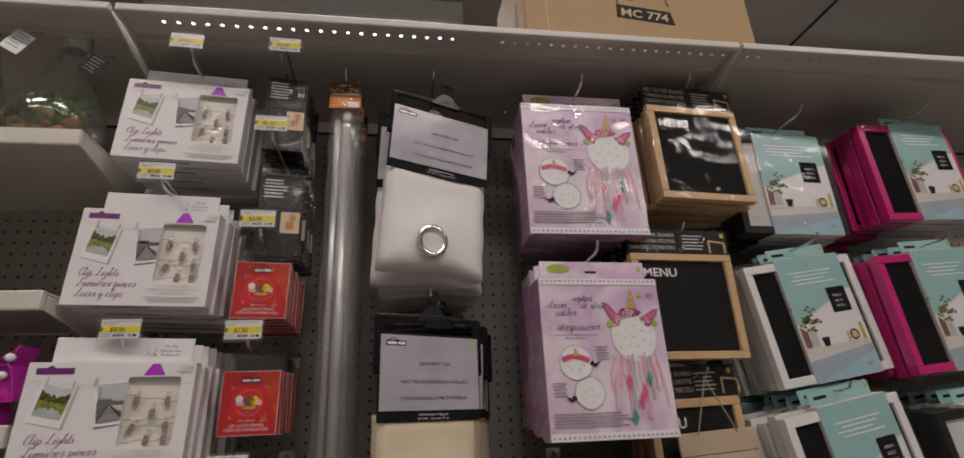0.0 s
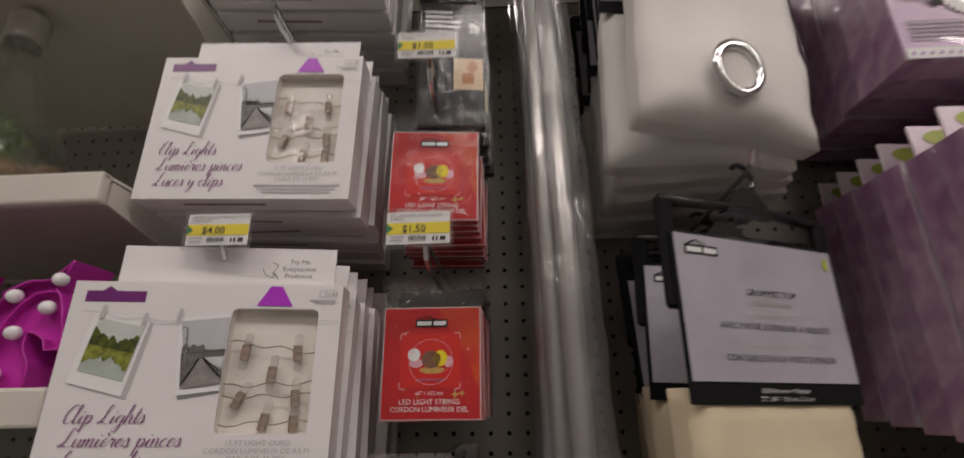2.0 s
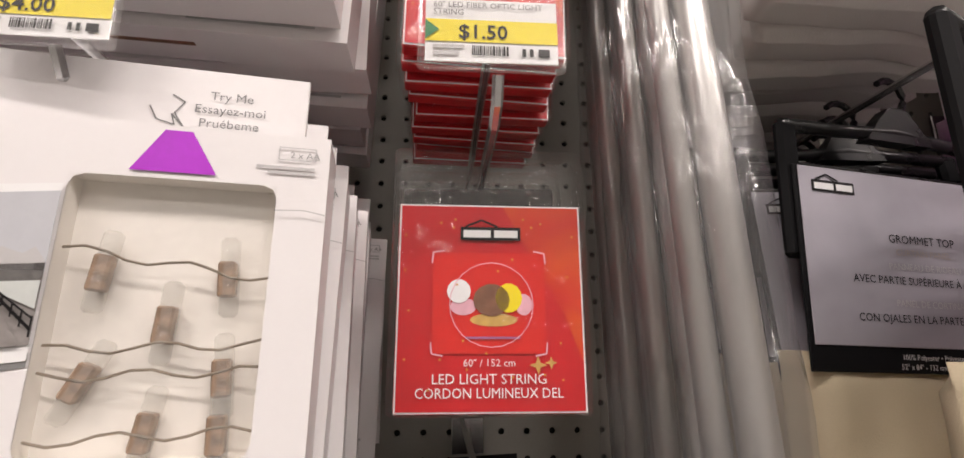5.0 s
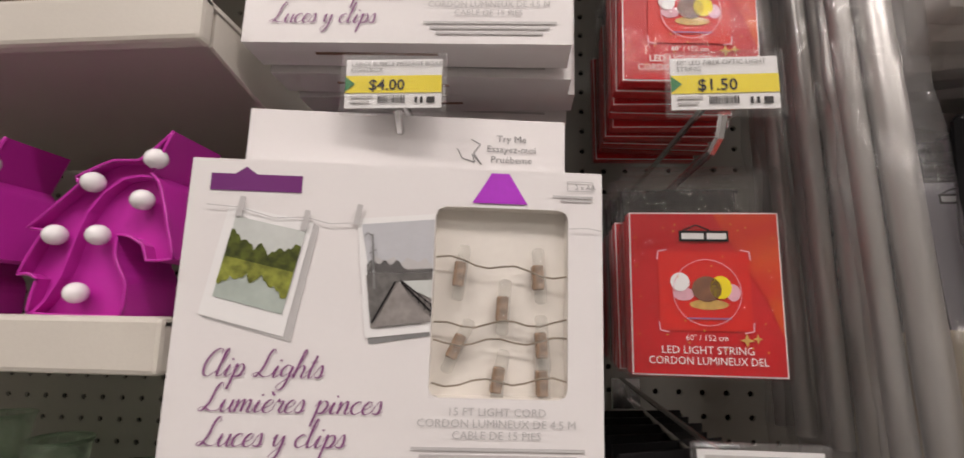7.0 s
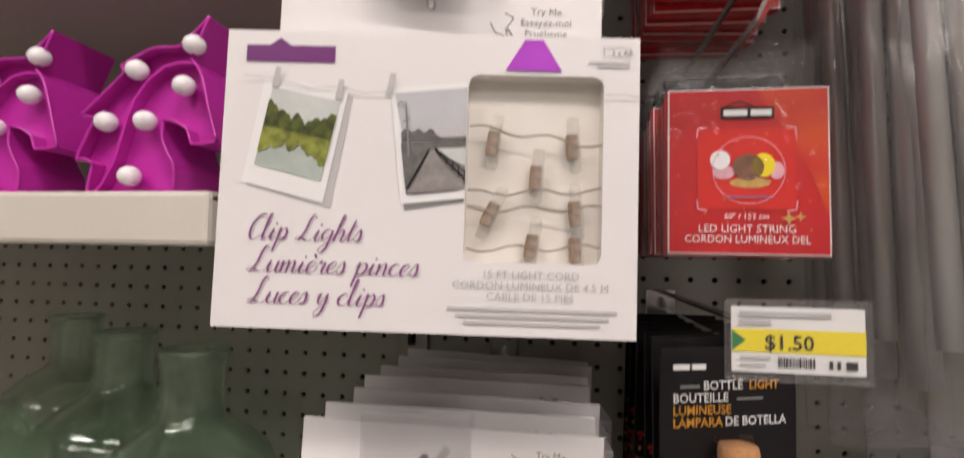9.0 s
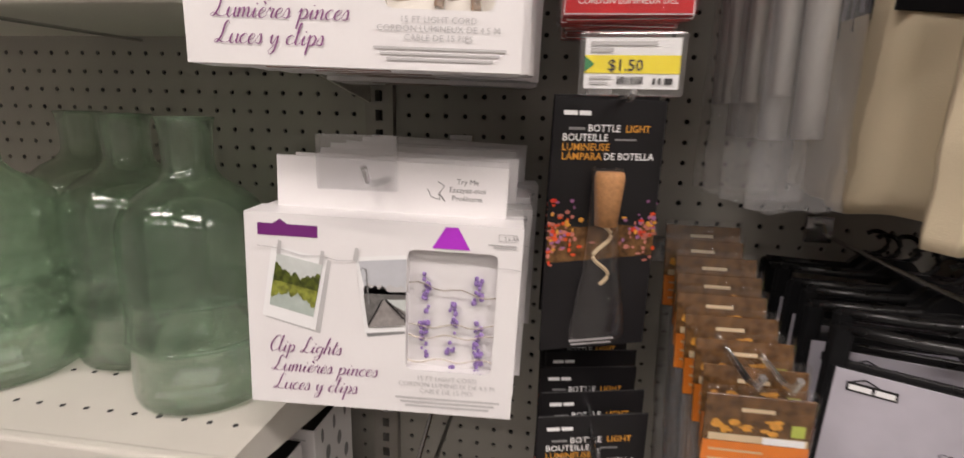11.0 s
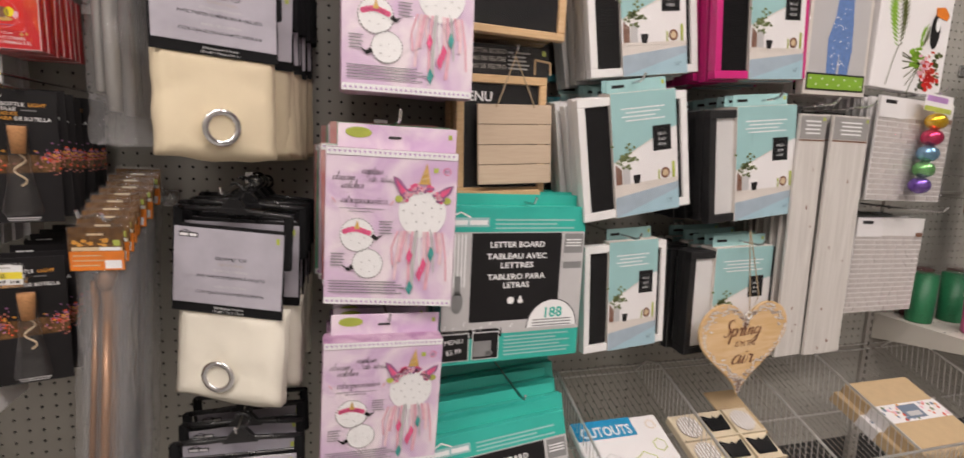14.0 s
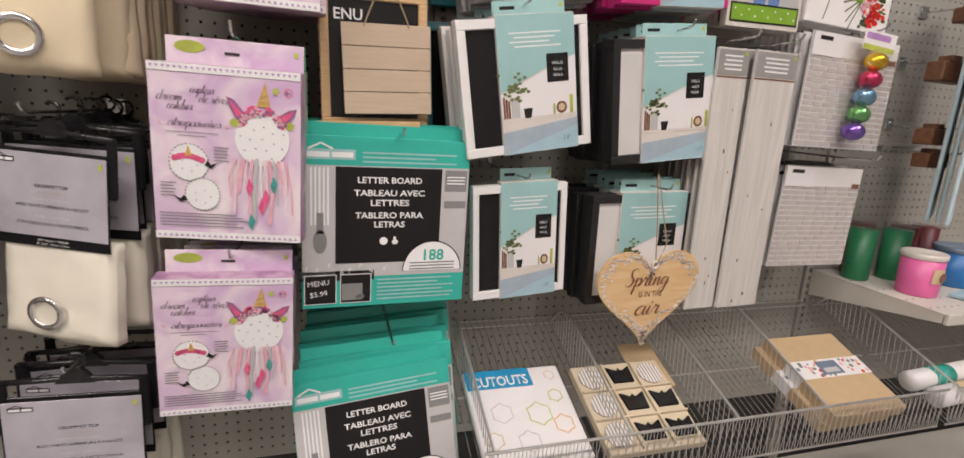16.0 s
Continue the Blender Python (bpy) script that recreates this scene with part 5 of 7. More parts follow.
def dream_catcher_box(wash=None, card=None, word="pink and lilac"):
    wash, card = wash or PINK_WASH, card or PINK_WASH
    t = thing("dream_catcher_box", Matrix(), word + " boxed unicorn dream catcher craft kit", "craft kit", "dream catcher kits")
    w, h, d = 0.1085, 0.1325, 0.034
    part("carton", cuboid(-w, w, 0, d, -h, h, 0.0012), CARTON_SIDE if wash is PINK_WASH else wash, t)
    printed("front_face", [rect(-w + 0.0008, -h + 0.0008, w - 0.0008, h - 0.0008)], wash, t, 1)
    for z0, s in ((h - 0.0125, 1), (-h + 0.001, -1)):
        printed("border_strip", [rect(-w + 0.001, z0, w - 0.001, z0 + 0.0115)], WHITE_PRINT, t, 4)
        tri = []
        for k in range(26):
            x = -w + 0.004 + k * 0.0081
            c = z0 + 0.0058
            tri.append([(x, c + s * 0.0022), (x + 0.005, c + s * 0.0022), (x + 0.0025, c - s * 0.0022)])
        printed("border_triangles", tri, LILAC, t, 5)
    for s, x, z, wd in (("dream", -0.097, 0.079, 0.038), ("catcher", -0.083, 0.066, 0.038), ("capteur", -0.050, 0.091, 0.036), ("de rêves", -0.038, 0.078, 0.044), ("atrapasueños", -0.083, 0.042, 0.080)):
        script(s, x, z, wd * 0.94, 0.0066, SCRIPT_GREY, t, 5)
    printed("wing_marks", [[(-0.098, 0.052), (-0.092, 0.046), (-0.090, 0.040), (-0.096, 0.046)], [(0.004, 0.050), (-0.001, 0.044), (-0.003, 0.038), (0.003, 0.044)]], SOFT_PINK, t, 5)
    printed("small_print", [rect(-0.085, 0.0325, -0.012, 0.0335), rect(-0.070, 0.0275, -0.030, 0.0285)], MID_GREY, t, 5)
    cx, cz = 0.052, 0.030
    printed("catcher_disc", [oval(cx, cz, 0.040, 0.042, 30)], WHITE_PRINT, t, 5)
    printed("catcher_beads", [oval(cx + r * math.cos(a), cz + r * math.sin(a), 0.0013, 0.0013, 6) for r, n in ((0.0, 1), (0.018, 7), (0.032, 9)) for a in [2 * math.pi * k / n + r * 30 for k in range(n)]], MID_GREY, t, 6)
    printed("horn", [[(cx - 0.008, 0.078), (cx + 0.012, 0.078), (cx + 0.005, 0.114)]], GOLD, t, 6)
    printed("horn_lines", ribbon([(cx - 0.005, 0.086), (cx + 0.008, 0.089)], 0.0012) + ribbon([(cx - 0.002, 0.095), (cx + 0.007, 0.098)], 0.001), CREAM, t, 7)
    for sx in (-1, 1):
        printed("ear", [[(cx + sx * 0.024, 0.066), (cx + sx * 0.040, 0.076 if sx > 0 else 0.086), (cx + sx * 0.051, 0.078 if sx > 0 else 0.090), (cx + sx * 0.047, 0.066 if sx > 0 else 0.076), (cx + sx * 0.036, 0.055)]], PLUM, t, 6)
        printed("ear_inner", [[(cx + sx * 0.028, 0.066), (cx + sx * 0.046, 0.075 if sx > 0 else 0.085), (cx + sx * 0.042, 0.066 if sx > 0 else 0.074), (cx + sx * 0.036, 0.060)]], HOT_PINK, t, 7)
        printed("ear_leaf", [oval(cx + sx * 0.040, 0.052, 0.007, 0.006, 8)], LIME, t, 6)
    r = random.Random(6)
    for k, (m, n, s) in enumerate(((HOT_PINK, 30, 0.0050), (PLUM, 24, 0.0034), (SOFT_PINK, 38, 0.0026))):
        petals = []
        for _ in range(n):
            a = radians(r.uniform(8, 172))
            petals.append(oval(cx + 0.031 * math.cos(a) + r.gauss(0, 0.002), 0.046 + 0.025 * math.sin(a) + r.gauss(0, 0.003), s * r.uniform(0.7, 1.2), s * r.uniform(0.5, 1.0), 7, 0, 360))
        tagged(printed("flower_band", petals, m, t, 7 + k), kind="stuff")
    for k in range(13):
        x = cx - 0.040 + k * 0.0062
        l = 0.060 + 0.025 * math.sin(k * 1.7) + (0.02 if 3 < k < 9 else 0)
        m = (SOFT_PINK, PALE_TASSEL, WHITE_PRINT, PALE_GREY)[(k * 7) % 4] if 2 < k < 10 else (SOFT_PINK, PALE_TASSEL)[k % 2]
        x2 = x + (x - cx) * 0.25
        printed("tassel", ribbon([(x, -0.002), (x2 + 0.002 * math.sin(k), -0.002 - l * 0.5), (x2 + 0.003 * math.cos(k * 2.0), -0.002 - l)], 0.0030 + 0.0014 * (k % 3)), m, t, 6 + k % 2)
    for x, z, m in ((cx - 0.020, -0.045, HOT_PINK), (cx - 0.002, -0.075, HOT_PINK), (cx + 0.016, -0.040, TEAL_FEATHER), (cx - 0.018, -0.100, TEAL_FEATHER), (cx + 0.004, -0.060, HOT_PINK)):
        printed("feather", [[(x, z + 0.014), (x + 0.006, z + 0.002), (x + 0.001, z - 0.014), (x - 0.005, z - 0.002)]], m, t, 9)
    for x, z, rr, n in ((-0.055, -0.012, 0.028, 0), (-0.037, -0.060, 0.025, 1)):
        printed("step_disc", [oval(x, z, rr, rr, 26)], WHITE_PRINT, t, 5)
        printed("step_edge", [oval(x + rr * math.cos(a), z + rr * math.sin(a), 0.0014, 0.0014, 5) for a in [2 * math.pi * k / 30 for k in range(30)]], MID_GREY, t, 6)
        printed("step_dots", [oval(x + 0.012 * math.cos(a), z - 0.004 + 0.010 * math.sin(a), 0.0011, 0.0011, 5) for a in [2 * math.pi * k / 5 for k in range(5)]], MID_GREY, t, 6)
        if not n:
            printed("step_flowers", [oval(x - 0.02 + k * 0.0065, z + 0.006 + 0.004 * math.sin(k * 0.6), 0.005, 0.005, 7) for k in range(7)], HOT_PINK, t, 7)
            printed("step_horn", [[(x - 0.005, z + 0.010), (x + 0.005, z + 0.010), (x, z + 0.026)]], GOLD, t, 8)
        ax, az = (x + 0.030, z - 0.002) if not n else (x - 0.030, z - 0.008)
        s = 1 if not n else -1
        printed("step_arrow", [[(ax - s * 0.008, az - 0.001), (ax + s * 0.002, az - 0.006), (ax + s * 0.012, az + 0.004), (ax + s * 0.002, az), (ax - s * 0.003, az + 0.006)]], BLACK_PRINT, t, 7)
    for x0, z0 in ((-0.019, 0.012), (-0.097, -0.045)):
        printed("step_print", [rect(x0, z0 - k * 0.005, x0 + 0.022 - 0.003 * (k % 2), z0 + 0.0016 - k * 0.005) for k in range(5)], MID_GREY, t, 6)
    printed("foot_print", [rect(-0.100, -0.092 - k * 0.0048, 0.012 + (k % 3) * 0.01, -0.0905 - k * 0.0048) for k in range(5)], MID_GREY, t, 6)
    printed("seal", [rect(0.068, 0.098, 0.076, 0.106)], LIME, t, 6)
    printed("age_ring", ring_polys(0.0905, 0.101, 0.0052, 0.0064, 16), HOT_PINK, t, 6)
    lettering("8+", 0.0905, 0.0983, 0.0070, BLACK_PRINT, t, 6, align="CENTER")
    part("hang_card", cuboid(-w + 0.014, w - 0.003, d - 0.003, d, h - 0.004, h + 0.040, 0.0005), card, t, "printed hang card")
    printed("hang_card_mark", [oval(-0.060, h + 0.026, 0.022, 0.009, 16)], LIME, t, 2, d - 0.003)
    printed("hang_card_seal", [rect(0.092, h + 0.022, 0.098, h + 0.030)], LIME, t, 2, d - 0.003)
    # slot drawn flat, the shade inside it given as near-black colour
    printed("hang_slot", [rect(-0.010, h + 0.018, 0.012, h + 0.022)], GAP_SHADE, t, 3, d - 0.003)
    part("film", cuboid(-w - 0.001, w + 0.001, -0.006, d + 0.001, -h - 0.001, h + 0.001, 0.002), FILM, t, "clear shrink film")
    return t


catcher = dream_catcher_box()
catcher.matrix_basis = pose(0.302, 0.822, 1.1835, 0, 1.5, -9)
green_kit = dream_catcher_box(GREEN_WASH, GREEN_WASH, "green and white")
coral_kit = dream_catcher_box(CORAL_WASH, CORAL_WASH, "coral and pink")
green_kit.matrix_basis = pose(0.304, 0.875, 1.188, 0, 1, -7)
coral_kit.matrix_basis = pose(0.296, 0.930, 1.192, 0, 0, -5)
copy_thing(catcher, pose(0.290, 0.990, 1.188, 0, 1, -4))
copy_thing(green_kit, pose(0.284, 1.040, 1.186, 0, 2, -3))
copy_thing(coral_kit, pose(0.280, 1.090, 1.188, 0, 1, 5))
for x, y, z, yaw, n in ((0.346, 0.876, 1.909, 0, 6), (0.333, 0.842, 1.540, 2, 6)):
    c = copy_thing(catcher, pose(x, y, z, -1, 0.5, yaw) @ Matrix.Diagonal((1.06, 1.06, 1.06, 1)))
    c.scale = (1.09, 1.0, 1.09) if z > 1.8 else (1.01, 1.0, 1.00)
    for k in range(1, n):
        b = copy_thing(c, pose(x + (0.006 if z > 1.8 else 0.004) * k + rng.uniform(-0.003, 0.003), y + 0.046 * k, z + 0.004 * k, -1, rng.uniform(-1, 2), yaw + 4))
c = copy_thing(catcher, pose(0.288, 0.806, 0.877, 3, 2, 2))
c.scale = (0.93, 1.0, 0.90)
stack(c, 5, 0.044, rng, 0.006, 0.004, 2.0)
for x, z, f in ((0.356, 2.088, 0.845), (0.340, 1.722, 0.835), (0.316, 1.362, 0.815), (0.300, 1.024, 0.80)):
    hook(x, z, f, rise=0.019)


# ---- menu letter boards and the small sign ----
def menu_board(words="MENU", w=0.108, h=0.112):
    t = thing("menu_board", Matrix(), "black felt letter board in a pale pine frame, shrink-wrapped", "letter board", "menu letter boards")
    b, d = 0.016, 0.018
    for x0, x1, z0, z1 in ((-w, w, h - b, h), (-w, w, -h, -h + b), (-w, -w + b, -h + b, h - b), (w - b, w, -h + b, h - b)):
        part("frame_member", cuboid(x0, x1, 0, d, z0, z1, 0.0015), PINE, t)
    part("felt_panel", cuboid(-w + b, w - b, 0.006, d - 0.002, -h + b, h - b), FELT, t, "black felt panel")
    lettering(words, -w + b + 0.008, h - b - 0.034, 0.026, WHITE_PRINT, t, 2, 0.006, bold=0.0004)
    part("header_card", cuboid(-w - 0.002, w + 0.004, d * 0.4, d * 0.4 + 0.002, h - 0.002, h + 0.058, 0.0005), BLACK_PRINT, t, "dark printed header card")
    y = d * 0.4
    for k, s in enumerate(("FELT LETTER BOARD", "TABLEAU EN FEUTRE", "TABLERO DE FIELTRO")):
        lettering(s, -w + 0.004, h + 0.041 - k * 0.0145, 0.0125, PRINT_CREAM, t, 1, y, width=0.098)
    printed("small_print", bars(0.012, 0.060, h + 0.046, 5, 0.0075, 0.003, random.Random(1)), PALE_GREY, t, 1, y)
    printed("frame_print", ribbon([(0.070, h + 0.006), (0.070, h + 0.034), (0.104, h + 0.030), (0.104, h + 0.006)], 0.004), PINE, t, 1, y)
    printed("seal", [rect(w - 0.010, h + 0.042, w - 0.002, h + 0.052)], LIME, t, 1, y)
    part("wrap", cuboid(-w - 0.003, w + 0.005, -0.003, d + 0.002, -h - 0.004, h + 0.060, 0.002), FILM, t, "clear shrink wrap")
    return t


menu = menu_board()
menu.matrix_basis = pose(0.618, 0.892, 1.959, -2, 0.6, 4)
stack(menu, 7, 0.026, rng, 0.006, 0.003, 2.0)
c = copy_thing(menu, pose(0.532, 0.898, 1.634, 0, 0.5, 3))
c.scale = (1.0, 1.0, 0.90)
stack(c, 6, 0.027, rng, 0.006, 0.003, 2.0)
short = menu_board("ENU", 0.095, 0.117)
short.matrix_basis = pose(0.532, 0.940, 1.350, 0, -1.2, 3)
stack(short, 4, 0.027, rng, 0.006, 0.003, 2.0)
ledge = thing("picture_ledge", pose(0.530, 0.925, 1.2345, 0, -2, 3), "narrow pale pine strip at the foot of a letter board", "wood strip")
part("strip", cuboid(-0.100, 0.085, 0, 0.018, -0.009, 0.009, 0.0015), PINE, ledge)

sign = thing("plank_sign", pose(0.553, 0.918, 1.335, 0, -2.4, 4), "small blank taupe sign of four planks on a jute cord", "sign")
for k in range(4):
    z = 0.057 - k * 0.0385
    part("plank", cuboid(-0.078, 0.078, 0, 0.006, z - 0.0187, z + 0.0187, 0.0008), TAUPE, sign)
for sx in (-1, 1):
    part("cord", rod([(sx * 0.040, -0.001, 0.070), (sx * 0.034, -0.002, 0.085), (0.003, 0.006, 0.166)], 0.0014, 5), ROPE, sign, "jute cord")
for x, z, f in ((0.61, 2.118, 0.86), (0.535, 1.778, 0.87), (0.545, 1.505, 0.90)):
    hook(x, z, f)


# ---- teal letter board cartons ----
def letter_board_box():
    t = thing("letter_board_box", Matrix(), "teal and white letter board carton with black board picture", "letter board", "letter board cartons")
    w, h, d = 0.151, 0.156, 0.022
    part("carton", cuboid(-w, w, 0, d, -h, h, 0.0012), TEAL, t)
    printed("photo_band", [rect(-w + 0.0008, -h + 0.058, w - 0.0008, h - 0.050)], PALE_GREY, t, 1)
    printed("photo_shade", [rect(-w + 0.001, -h + 0.060, -0.094, h - 0.052)], PALE_GREY, t, 2)
    printed("curtain_print", [rect(-0.136 + k * 0.007, 0.0, -0.133 + k * 0.007, h - 0.054) for k in range(5)], WHITE_PRINT, t, 3)
    printed("vase_print", [oval(-0.120, -0.030, 0.012, 0.022, 14), rect(-0.126, -0.016, -0.114, 0.022)], MID_GREY, t, 4)
    printed("board_print", [rect(-0.094, -0.072, 0.098, h - 0.052)], BLACK_PRINT, t, 2)
    printed("logo_ground", [rect(-w + 0.006, h - 0.040, -0.060, h - 0.022)], AQUA, t, 1)
    printed("logo_shape", [rect(-w + 0.010, h - 0.036, -0.104, h - 0.027), rect(-0.100, h - 0.036, -0.064, h - 0.027)] + ribbon([(-w + 0.012, h - 0.022), (-0.118, h - 0.012), (-0.098, h - 0.022)], 0.003), WHITE_PRINT, t, 2)
    printed("top_text", [rect(-0.048, h - 0.028, 0.125, h - 0.025), rect(-0.048, h - 0.036, 0.085, h - 0.033), rect(-0.048, h - 0.044, 0.125, h - 0.041)], AQUA, t, 1)
    for s, z, k in (("LETTER BOARD", 0.076, 0.0155), ("TABLEAU AVEC", 0.053, 0.0155), ("LETTRES", 0.035, 0.0155), ("TABLERO PARA", 0.012, 0.0155), ("LETRAS", -0.005, 0.0155)):
        lettering(s, 0.002, z, k, WHITE_PRINT, t, 3, align="CENTER", width={"LETTER BOARD": 0.116, "TABLEAU AVEC": 0.128, "LETTRES": 0.070, "TABLERO PARA": 0.124, "LETRAS": 0.056}[s], bold=0.0003)
    printed("face_icon", [oval(-0.008, -0.031, 0.0075, 0.0075, 14), oval(0.013, -0.033, 0.006, 0.005, 10), rect(0.010, -0.030, 0.015, -0.023)], WHITE_PRINT, t, 3)
    printed("seal_disc", [oval(0.086, -0.090, 0.056, 0.056, 32, 0, 180)], WHITE_PRINT, t, 4)
    printed("seal_edge", ring_polys(0.086, -0.090, 0.056, 0.058, 40)[:20], BLACK_PRINT, t, 5)
    lettering("188", 0.086, -0.070, 0.030, TEAL, t, 5, align="CENTER", bold=0.0006)
    printed("seal_text", [rect(0.042, -0.076 - k * 0.006, 0.130, -0.0735 - k * 0.006) for k in range(3)], MID_GREY, t, 5)
    printed("foot_text", bars(-0.018, 0.135, -0.104, 6, 0.0075, 0.003, random.Random(8)), AQUA, t, 2)
    printed("foot_ground", [rect(-w + 0.001, -0.104, -0.024, -0.086)], BLACK_PRINT, t, 2)
    for x in (-0.1475, -0.085):
        printed("inset", [rect(x, -h + 0.008, x + 0.056, -0.092)], WHITE_PRINT, t, 3)
        printed("inset_face", [rect(x + 0.0015, -h + 0.0095, x + 0.0545, -0.0935)], BLACK_PRINT, t, 4)
    lettering("MENU", -0.142, -0.114, 0.014, WHITE_PRINT, t, 5, turn=5)
    lettering("$5.99", -0.138, -0.134, 0.014, WHITE_PRINT, t, 5, turn=5)
    printed("inset_box", [rect(-0.082, -0.142, -0.045, -0.110), oval(-0.050, -0.136, 0.009, 0.005, 10)], MID_GREY, t, 5)
    r = random.Random(12)
    for k in range(8):
        lettering(r.choice("BPASREL"), -0.145 + 0.019 * k + r.uniform(-0.004, 0.004), r.uniform(-0.094, -0.072), 0.012, WHITE_PRINT, t, 6, turn=r.uniform(-60, 60))
    printed("side_panel", [rect(0.104, 0.030, w - 0.004, h - 0.054)], MID_GREY, t, 2)
    printed("side_picture", [rect(0.104, 0.044, w - 0.004, 0.062)], PALE_GREY, t, 3)
    printed("side_text", [rect(0.108, 0.088 - k * 0.006, w - 0.008, 0.0905 - k * 0.006) for k in range(3)], WHITE_PRINT, t, 3)
    part("hang_flap", cuboid(-w + 0.004, w - 0.012, d - 0.002, d, h - 0.002, h + 0.022, 0.0005), TEAL, t)
    return t


board_box = letter_board_box()
board_box.matrix_basis = pose(0.5535, 0.888, 1.060, 0, 0.8, 4)
stack(board_box, 5, 0.026, rng, 0.006, 0.004, 1.2)
for k in range(6):
    copy_thing(board_box, pose(0.538 + 0.006 * k + rng.uniform(-0.006, 0.006), 0.850 + 0.040 * k, 0.618 + 0.020 * k, -12, -4.5 + rng.uniform(-2, 2), 3))
hook(0.575, 1.222, 0.85)
hook(0.560, 0.845, 0.82)


# ---- framed letter boards with paper sleeves ----
def framed_board(frame_material, panel_material, word, sleeve_x=0.020, ribs=True, half=0.080):
    t = thing("framed_letter_board", Matrix(), word + " framed letter board in an aqua and white paper sleeve", "letter board", "framed letter boards")
    w, h, b, d = 0.132, 0.122, 0.017, 0.022
    for x0, x1, z0, z1 in ((-w, w, h - b, h), (-w, w, -h, -h + b), (-w, -w + b, -h + b, h - b), (w - b, w, -h + b, h - b)):
        part("frame_member", cuboid(x0, x1, 0, d, z0, z1, 0.0012), frame_material, t)
    bm = cuboid(-w + b, w - b, 0.008, d - 0.001, -h + b, h - b)
    if ribs:
        for k in range(46):
            z = -h + b + 0.002 + k * 0.0044
            cuboid(-w + b, w - b, 0.0055, 0.008, z, z + 0.0028, bm=bm)
    part("panel", bm, panel_material, t, "ribbed felt panel")
    sx0, sx1 = sleeve_x - half, sleeve_x + half
    s = part("sleeve", cuboid(sx0, sx1, -0.0012, d + 0.001, -h - 0.002, h + 0.006, 0.0006), PRINT_CREAM, t, "printed paper sleeve")
    y = -0.0012
    printed("aqua_print", [[(sx0 + 0.0005, h + 0.005), (sx0 + 0.0005, -0.010), (sx1 - 0.030, 0.045), (sx1 - 0.0005, 0.052), (sx1 - 0.0005, h + 0.005)]], AQUA, s, 1, y)
    printed("white_print", [[(sx0 + 0.0005, -0.012), (sx1 - 0.0005, 0.052), (sx1 - 0.0005, -0.060), (sx0 + 0.0005, -0.060)]], WHITE_CARD, s, 1, y)
    printed("slate_print", [[(sx0 + 0.0005, -h - 0.001), (sx0 + 0.0005, -0.082), (sx1 - 0.0005, -0.066), (sx1 - 0.0005, -0.090)]], PALE_SLATE, s, 2, y)
    printed("sky_print", [[(sx0 + 0.0005, -h - 0.001), (sx1 - 0.0005, -h - 0.001), (sx1 - 0.0005, -0.080)]], SKY_BLUE, s, 3, y)
    lettering('14"', sx1 - 0.034, -0.108, 0.013, SLATE, s, 4, y)
    printed("title_bars", [rect(sx0 + 0.024 + 0.010 * (k % 2), 0.094 - k * 0.008, sx1 - 0.030 - 0.012 * (k % 3), 0.0965 - k * 0.008) for k in range(4)], WHITE_PRINT, s, 2, y)
    printed("black_square", [rect(sleeve_x + 0.018, 0.004, sleeve_x + 0.064, 0.056)], FELT, s, 2, y)
    for k, word2 in enumerate(("HELLO", "ALLO", "HOLA")):
        lettering(word2, sleeve_x + 0.041, 0.036 - k * 0.011, 0.0075, WHITE_PRINT, s, 3, y, align="CENTER")
    printed("shelf_print", [rect(sx0 + 0.0006, -0.062, sx1 - 0.0006, -0.056)], PRINT_CREAM, s, 2, y)
    r = random.Random(21)
    printed("plant_print", [oval(sx0 + 0.030 + r.gauss(0, 0.013), -0.004 + r.gauss(0, 0.013), 0.0045, 0.003, 6, r.uniform(0, 90), 450) for _ in range(34)], PRINT_GREEN, s, 3, y)
    printed("jar_print", [rect(sx0 + 0.020, -0.056, sx0 + 0.038, -0.018)], PALE_GREY, s, 2, y)
    printed("book_print", [rect(sx0 + 0.004 + k * 0.005, -0.056, sx0 + 0.0082 + k * 0.005, -0.016 - 0.004 * k) for k in range(3)], PRINT_BROWN, s, 3, y)
    printed("pot_print", [[(sx0 + 0.048, -0.058), (sx0 + 0.060, -0.058), (sx0 + 0.064, -0.040), (sx0 + 0.045, -0.040)]], BLACK_PRINT, s, 3, y)
    printed("clock_print", ring_polys(sx1 - 0.034, -0.044, 0.007, 0.0115, 18), PRINT_BROWN, s, 3, y)
    printed("clock_face", [oval(sx1 - 0.034, -0.044, 0.007, 0.007, 12)], CREAM, s, 3, y)
    printed("bottle_print", [rect(sx1 - 0.016, -0.056, sx1 - 0.009, -0.022), rect(sx1 - 0.052, -0.056, sx1 - 0.048, -0.036)], LIME, s, 3, y)
    card = part("hang_card", cuboid(sx0 + 0.006, sx1 - 0.008, d - 0.004, d - 0.0025, h - 0.004, h + 0.032, 0.0005), AQUA, t, "aqua hang card")
    printed("card_mark", [rect(sx0 + 0.018, h + 0.016, sx0 + 0.048, h + 0.022)], BLACK_PRINT, card, 1, d - 0.004)
    printed("card_seal", [rect(sx1 - 0.020, h + 0.018, sx1 - 0.013, h + 0.026)], LIME, card, 1, d - 0.004)
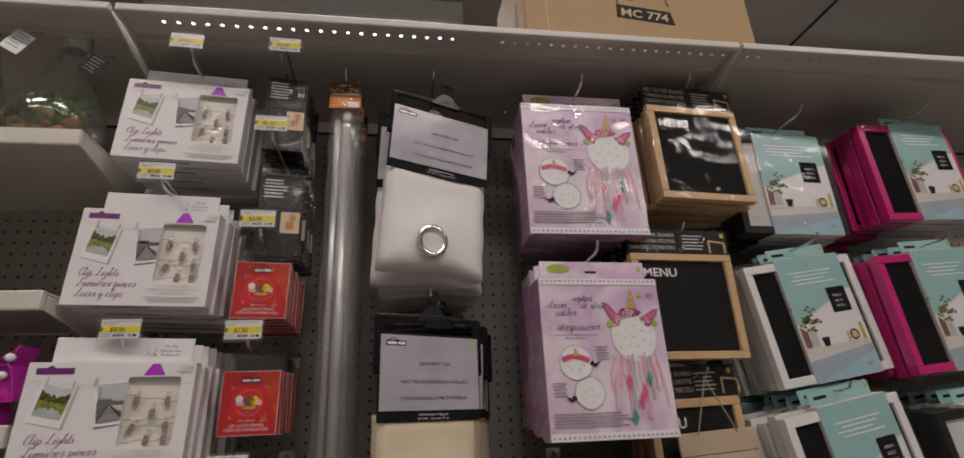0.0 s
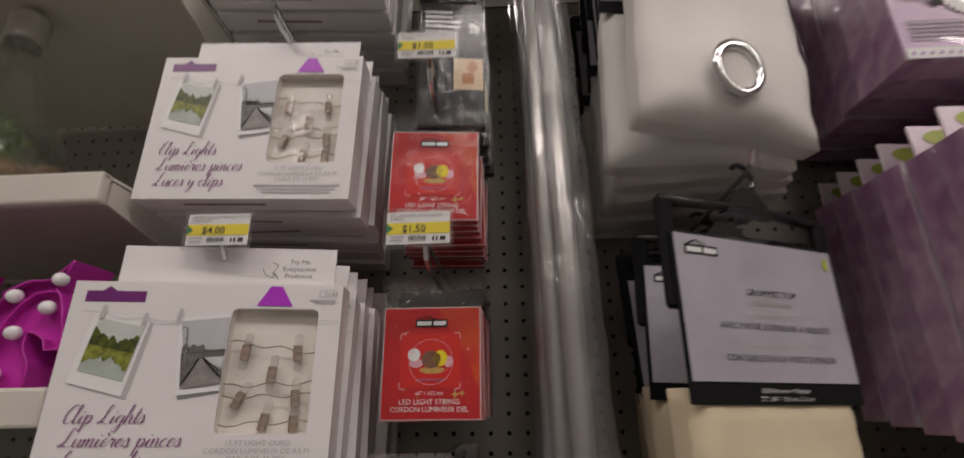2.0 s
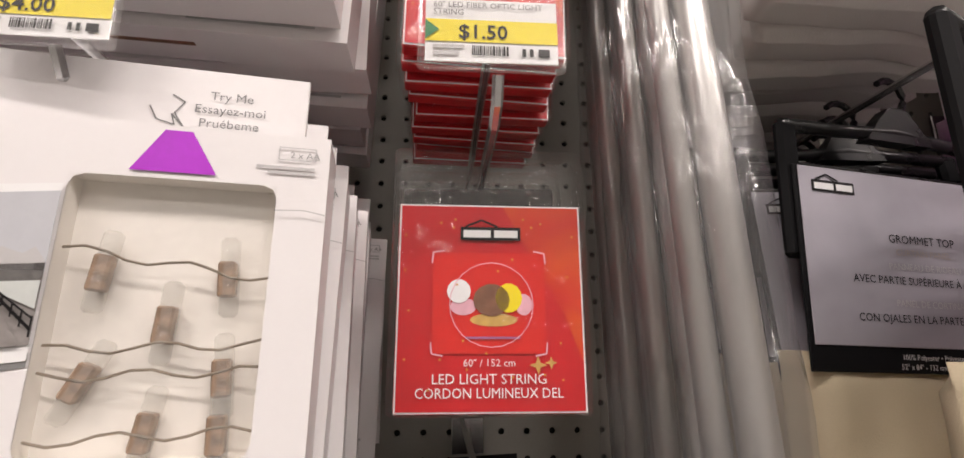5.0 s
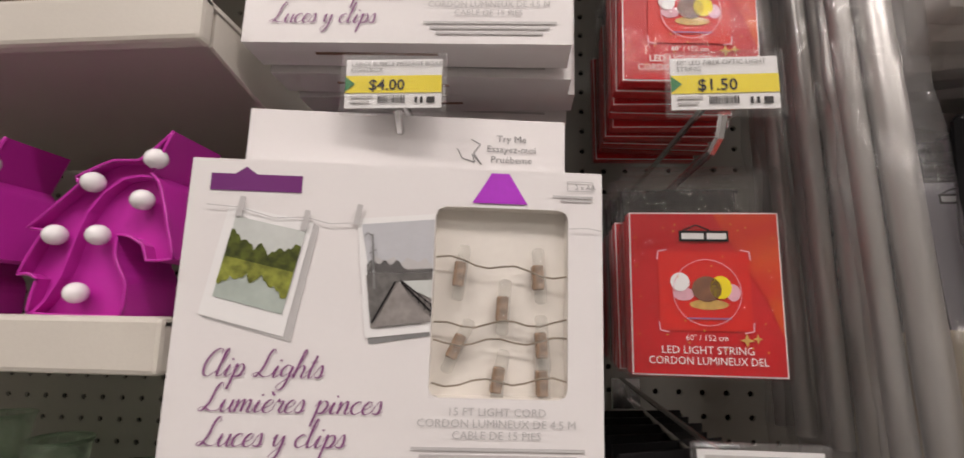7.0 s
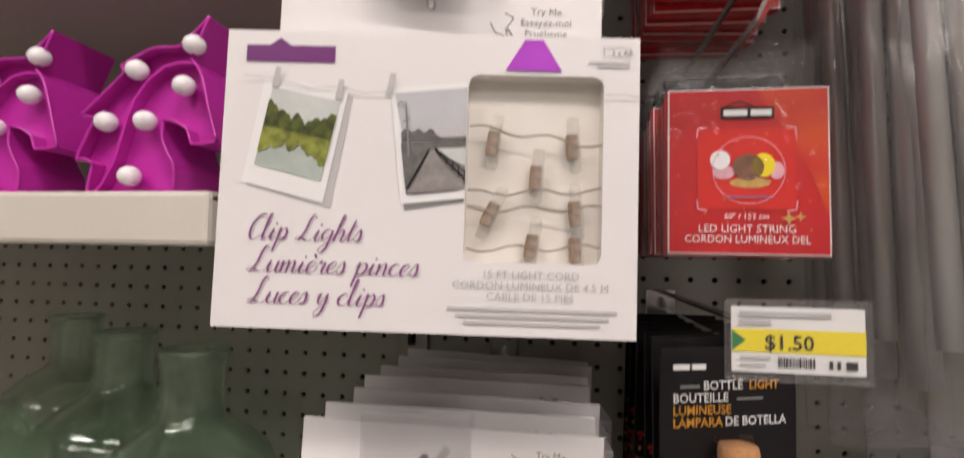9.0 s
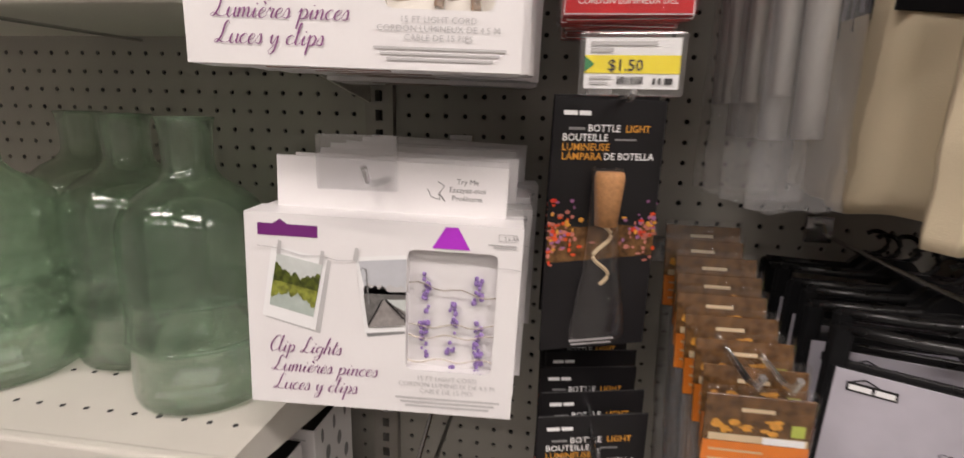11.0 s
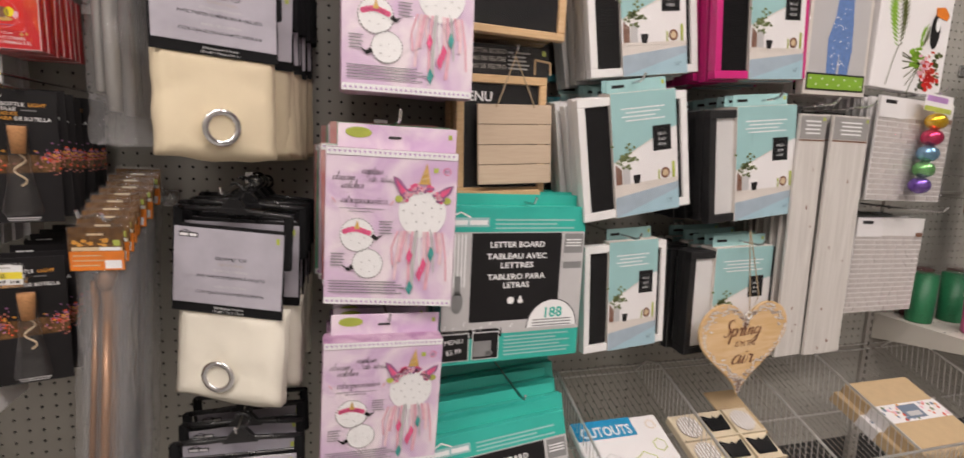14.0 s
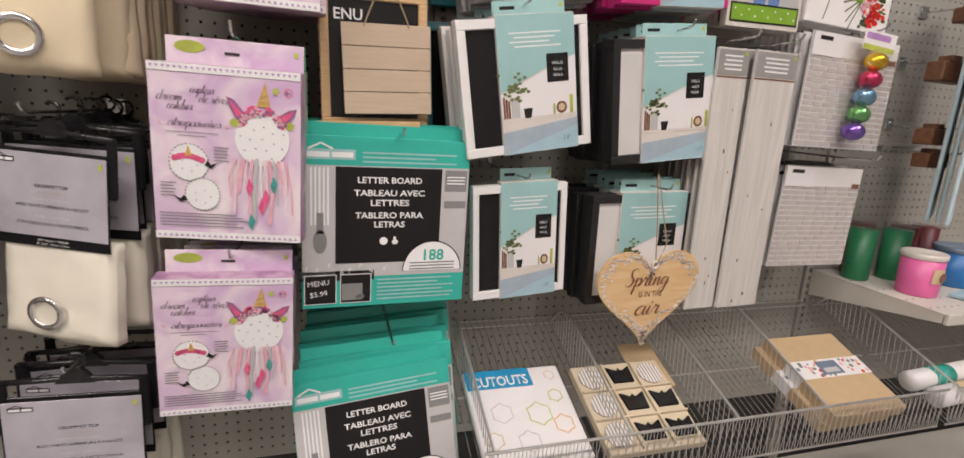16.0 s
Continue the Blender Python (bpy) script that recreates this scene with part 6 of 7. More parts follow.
    part("wrap", cuboid(-w - 0.002, w + 0.002, -0.004, d + 0.002, -h - 0.003, h + 0.010, 0.002), FILM, t, "clear shrink wrap")
    return t


white_board = framed_board(WHITE_FRAME, FELT, "white", 0.022)
white_board.matrix_basis = pose(0.812, 0.898, 1.322, 0, -8.5, 4)
stack(white_board, 5, 0.030, rng, 0.008, 0.005, 2.5)
white_low = copy_thing(white_board, pose(0.832, 0.930, 1.012, 0, -3, 4))
white_low.scale = (0.80, 1.0, 0.98)
c = copy_thing(white_board, pose(0.832, 0.940, 1.612, 0, -7.5, 2))
stack(c, 6, 0.030, rng, 0.008, 0.005, 2.5)
teal_board = framed_board(TEAL_FRAME, FELT, "deep teal", 0.022)
teal_board.matrix_basis = pose(0.775, 1.075, 1.330, 0, -3, 4)
copy_thing(teal_board, pose(0.790, 1.130, 1.615, 0, -2, 3))
black_board = framed_board(GREY_FRAME, WHITE_FRAME, "black", 0.0265, True, 0.0875)
black_board.matrix_basis = pose(1.124, 0.905, 1.312, 0, -5.5, 4)
stack(black_board, 7, 0.030, rng, 0.008, 0.004, 1.5)
c = copy_thing(black_board, pose(1.119, 0.928, 0.990, 0, -1.0, 4))
stack(c, 7, 0.030, rng, 0.010, 0.004, 1.5)
grey_board = copy_thing(black_board, pose(0.852, 0.950, 1.918, 0, 0.5, 2) @ pose(0, 0, 0))
stack(grey_board, 5, 0.030, rng, 0.010, 0.004, 1.5)
pink_board = framed_board(PINK_FRAME, FELT, "bright pink", 0.040)
pink_board.matrix_basis = pose(1.195, 0.935, 1.950, 0, -2.0, 3)
stack(pink_board, 8, 0.030, rng, 0.010, 0.004, 1.5)
c = copy_thing(pink_board, pose(1.118, 0.920, 1.622, 0, -4.5, 4))
stack(c, 8, 0.030, rng, 0.010, 0.004, 1.5)
for x, z in ((0.80, 1.468), (0.82, 1.148), (0.82, 1.758), (1.14, 1.454), (1.14, 1.130), (0.87, 2.06), (1.21, 2.09), (1.13, 1.762)):
    hook(x, z, 0.87)


# ---- hanging heart ----
heart = thing("heart_sign", pose(1.127, 0.888, 0.902, 0, 1, 6) @ Matrix.Diagonal((1.10, 1.0, 1.10, 1)), "plywood heart reading Spring is in the air, with carved border", "sign")


def heart_outline(k, n=48):
    k = k * 1.07
    pts = []
    for i in range(n):
        a = 2 * math.pi * i / n
        pts.append((k * 0.0072 * 16 * math.sin(a) ** 3 * 1.02, k * 0.0066 * (13 * math.cos(a) - 5 * math.cos(2 * a) - 2 * math.cos(3 * a) - math.cos(4 * a))))
    return pts


bm = bmesh.new()
front = [bm.verts.new((x, 0, z)) for x, z in heart_outline(1.0)]
back = [bm.verts.new((x, 0.006, z)) for x, z in heart_outline(1.0)]
bm.faces.new(front)
bm.faces.new(back[::-1])
for k in range(48):
    bm.faces.new((front[k], back[k], back[(k + 1) % 48], front[(k + 1) % 48]))
bmesh.ops.recalc_face_normals(bm, faces=bm.faces[:])
part("board", bm, HEART_WOOD, heart)
r = random.Random(31)
bits = []
edge = heart_outline(0.90, 150)
for i, (x, z) in enumerate(edge):
    for _ in range(2 if z > 0.03 or z < -0.04 else 1):
        k = r.uniform(0.84, 1.06) if z > 0.03 or z < -0.04 else r.uniform(0.98, 1.06)
        bits.append(oval(x * k, z * k, r.uniform(0.003, 0.0075), r.uniform(0.0015, 0.003), 6, r.uniform(0, 180), r.uniform(0, 180) + 360))
printed("carved_leaf", bits, PRINT_CREAM, heart, 2, 0.0, "pale carved leaf border")
tagged(printed("carved_line", sum([ribbon([(p[0] + 0.001, p[1]) for p in b[:4]], 0.0007) for b in bits[::2]], []), PRINT_BROWN, heart, 3), kind="stuff")
script("Spring", -0.064, 0.014, 0.108, 0.0165, PRINT_BROWN, heart, 4, pen=0.22)
lettering("IS IN THE", 0.004, -0.010, 0.0165, PRINT_BROWN, heart, 4, align="CENTER", width=0.058)
script("air", -0.030, -0.048, 0.060, 0.0185, PRINT_BROWN, heart, 4, pen=0.22)
part("eyelet", torus((0.006, -0.001, 0.056), 0.0075, 0.0025), PRINT_CREAM, heart, smooth=True)
part("cord", rod([(0.006, -0.002, 0.058), (0.000, 0.004, 0.14), (-0.010, 0.010, 0.235)], 0.0014, 5), ROPE, heart, "jute cord")
part("cord", rod([(0.008, -0.003, 0.058), (0.028, 0.0, 0.10), (-0.008, 0.010, 0.235)], 0.0014, 5), ROPE, heart, "jute cord")


# ---- unicorn lights ----
def unicorn_light():
    t = thing("unicorn_light", Matrix(), "magenta plastic unicorn head light with six white bulbs", "night light", "unicorn lights")
    shape = [(37, 110), (29, 101), (19, 92), (12, 92), (4, 92), (-4, 89), (-17, 82), (-14, 78), (-27, 65), (-41, 51), (-31, 50), (-38, 35), (-43, 23), (-37, 24), (-31, 21), (-33, 11), (-34, 1), (-7, 0), (20, 0), (20, 18), (16, 26), (12, 35), (12, 47), (19, 46), (27, 41), (30, 32), (37, 32), (45, 33), (40, 51), (35, 70), (32, 78), (27, 84), (32, 97)]
    raw = [(mx / 1000, mz / 1000) for mx, mz in shape]
    pts, total = [], len(raw)
    for k in range(total):
        p0, p1, p2, p3 = raw[k - 1], raw[k], raw[(k + 1) % total], raw[(k + 2) % total]
        bend = [Vector((b[0] - a[0], b[1] - a[1])).angle(Vector((c[0] - b[0], c[1] - b[1]))) > radians(38) for a, b, c in ((p0, p1, p2), (p1, p2, p3))]
        p0, p3 = (p1 if bend[0] else p0), (p2 if bend[1] else p3)
        for q in (0.0, 0.25, 0.5, 0.75):
            pts.append(tuple(0.5 * (2 * p1[i] + (p2[i] - p0[i]) * q + (2 * p0[i] - 5 * p1[i] + 4 * p2[i] - p3[i]) * q * q + (3 * p1[i] - p0[i] - 3 * p2[i] + p3[i]) * q ** 3) for i in (0, 1)))
    n = len(pts)
    bm = bmesh.new()
    rim = [bm.verts.new((x, 0.0, z)) for x, z in pts]
    back = [bm.verts.new((x, 0.044, z)) for x, z in pts]
    for k in range(n):
        bm.faces.new((rim[k], back[k], back[(k + 1) % n], rim[(k + 1) % n]))
    bm.faces.new(back[::-1])
    face = [bm.verts.new((x, 0.0085, z)) for x, z in pts]
    bm.faces.new(face)
    bmesh.ops.recalc_face_normals(bm, faces=bm.faces[:])
    part("body", bm, UNICORN, t)
    loop = [(x, 0.0004, z) for x, z in pts]
    part("rim", rod(loop + loop[:1], 0.0010, 6), UNICORN, t, smooth=True)
    mane = [(29, 82), (20, 83), (10, 81), (0, 73), (-8, 61), (-12, 50), (-15, 37), (-19, 22), (-26, 8), (-32, 1)]
    bm = bmesh.new()
    sections = []
    for k, (mx, mz) in enumerate(mane):
        (ax, az), (bx, bz) = mane[max(k - 1, 0)], mane[min(k + 1, len(mane) - 1)]
        l = math.hypot(bx - ax, bz - az)
        nx, nz = -(bz - az) / l * 0.8, (bx - ax) / l * 0.8
        sections.append([bm.verts.new(((mx + u * nx) / 1000, y, (mz + u * nz) / 1000)) for u, y in ((1, 0.0086), (1, 0.0012), (-1, 0.0012), (-1, 0.0086))])
    for a, b in zip(sections, sections[1:]):
        for k in range(3):
            bm.faces.new((a[k], a[k + 1], b[k + 1], b[k]))
    bmesh.ops.recalc_face_normals(bm, faces=bm.faces[:])
    part("mane_ridge", bm, UNICORN, t)
    for mx, mz in ((28, 93), (-7, 79), (23, 68), (-25, 47), (0, 47), (-8, 13)):
        part("bulb", ball((mx / 1000, 0.001, mz / 1000), 0.0062), BULB, t, "round white bulb", True)
    return t


unicorn = unicorn_light()
unicorn.matrix_basis = pose(-0.5955, 0.846, 1.4695, 0, 0, 0)
unicorn.scale = (1.10, 1.1, 1.0)
for x, y in ((-0.712, 0.850), (-0.830, 0.850), (-0.948, 0.852)):
    copy_thing(unicorn, pose(x, y, 1.4695, 0, 0, rng.uniform(-3, 3)))


# ---- green glass bottles ----
def glass_bottle():
    t = thing("glass_bottle", Matrix(), "green-tinted clear glass bottle with two raised rings, empty", "bottle", "green glass bottles")
    out = [(0.0001, 0.0), (0.054, 0.0), (0.060, 0.004), (0.062, 0.012), (0.062, 0.062), (0.0632, 0.064), (0.062, 0.066), (0.062, 0.104), (0.0632, 0.106), (0.062, 0.108), (0.062, 0.160), (0.060, 0.175), (0.054, 0.190), (0.042, 0.202), (0.028, 0.211), (0.0215, 0.220), (0.0205, 0.230), (0.021, 0.255), (0.023, 0.268)]
    inner = [(r - 0.0028, z) for r, z in out[::-1] if r > 0.02 and z > 0.008] + [(0.056, 0.009), (0.0001, 0.012)]
    part("body", lathe(out + [(0.0218, 0.2692)] + inner, 40), BOTTLE_GLASS, t, smooth=True)
    for z in (0.064, 0.106):
        ring = part("raised_ring", torus((0, 0, 0), 0.0622, 0.0024, seg=40, ring=8), BOTTLE_GLASS, t, smooth=True)
        ring.matrix_basis = pose(0, 0, z, 90, 0, 0)
    part("base_label", cuboid(-0.019, 0.019, -0.013, 0.013, 0.0125, 0.0130), WHITE_PRINT, t, "small white sticker on the base").matrix_basis = pose(-0.006, -0.012, 0, 0, 0, 20)
    rim = part("rim", torus((0, 0, 0), 0.0222, 0.0018, seg=28, ring=6), BOTTLE_GLASS, t, smooth=True)
    rim.matrix_basis = pose(0, 0, 0.268, 90, 0, 0)
    return t


bottle = glass_bottle()
bottle.matrix_basis = pose(-0.622, 0.935, 1.0945) @ Matrix.Diagonal((1.06, 1.06, 1.0, 1))
for x, y in ((-0.745, 1.000), (-0.858, 0.930), (-0.895, 1.092), (-0.985, 0.987)):
    copy_thing(bottle, pose(x, y, 1.0945, 0, 0, rng.uniform(0, 360)) @ Matrix.Diagonal((1.06, 1.06, 1.0, 1)))


# ---- terrarium bulbs ----
def terrarium(seed):
    t = thing("terrarium_bulb", Matrix(), "clear glass light-bulb terrarium with moss, pebbles and silver cap", "terrarium", "terrarium bulbs")
    out = [(0.0001, 0.0), (0.045, 0.0), (0.062, 0.008), (0.073, 0.030), (0.075, 0.056), (0.068, 0.086), (0.053, 0.114), (0.038, 0.144), (0.0265, 0.176), (0.0205, 0.200), (0.0185, 0.222)]
    inner = [(max(r - 0.0024, 0.0001), z + (0.003 if z < 0.01 else 0.0)) for r, z in out[::-1]]
    part("glass", lathe(out + inner, 36), FILM_GLASS, t, "clear glass", True)
    cap = [(0.0190, 0.214)] + [(0.0215 if k % 2 else 0.0185, 0.217 + 0.0042 * k) for k in range(9)] + [(0.016, 0.256), (0.008, 0.261), (0.0001, 0.261)]
    part("screw_cap", lathe(cap, 24), CAP, t, "ribbed silver screw cap", True)
    r = random.Random(seed)
    for k in range(44):
        a, d = r.uniform(0, 6.28), r.uniform(0.0, 0.060)
        b = ball((0, 0, 0), r.uniform(0.009, 0.014), scale=(1, 1, 0.7), u=8, v=6)
        part("pebble", b, PEBBLE, t, smooth=True).matrix_basis = pose(d * math.cos(a), d * math.sin(a), 0.012 + r.uniform(0, 0.040))
    bm = bmesh.new()
    for k in range(150):
        a, d, h = r.uniform(0, 6.28), r.uniform(0, 0.044), r.uniform(0.050, 0.100)
        p = Vector((d * math.cos(a), d * math.sin(a), h * (1.05 - d * 3)))
        e = Vector((r.uniform(-1, 1), r.uniform(-1, 1), r.uniform(0.2, 1))).normalized() * r.uniform(0.010, 0.022)
        s = e.cross(Vector((r.uniform(-1, 1), 1, 0.3))).normalized() * 0.004
        vs = [bm.verts.new(q) for q in (p, p + e * 0.5 + s, p + e, p + e * 0.5 - s)]
        bm.faces.new(vs)
    tagged(part("moss", bm, MOSS, t, "green moss leaves"), kind="stuff")
    return t


FILM_GLASS = glass_mat("thin_clear_glass", film_mat("glass", (0.95, 0.96, 0.95), 0.06, 0.10, 12, 0.05, 0.02, (0.7, 0.74, 0.7), 0.6), (0.97, 0.98, 0.97), 0.4)
bulb = terrarium(2)
bulb.matrix_basis = pose(-0.626, 0.902, 1.9255, 0, 0, 10)
copy_thing(bulb, pose(-0.778, 0.904, 1.9255, 0, 0, 140))
copy_thing(bulb, pose(-0.700, 1.060, 1.9255, 0, 0, 60))
copy_thing(bulb, pose(-0.742, 0.902, 1.6555, 0, 0, 200))
copy_thing(bulb, pose(-0.915, 0.935, 1.6555, 0, 0, 80))
for x, y, z in ((-0.566, 0.862, 2.082), (-0.690, 0.850, 2.118)):
    tag = thing("hang_tag", pose(x, y, z, 0, 25, 20), ("small black hang tag with grey print on a terrarium" if x > -0.6 else "small white hang tag with grey print on a terrarium"), "tag", "hang tags")
    part("card", cuboid(-0.015, 0.015, 0, 0.0006, -0.023, 0.023), BLACK_PRINT if x > -0.6 else WHITE_PRINT, tag)
    printed("print_lines", [rect(-0.011, 0.016 - k * 0.007, 0.009 - 0.003 * (k % 2), 0.0175 - k * 0.007) for k in range(5)], MID_GREY, tag)
    part("string", rod([(0, 0, 0.027), (0.006, 0.02, 0.05)], 0.0006, 4), BLACK_PLASTIC, tag)


# ---- boxed bottles on the lower shelf ----
def window_box():
    t = thing("window_box", Matrix(), "white gift carton with black lid and dark amber window", "box", "window cartons")
    w, h, d = 0.051, 0.212, 0.098
    part("carton", cuboid(-w, w, 0, d, 0, h, 0.001), WHITE_CARD, t)
    part("lid", cuboid(-w + 0.001, w - 0.001, 0.001, d - 0.001, h + 0.0004, h + 0.0018), BLACK_PRINT, t, "black lid")
    part("lid_label", cuboid(-0.030, 0.030, 0.045, 0.060, h + 0.0019, h + 0.0024), MID_GREY, t)
    logo(t, -0.028, h - 0.026, 0.040, 0.009, WHITE_PRINT, BLACK_PRINT, 1)
    printed("corner_print", [rect(0.024, h - 0.014, 0.040, h - 0.012)], PALE_GREY, t, 1)
    printed("window", [rect(-0.034, 0.02, 0.030, h - 0.044)], WOODY, t, 1, label="dark amber window")
    printed("window_bottle", [oval(0.012, 0.08, 0.012, 0.06, 18)], PRINT_BROWN, t, 2)
    part("window_film", mesh_of("window_film", [(-0.034, -0.0013, 0.02), (0.030, -0.0013, 0.02), (0.030, -0.0013, h - 0.034), (-0.034, -0.0013, h - 0.034)], [(0, 1, 2, 3)], FILM), FILM, t)
    verts, faces = [], []
    for i in range(3):
        for k in range(7):
            cy, cz, b = 0.018 + i * 0.030 + 0.012 * (k % 2), 0.015 + k * 0.030, len(verts)
            if cy < d - 0.008:
                verts += [(w + 0.0005, cy + 0.006 * math.cos(a) * (1 if k % 3 else 0.6), cz + 0.010 * math.sin(a)) for a in [2 * math.pi * j / 9 for j in range(9)]]
                faces.append(range(b, b + 9))
    tagged(part("side_motif", mesh_of("side_motif", verts, faces, MID_GREY), MID_GREY, t), kind="stuff")
    return t


carton_box = window_box()
carton_box.matrix_basis = pose(-0.600, 0.872, 0.8005, 0, 0, -2)
for x in (-0.714, -0.826, -0.938):
    copy_thing(carton_box, pose(x + rng.uniform(-0.002, 0.002), 0.874, 0.8005, 0, 0, rng.uniform(-2, 1)))
for x in (-0.592, -0.704, -0.816, -0.928):
    copy_thing(carton_box, pose(x, 0.990, 0.8005, 0, 0, rng.uniform(-2, 2)))


# ---- planks and brick panels ----
HEADER_GREY = mat("grey_header_print", (0.30, 0.29, 0.28), 0.4, var=0.1)


def plank_pack(w, seed, word="whitewashed"):
    t = thing("wall_plank_pack", Matrix(), word + " grey wood plank pack with a grey header label", "wood plank", "wall plank packs")
    h = 0.292
    part("plank", cuboid(-w, w, 0, 0.008, -h, h, 0.0012), GREY_WOOD, t)
    r = random.Random(seed)
    printed("knot", [oval(r.uniform(-w, w) * 0.7, r.uniform(-h, h * 0.7), r.uniform(0.0012, 0.003), r.uniform(0.002, 0.006), 10) for _ in range(7)], PRINT_BROWN, t, 1)
    printed("header", [rect(-w + 0.002, h - 0.056, w - 0.002, h - 0.004)], HEADER_GREY, t, 1, label="grey header label")
    printed("header_rule", [rect(-w + 0.002, h - 0.061, w - 0.002, h - 0.0575)], PRINT_BROWN, t, 1)
    printed("header_text", [rect(-w * 0.6 + 0.004 * (k % 2), h - 0.018 - k * 0.009, w * 0.55, h - 0.0145 - k * 0.009) for k in range(4)], WHITE_PRINT, t, 2)
    printed("header_seal", [rect(w - 0.014, h - 0.014, w - 0.006, h - 0.007)], LIME, t, 2)
    part("film", cuboid(-w - 0.002, w + 0.002, -0.003, 0.010, -h - 0.002, h + 0.012, 0.001), FILM, t, "clear film bag")
    return t


wide_plank = plank_pack(0.060, 3)
wide_plank.matrix_basis = pose(1.385, 0.902, 1.139, 0, 0.0, 3)
stack(wide_plank, 9, 0.022, rng, 0.006, 0.005, 0.8)
slim_plank = plank_pack(0.042, 5)
slim_plank.matrix_basis = pose(1.278, 0.906, 1.138, 0, -0.8, 3)
stack(slim_plank, 9, 0.022, rng, 0.004, 0.004, 0.5)
hook(1.302, 1.452, 0.87)
hook(1.412, 1.452, 0.87)
BRICK_MESH = {}


def brick_panel(w, h, full=True):
    t = thing("brick_panel_pack", Matrix(), "grey and white brick-pattern foam wall panel with white header", "wall panel", "brick panel packs")
    part("panel", cuboid(-w, w, 0, 0.006, -h, h, 0.001), MORTAR, t)
    rows = 16
    rh = (2 * h - 0.05) / rows
    if full:
        r = random.Random(8)
        for k in range(rows):
            z = -h + 0.004 + k * rh
            x = -w + 0.003 - (0.02 if k % 2 else 0.0)
            while x < w - 0.006:
                l = r.choice((0.036, 0.044, 0.052))
                a, b = max(x, -w + 0.003), min(x + l - 0.003, w - 0.003)
                if b - a > 0.006:
                    key = round(b - a, 3)
                    if key not in BRICK_MESH:
                        bm = cuboid(-key / 2, key / 2, -0.0012, 0.0002, 0, rh - 0.003)
                        me = bpy.data.meshes.new("brick")
                        bm.to_mesh(me)
                        bm.free()
                        me.materials.append(BRICK_PRINT)
                        BRICK_MESH[key] = me
                    ob = part("brick", BRICK_MESH[key], BRICK_PRINT, t)
                    ob.matrix_basis = pose((a + b) / 2, 0, z)
                x += l
    part("header", cuboid(-w, -w + 0.10, -0.003, -0.0016, h - 0.052, h - 0.001), WHITE_CARD, t, "white header label")
    printed("header_mark", [rect(-w + 0.018, h - 0.018, -w + 0.060, h - 0.009)], BLACK_PRINT, t, 1, -0.003)
    printed("corner_mark", [rect(w - 0.034, h - 0.052, w - 0.006, h - 0.040)], PRINT_BROWN, t, 1, -0.0016)
    part("film", cuboid(-w - 0.002, w + 0.002, -0.005, 0.009, -h - 0.002, h + 0.014, 0.001), FILM, t, "clear film bag")
    return t


panel_a = brick_panel(0.152, 0.130)
panel_a.matrix_basis = pose(1.655, 0.948, 1.358, 0, 1.2, 5)
panel_b = brick_panel(0.140, 0.132)
panel_b.matrix_basis = pose(1.680, 0.988, 1.046, 0, 1.8, 4)
plain = brick_panel(0.148, 0.130, False)
plain.matrix_basis = pose(1.648, 0.970, 1.358, 0, 1.0, 5)
for k in range(1, 8):
    copy_thing(plain, pose(1.648 + rng.uniform(-0.006, 0.006), 0.970 + 0.020 * k, 1.358 + rng.uniform(-0.004, 0.004), 0, rng.uniform(0, 2), rng.uniform(3, 6)))
for k in range(5):
    copy_thing(plain, pose(1.668 + rng.uniform(-0.006, 0.006), 1.010 + 0.022 * k, 1.046 + rng.uniform(-0.004, 0.004), 0, rng.uniform(0, 2), rng.uniform(3, 6)))
hook(1.68, 1.503, 0.90)
hook(1.715, 1.205, 0.88)

balls = thing("foil_ball_strip", pose(1.687, 0.925, 1.372, 0, 4, 4), "hanging strip of five shiny coloured foil balls", "craft pack")
part("header_card", cuboid(-0.056, 0.056, 0.0, 0.001, 0.085, 0.130, 0.0004), WHITE_CARD, balls, "white and yellow header card")
printed("header_band", [rect(-0.054, 0.086, 0.054, 0.098)], LIME, balls, 1)
printed("header_print", [rect(-0.050, 0.110, 0.034, 0.124)], LILAC, balls, 1)
for k, rgb in enumerate(((0.80, 0.50, 0.02), (0.62, 0.03, 0.12), (0.22, 0.42, 0.62), (0.22, 0.55, 0.20), (0.22, 0.12, 0.50))):
    m = mat("foil_ball", rgb, 0.16, metal=0.75, var=0.2, scale=60)
    part("foil_ball", ball((-0.004 - 0.004 * k, -0.004, 0.062 - k * 0.041), 0.0235, scale=(1.2, 1, 0.92), u=18, v=12), m, balls, smooth=True)
part("blister", cuboid(-0.042, 0.036, -0.032, 0.002, -0.130, 0.088, 0.010, seg=3), WRAP, balls, "clear blister")


# ---- picture packs ----
OLIVE_PRINT = mat("olive_print", (0.08, 0.10, 0.05), 0.45, var=0.3, scale=120)

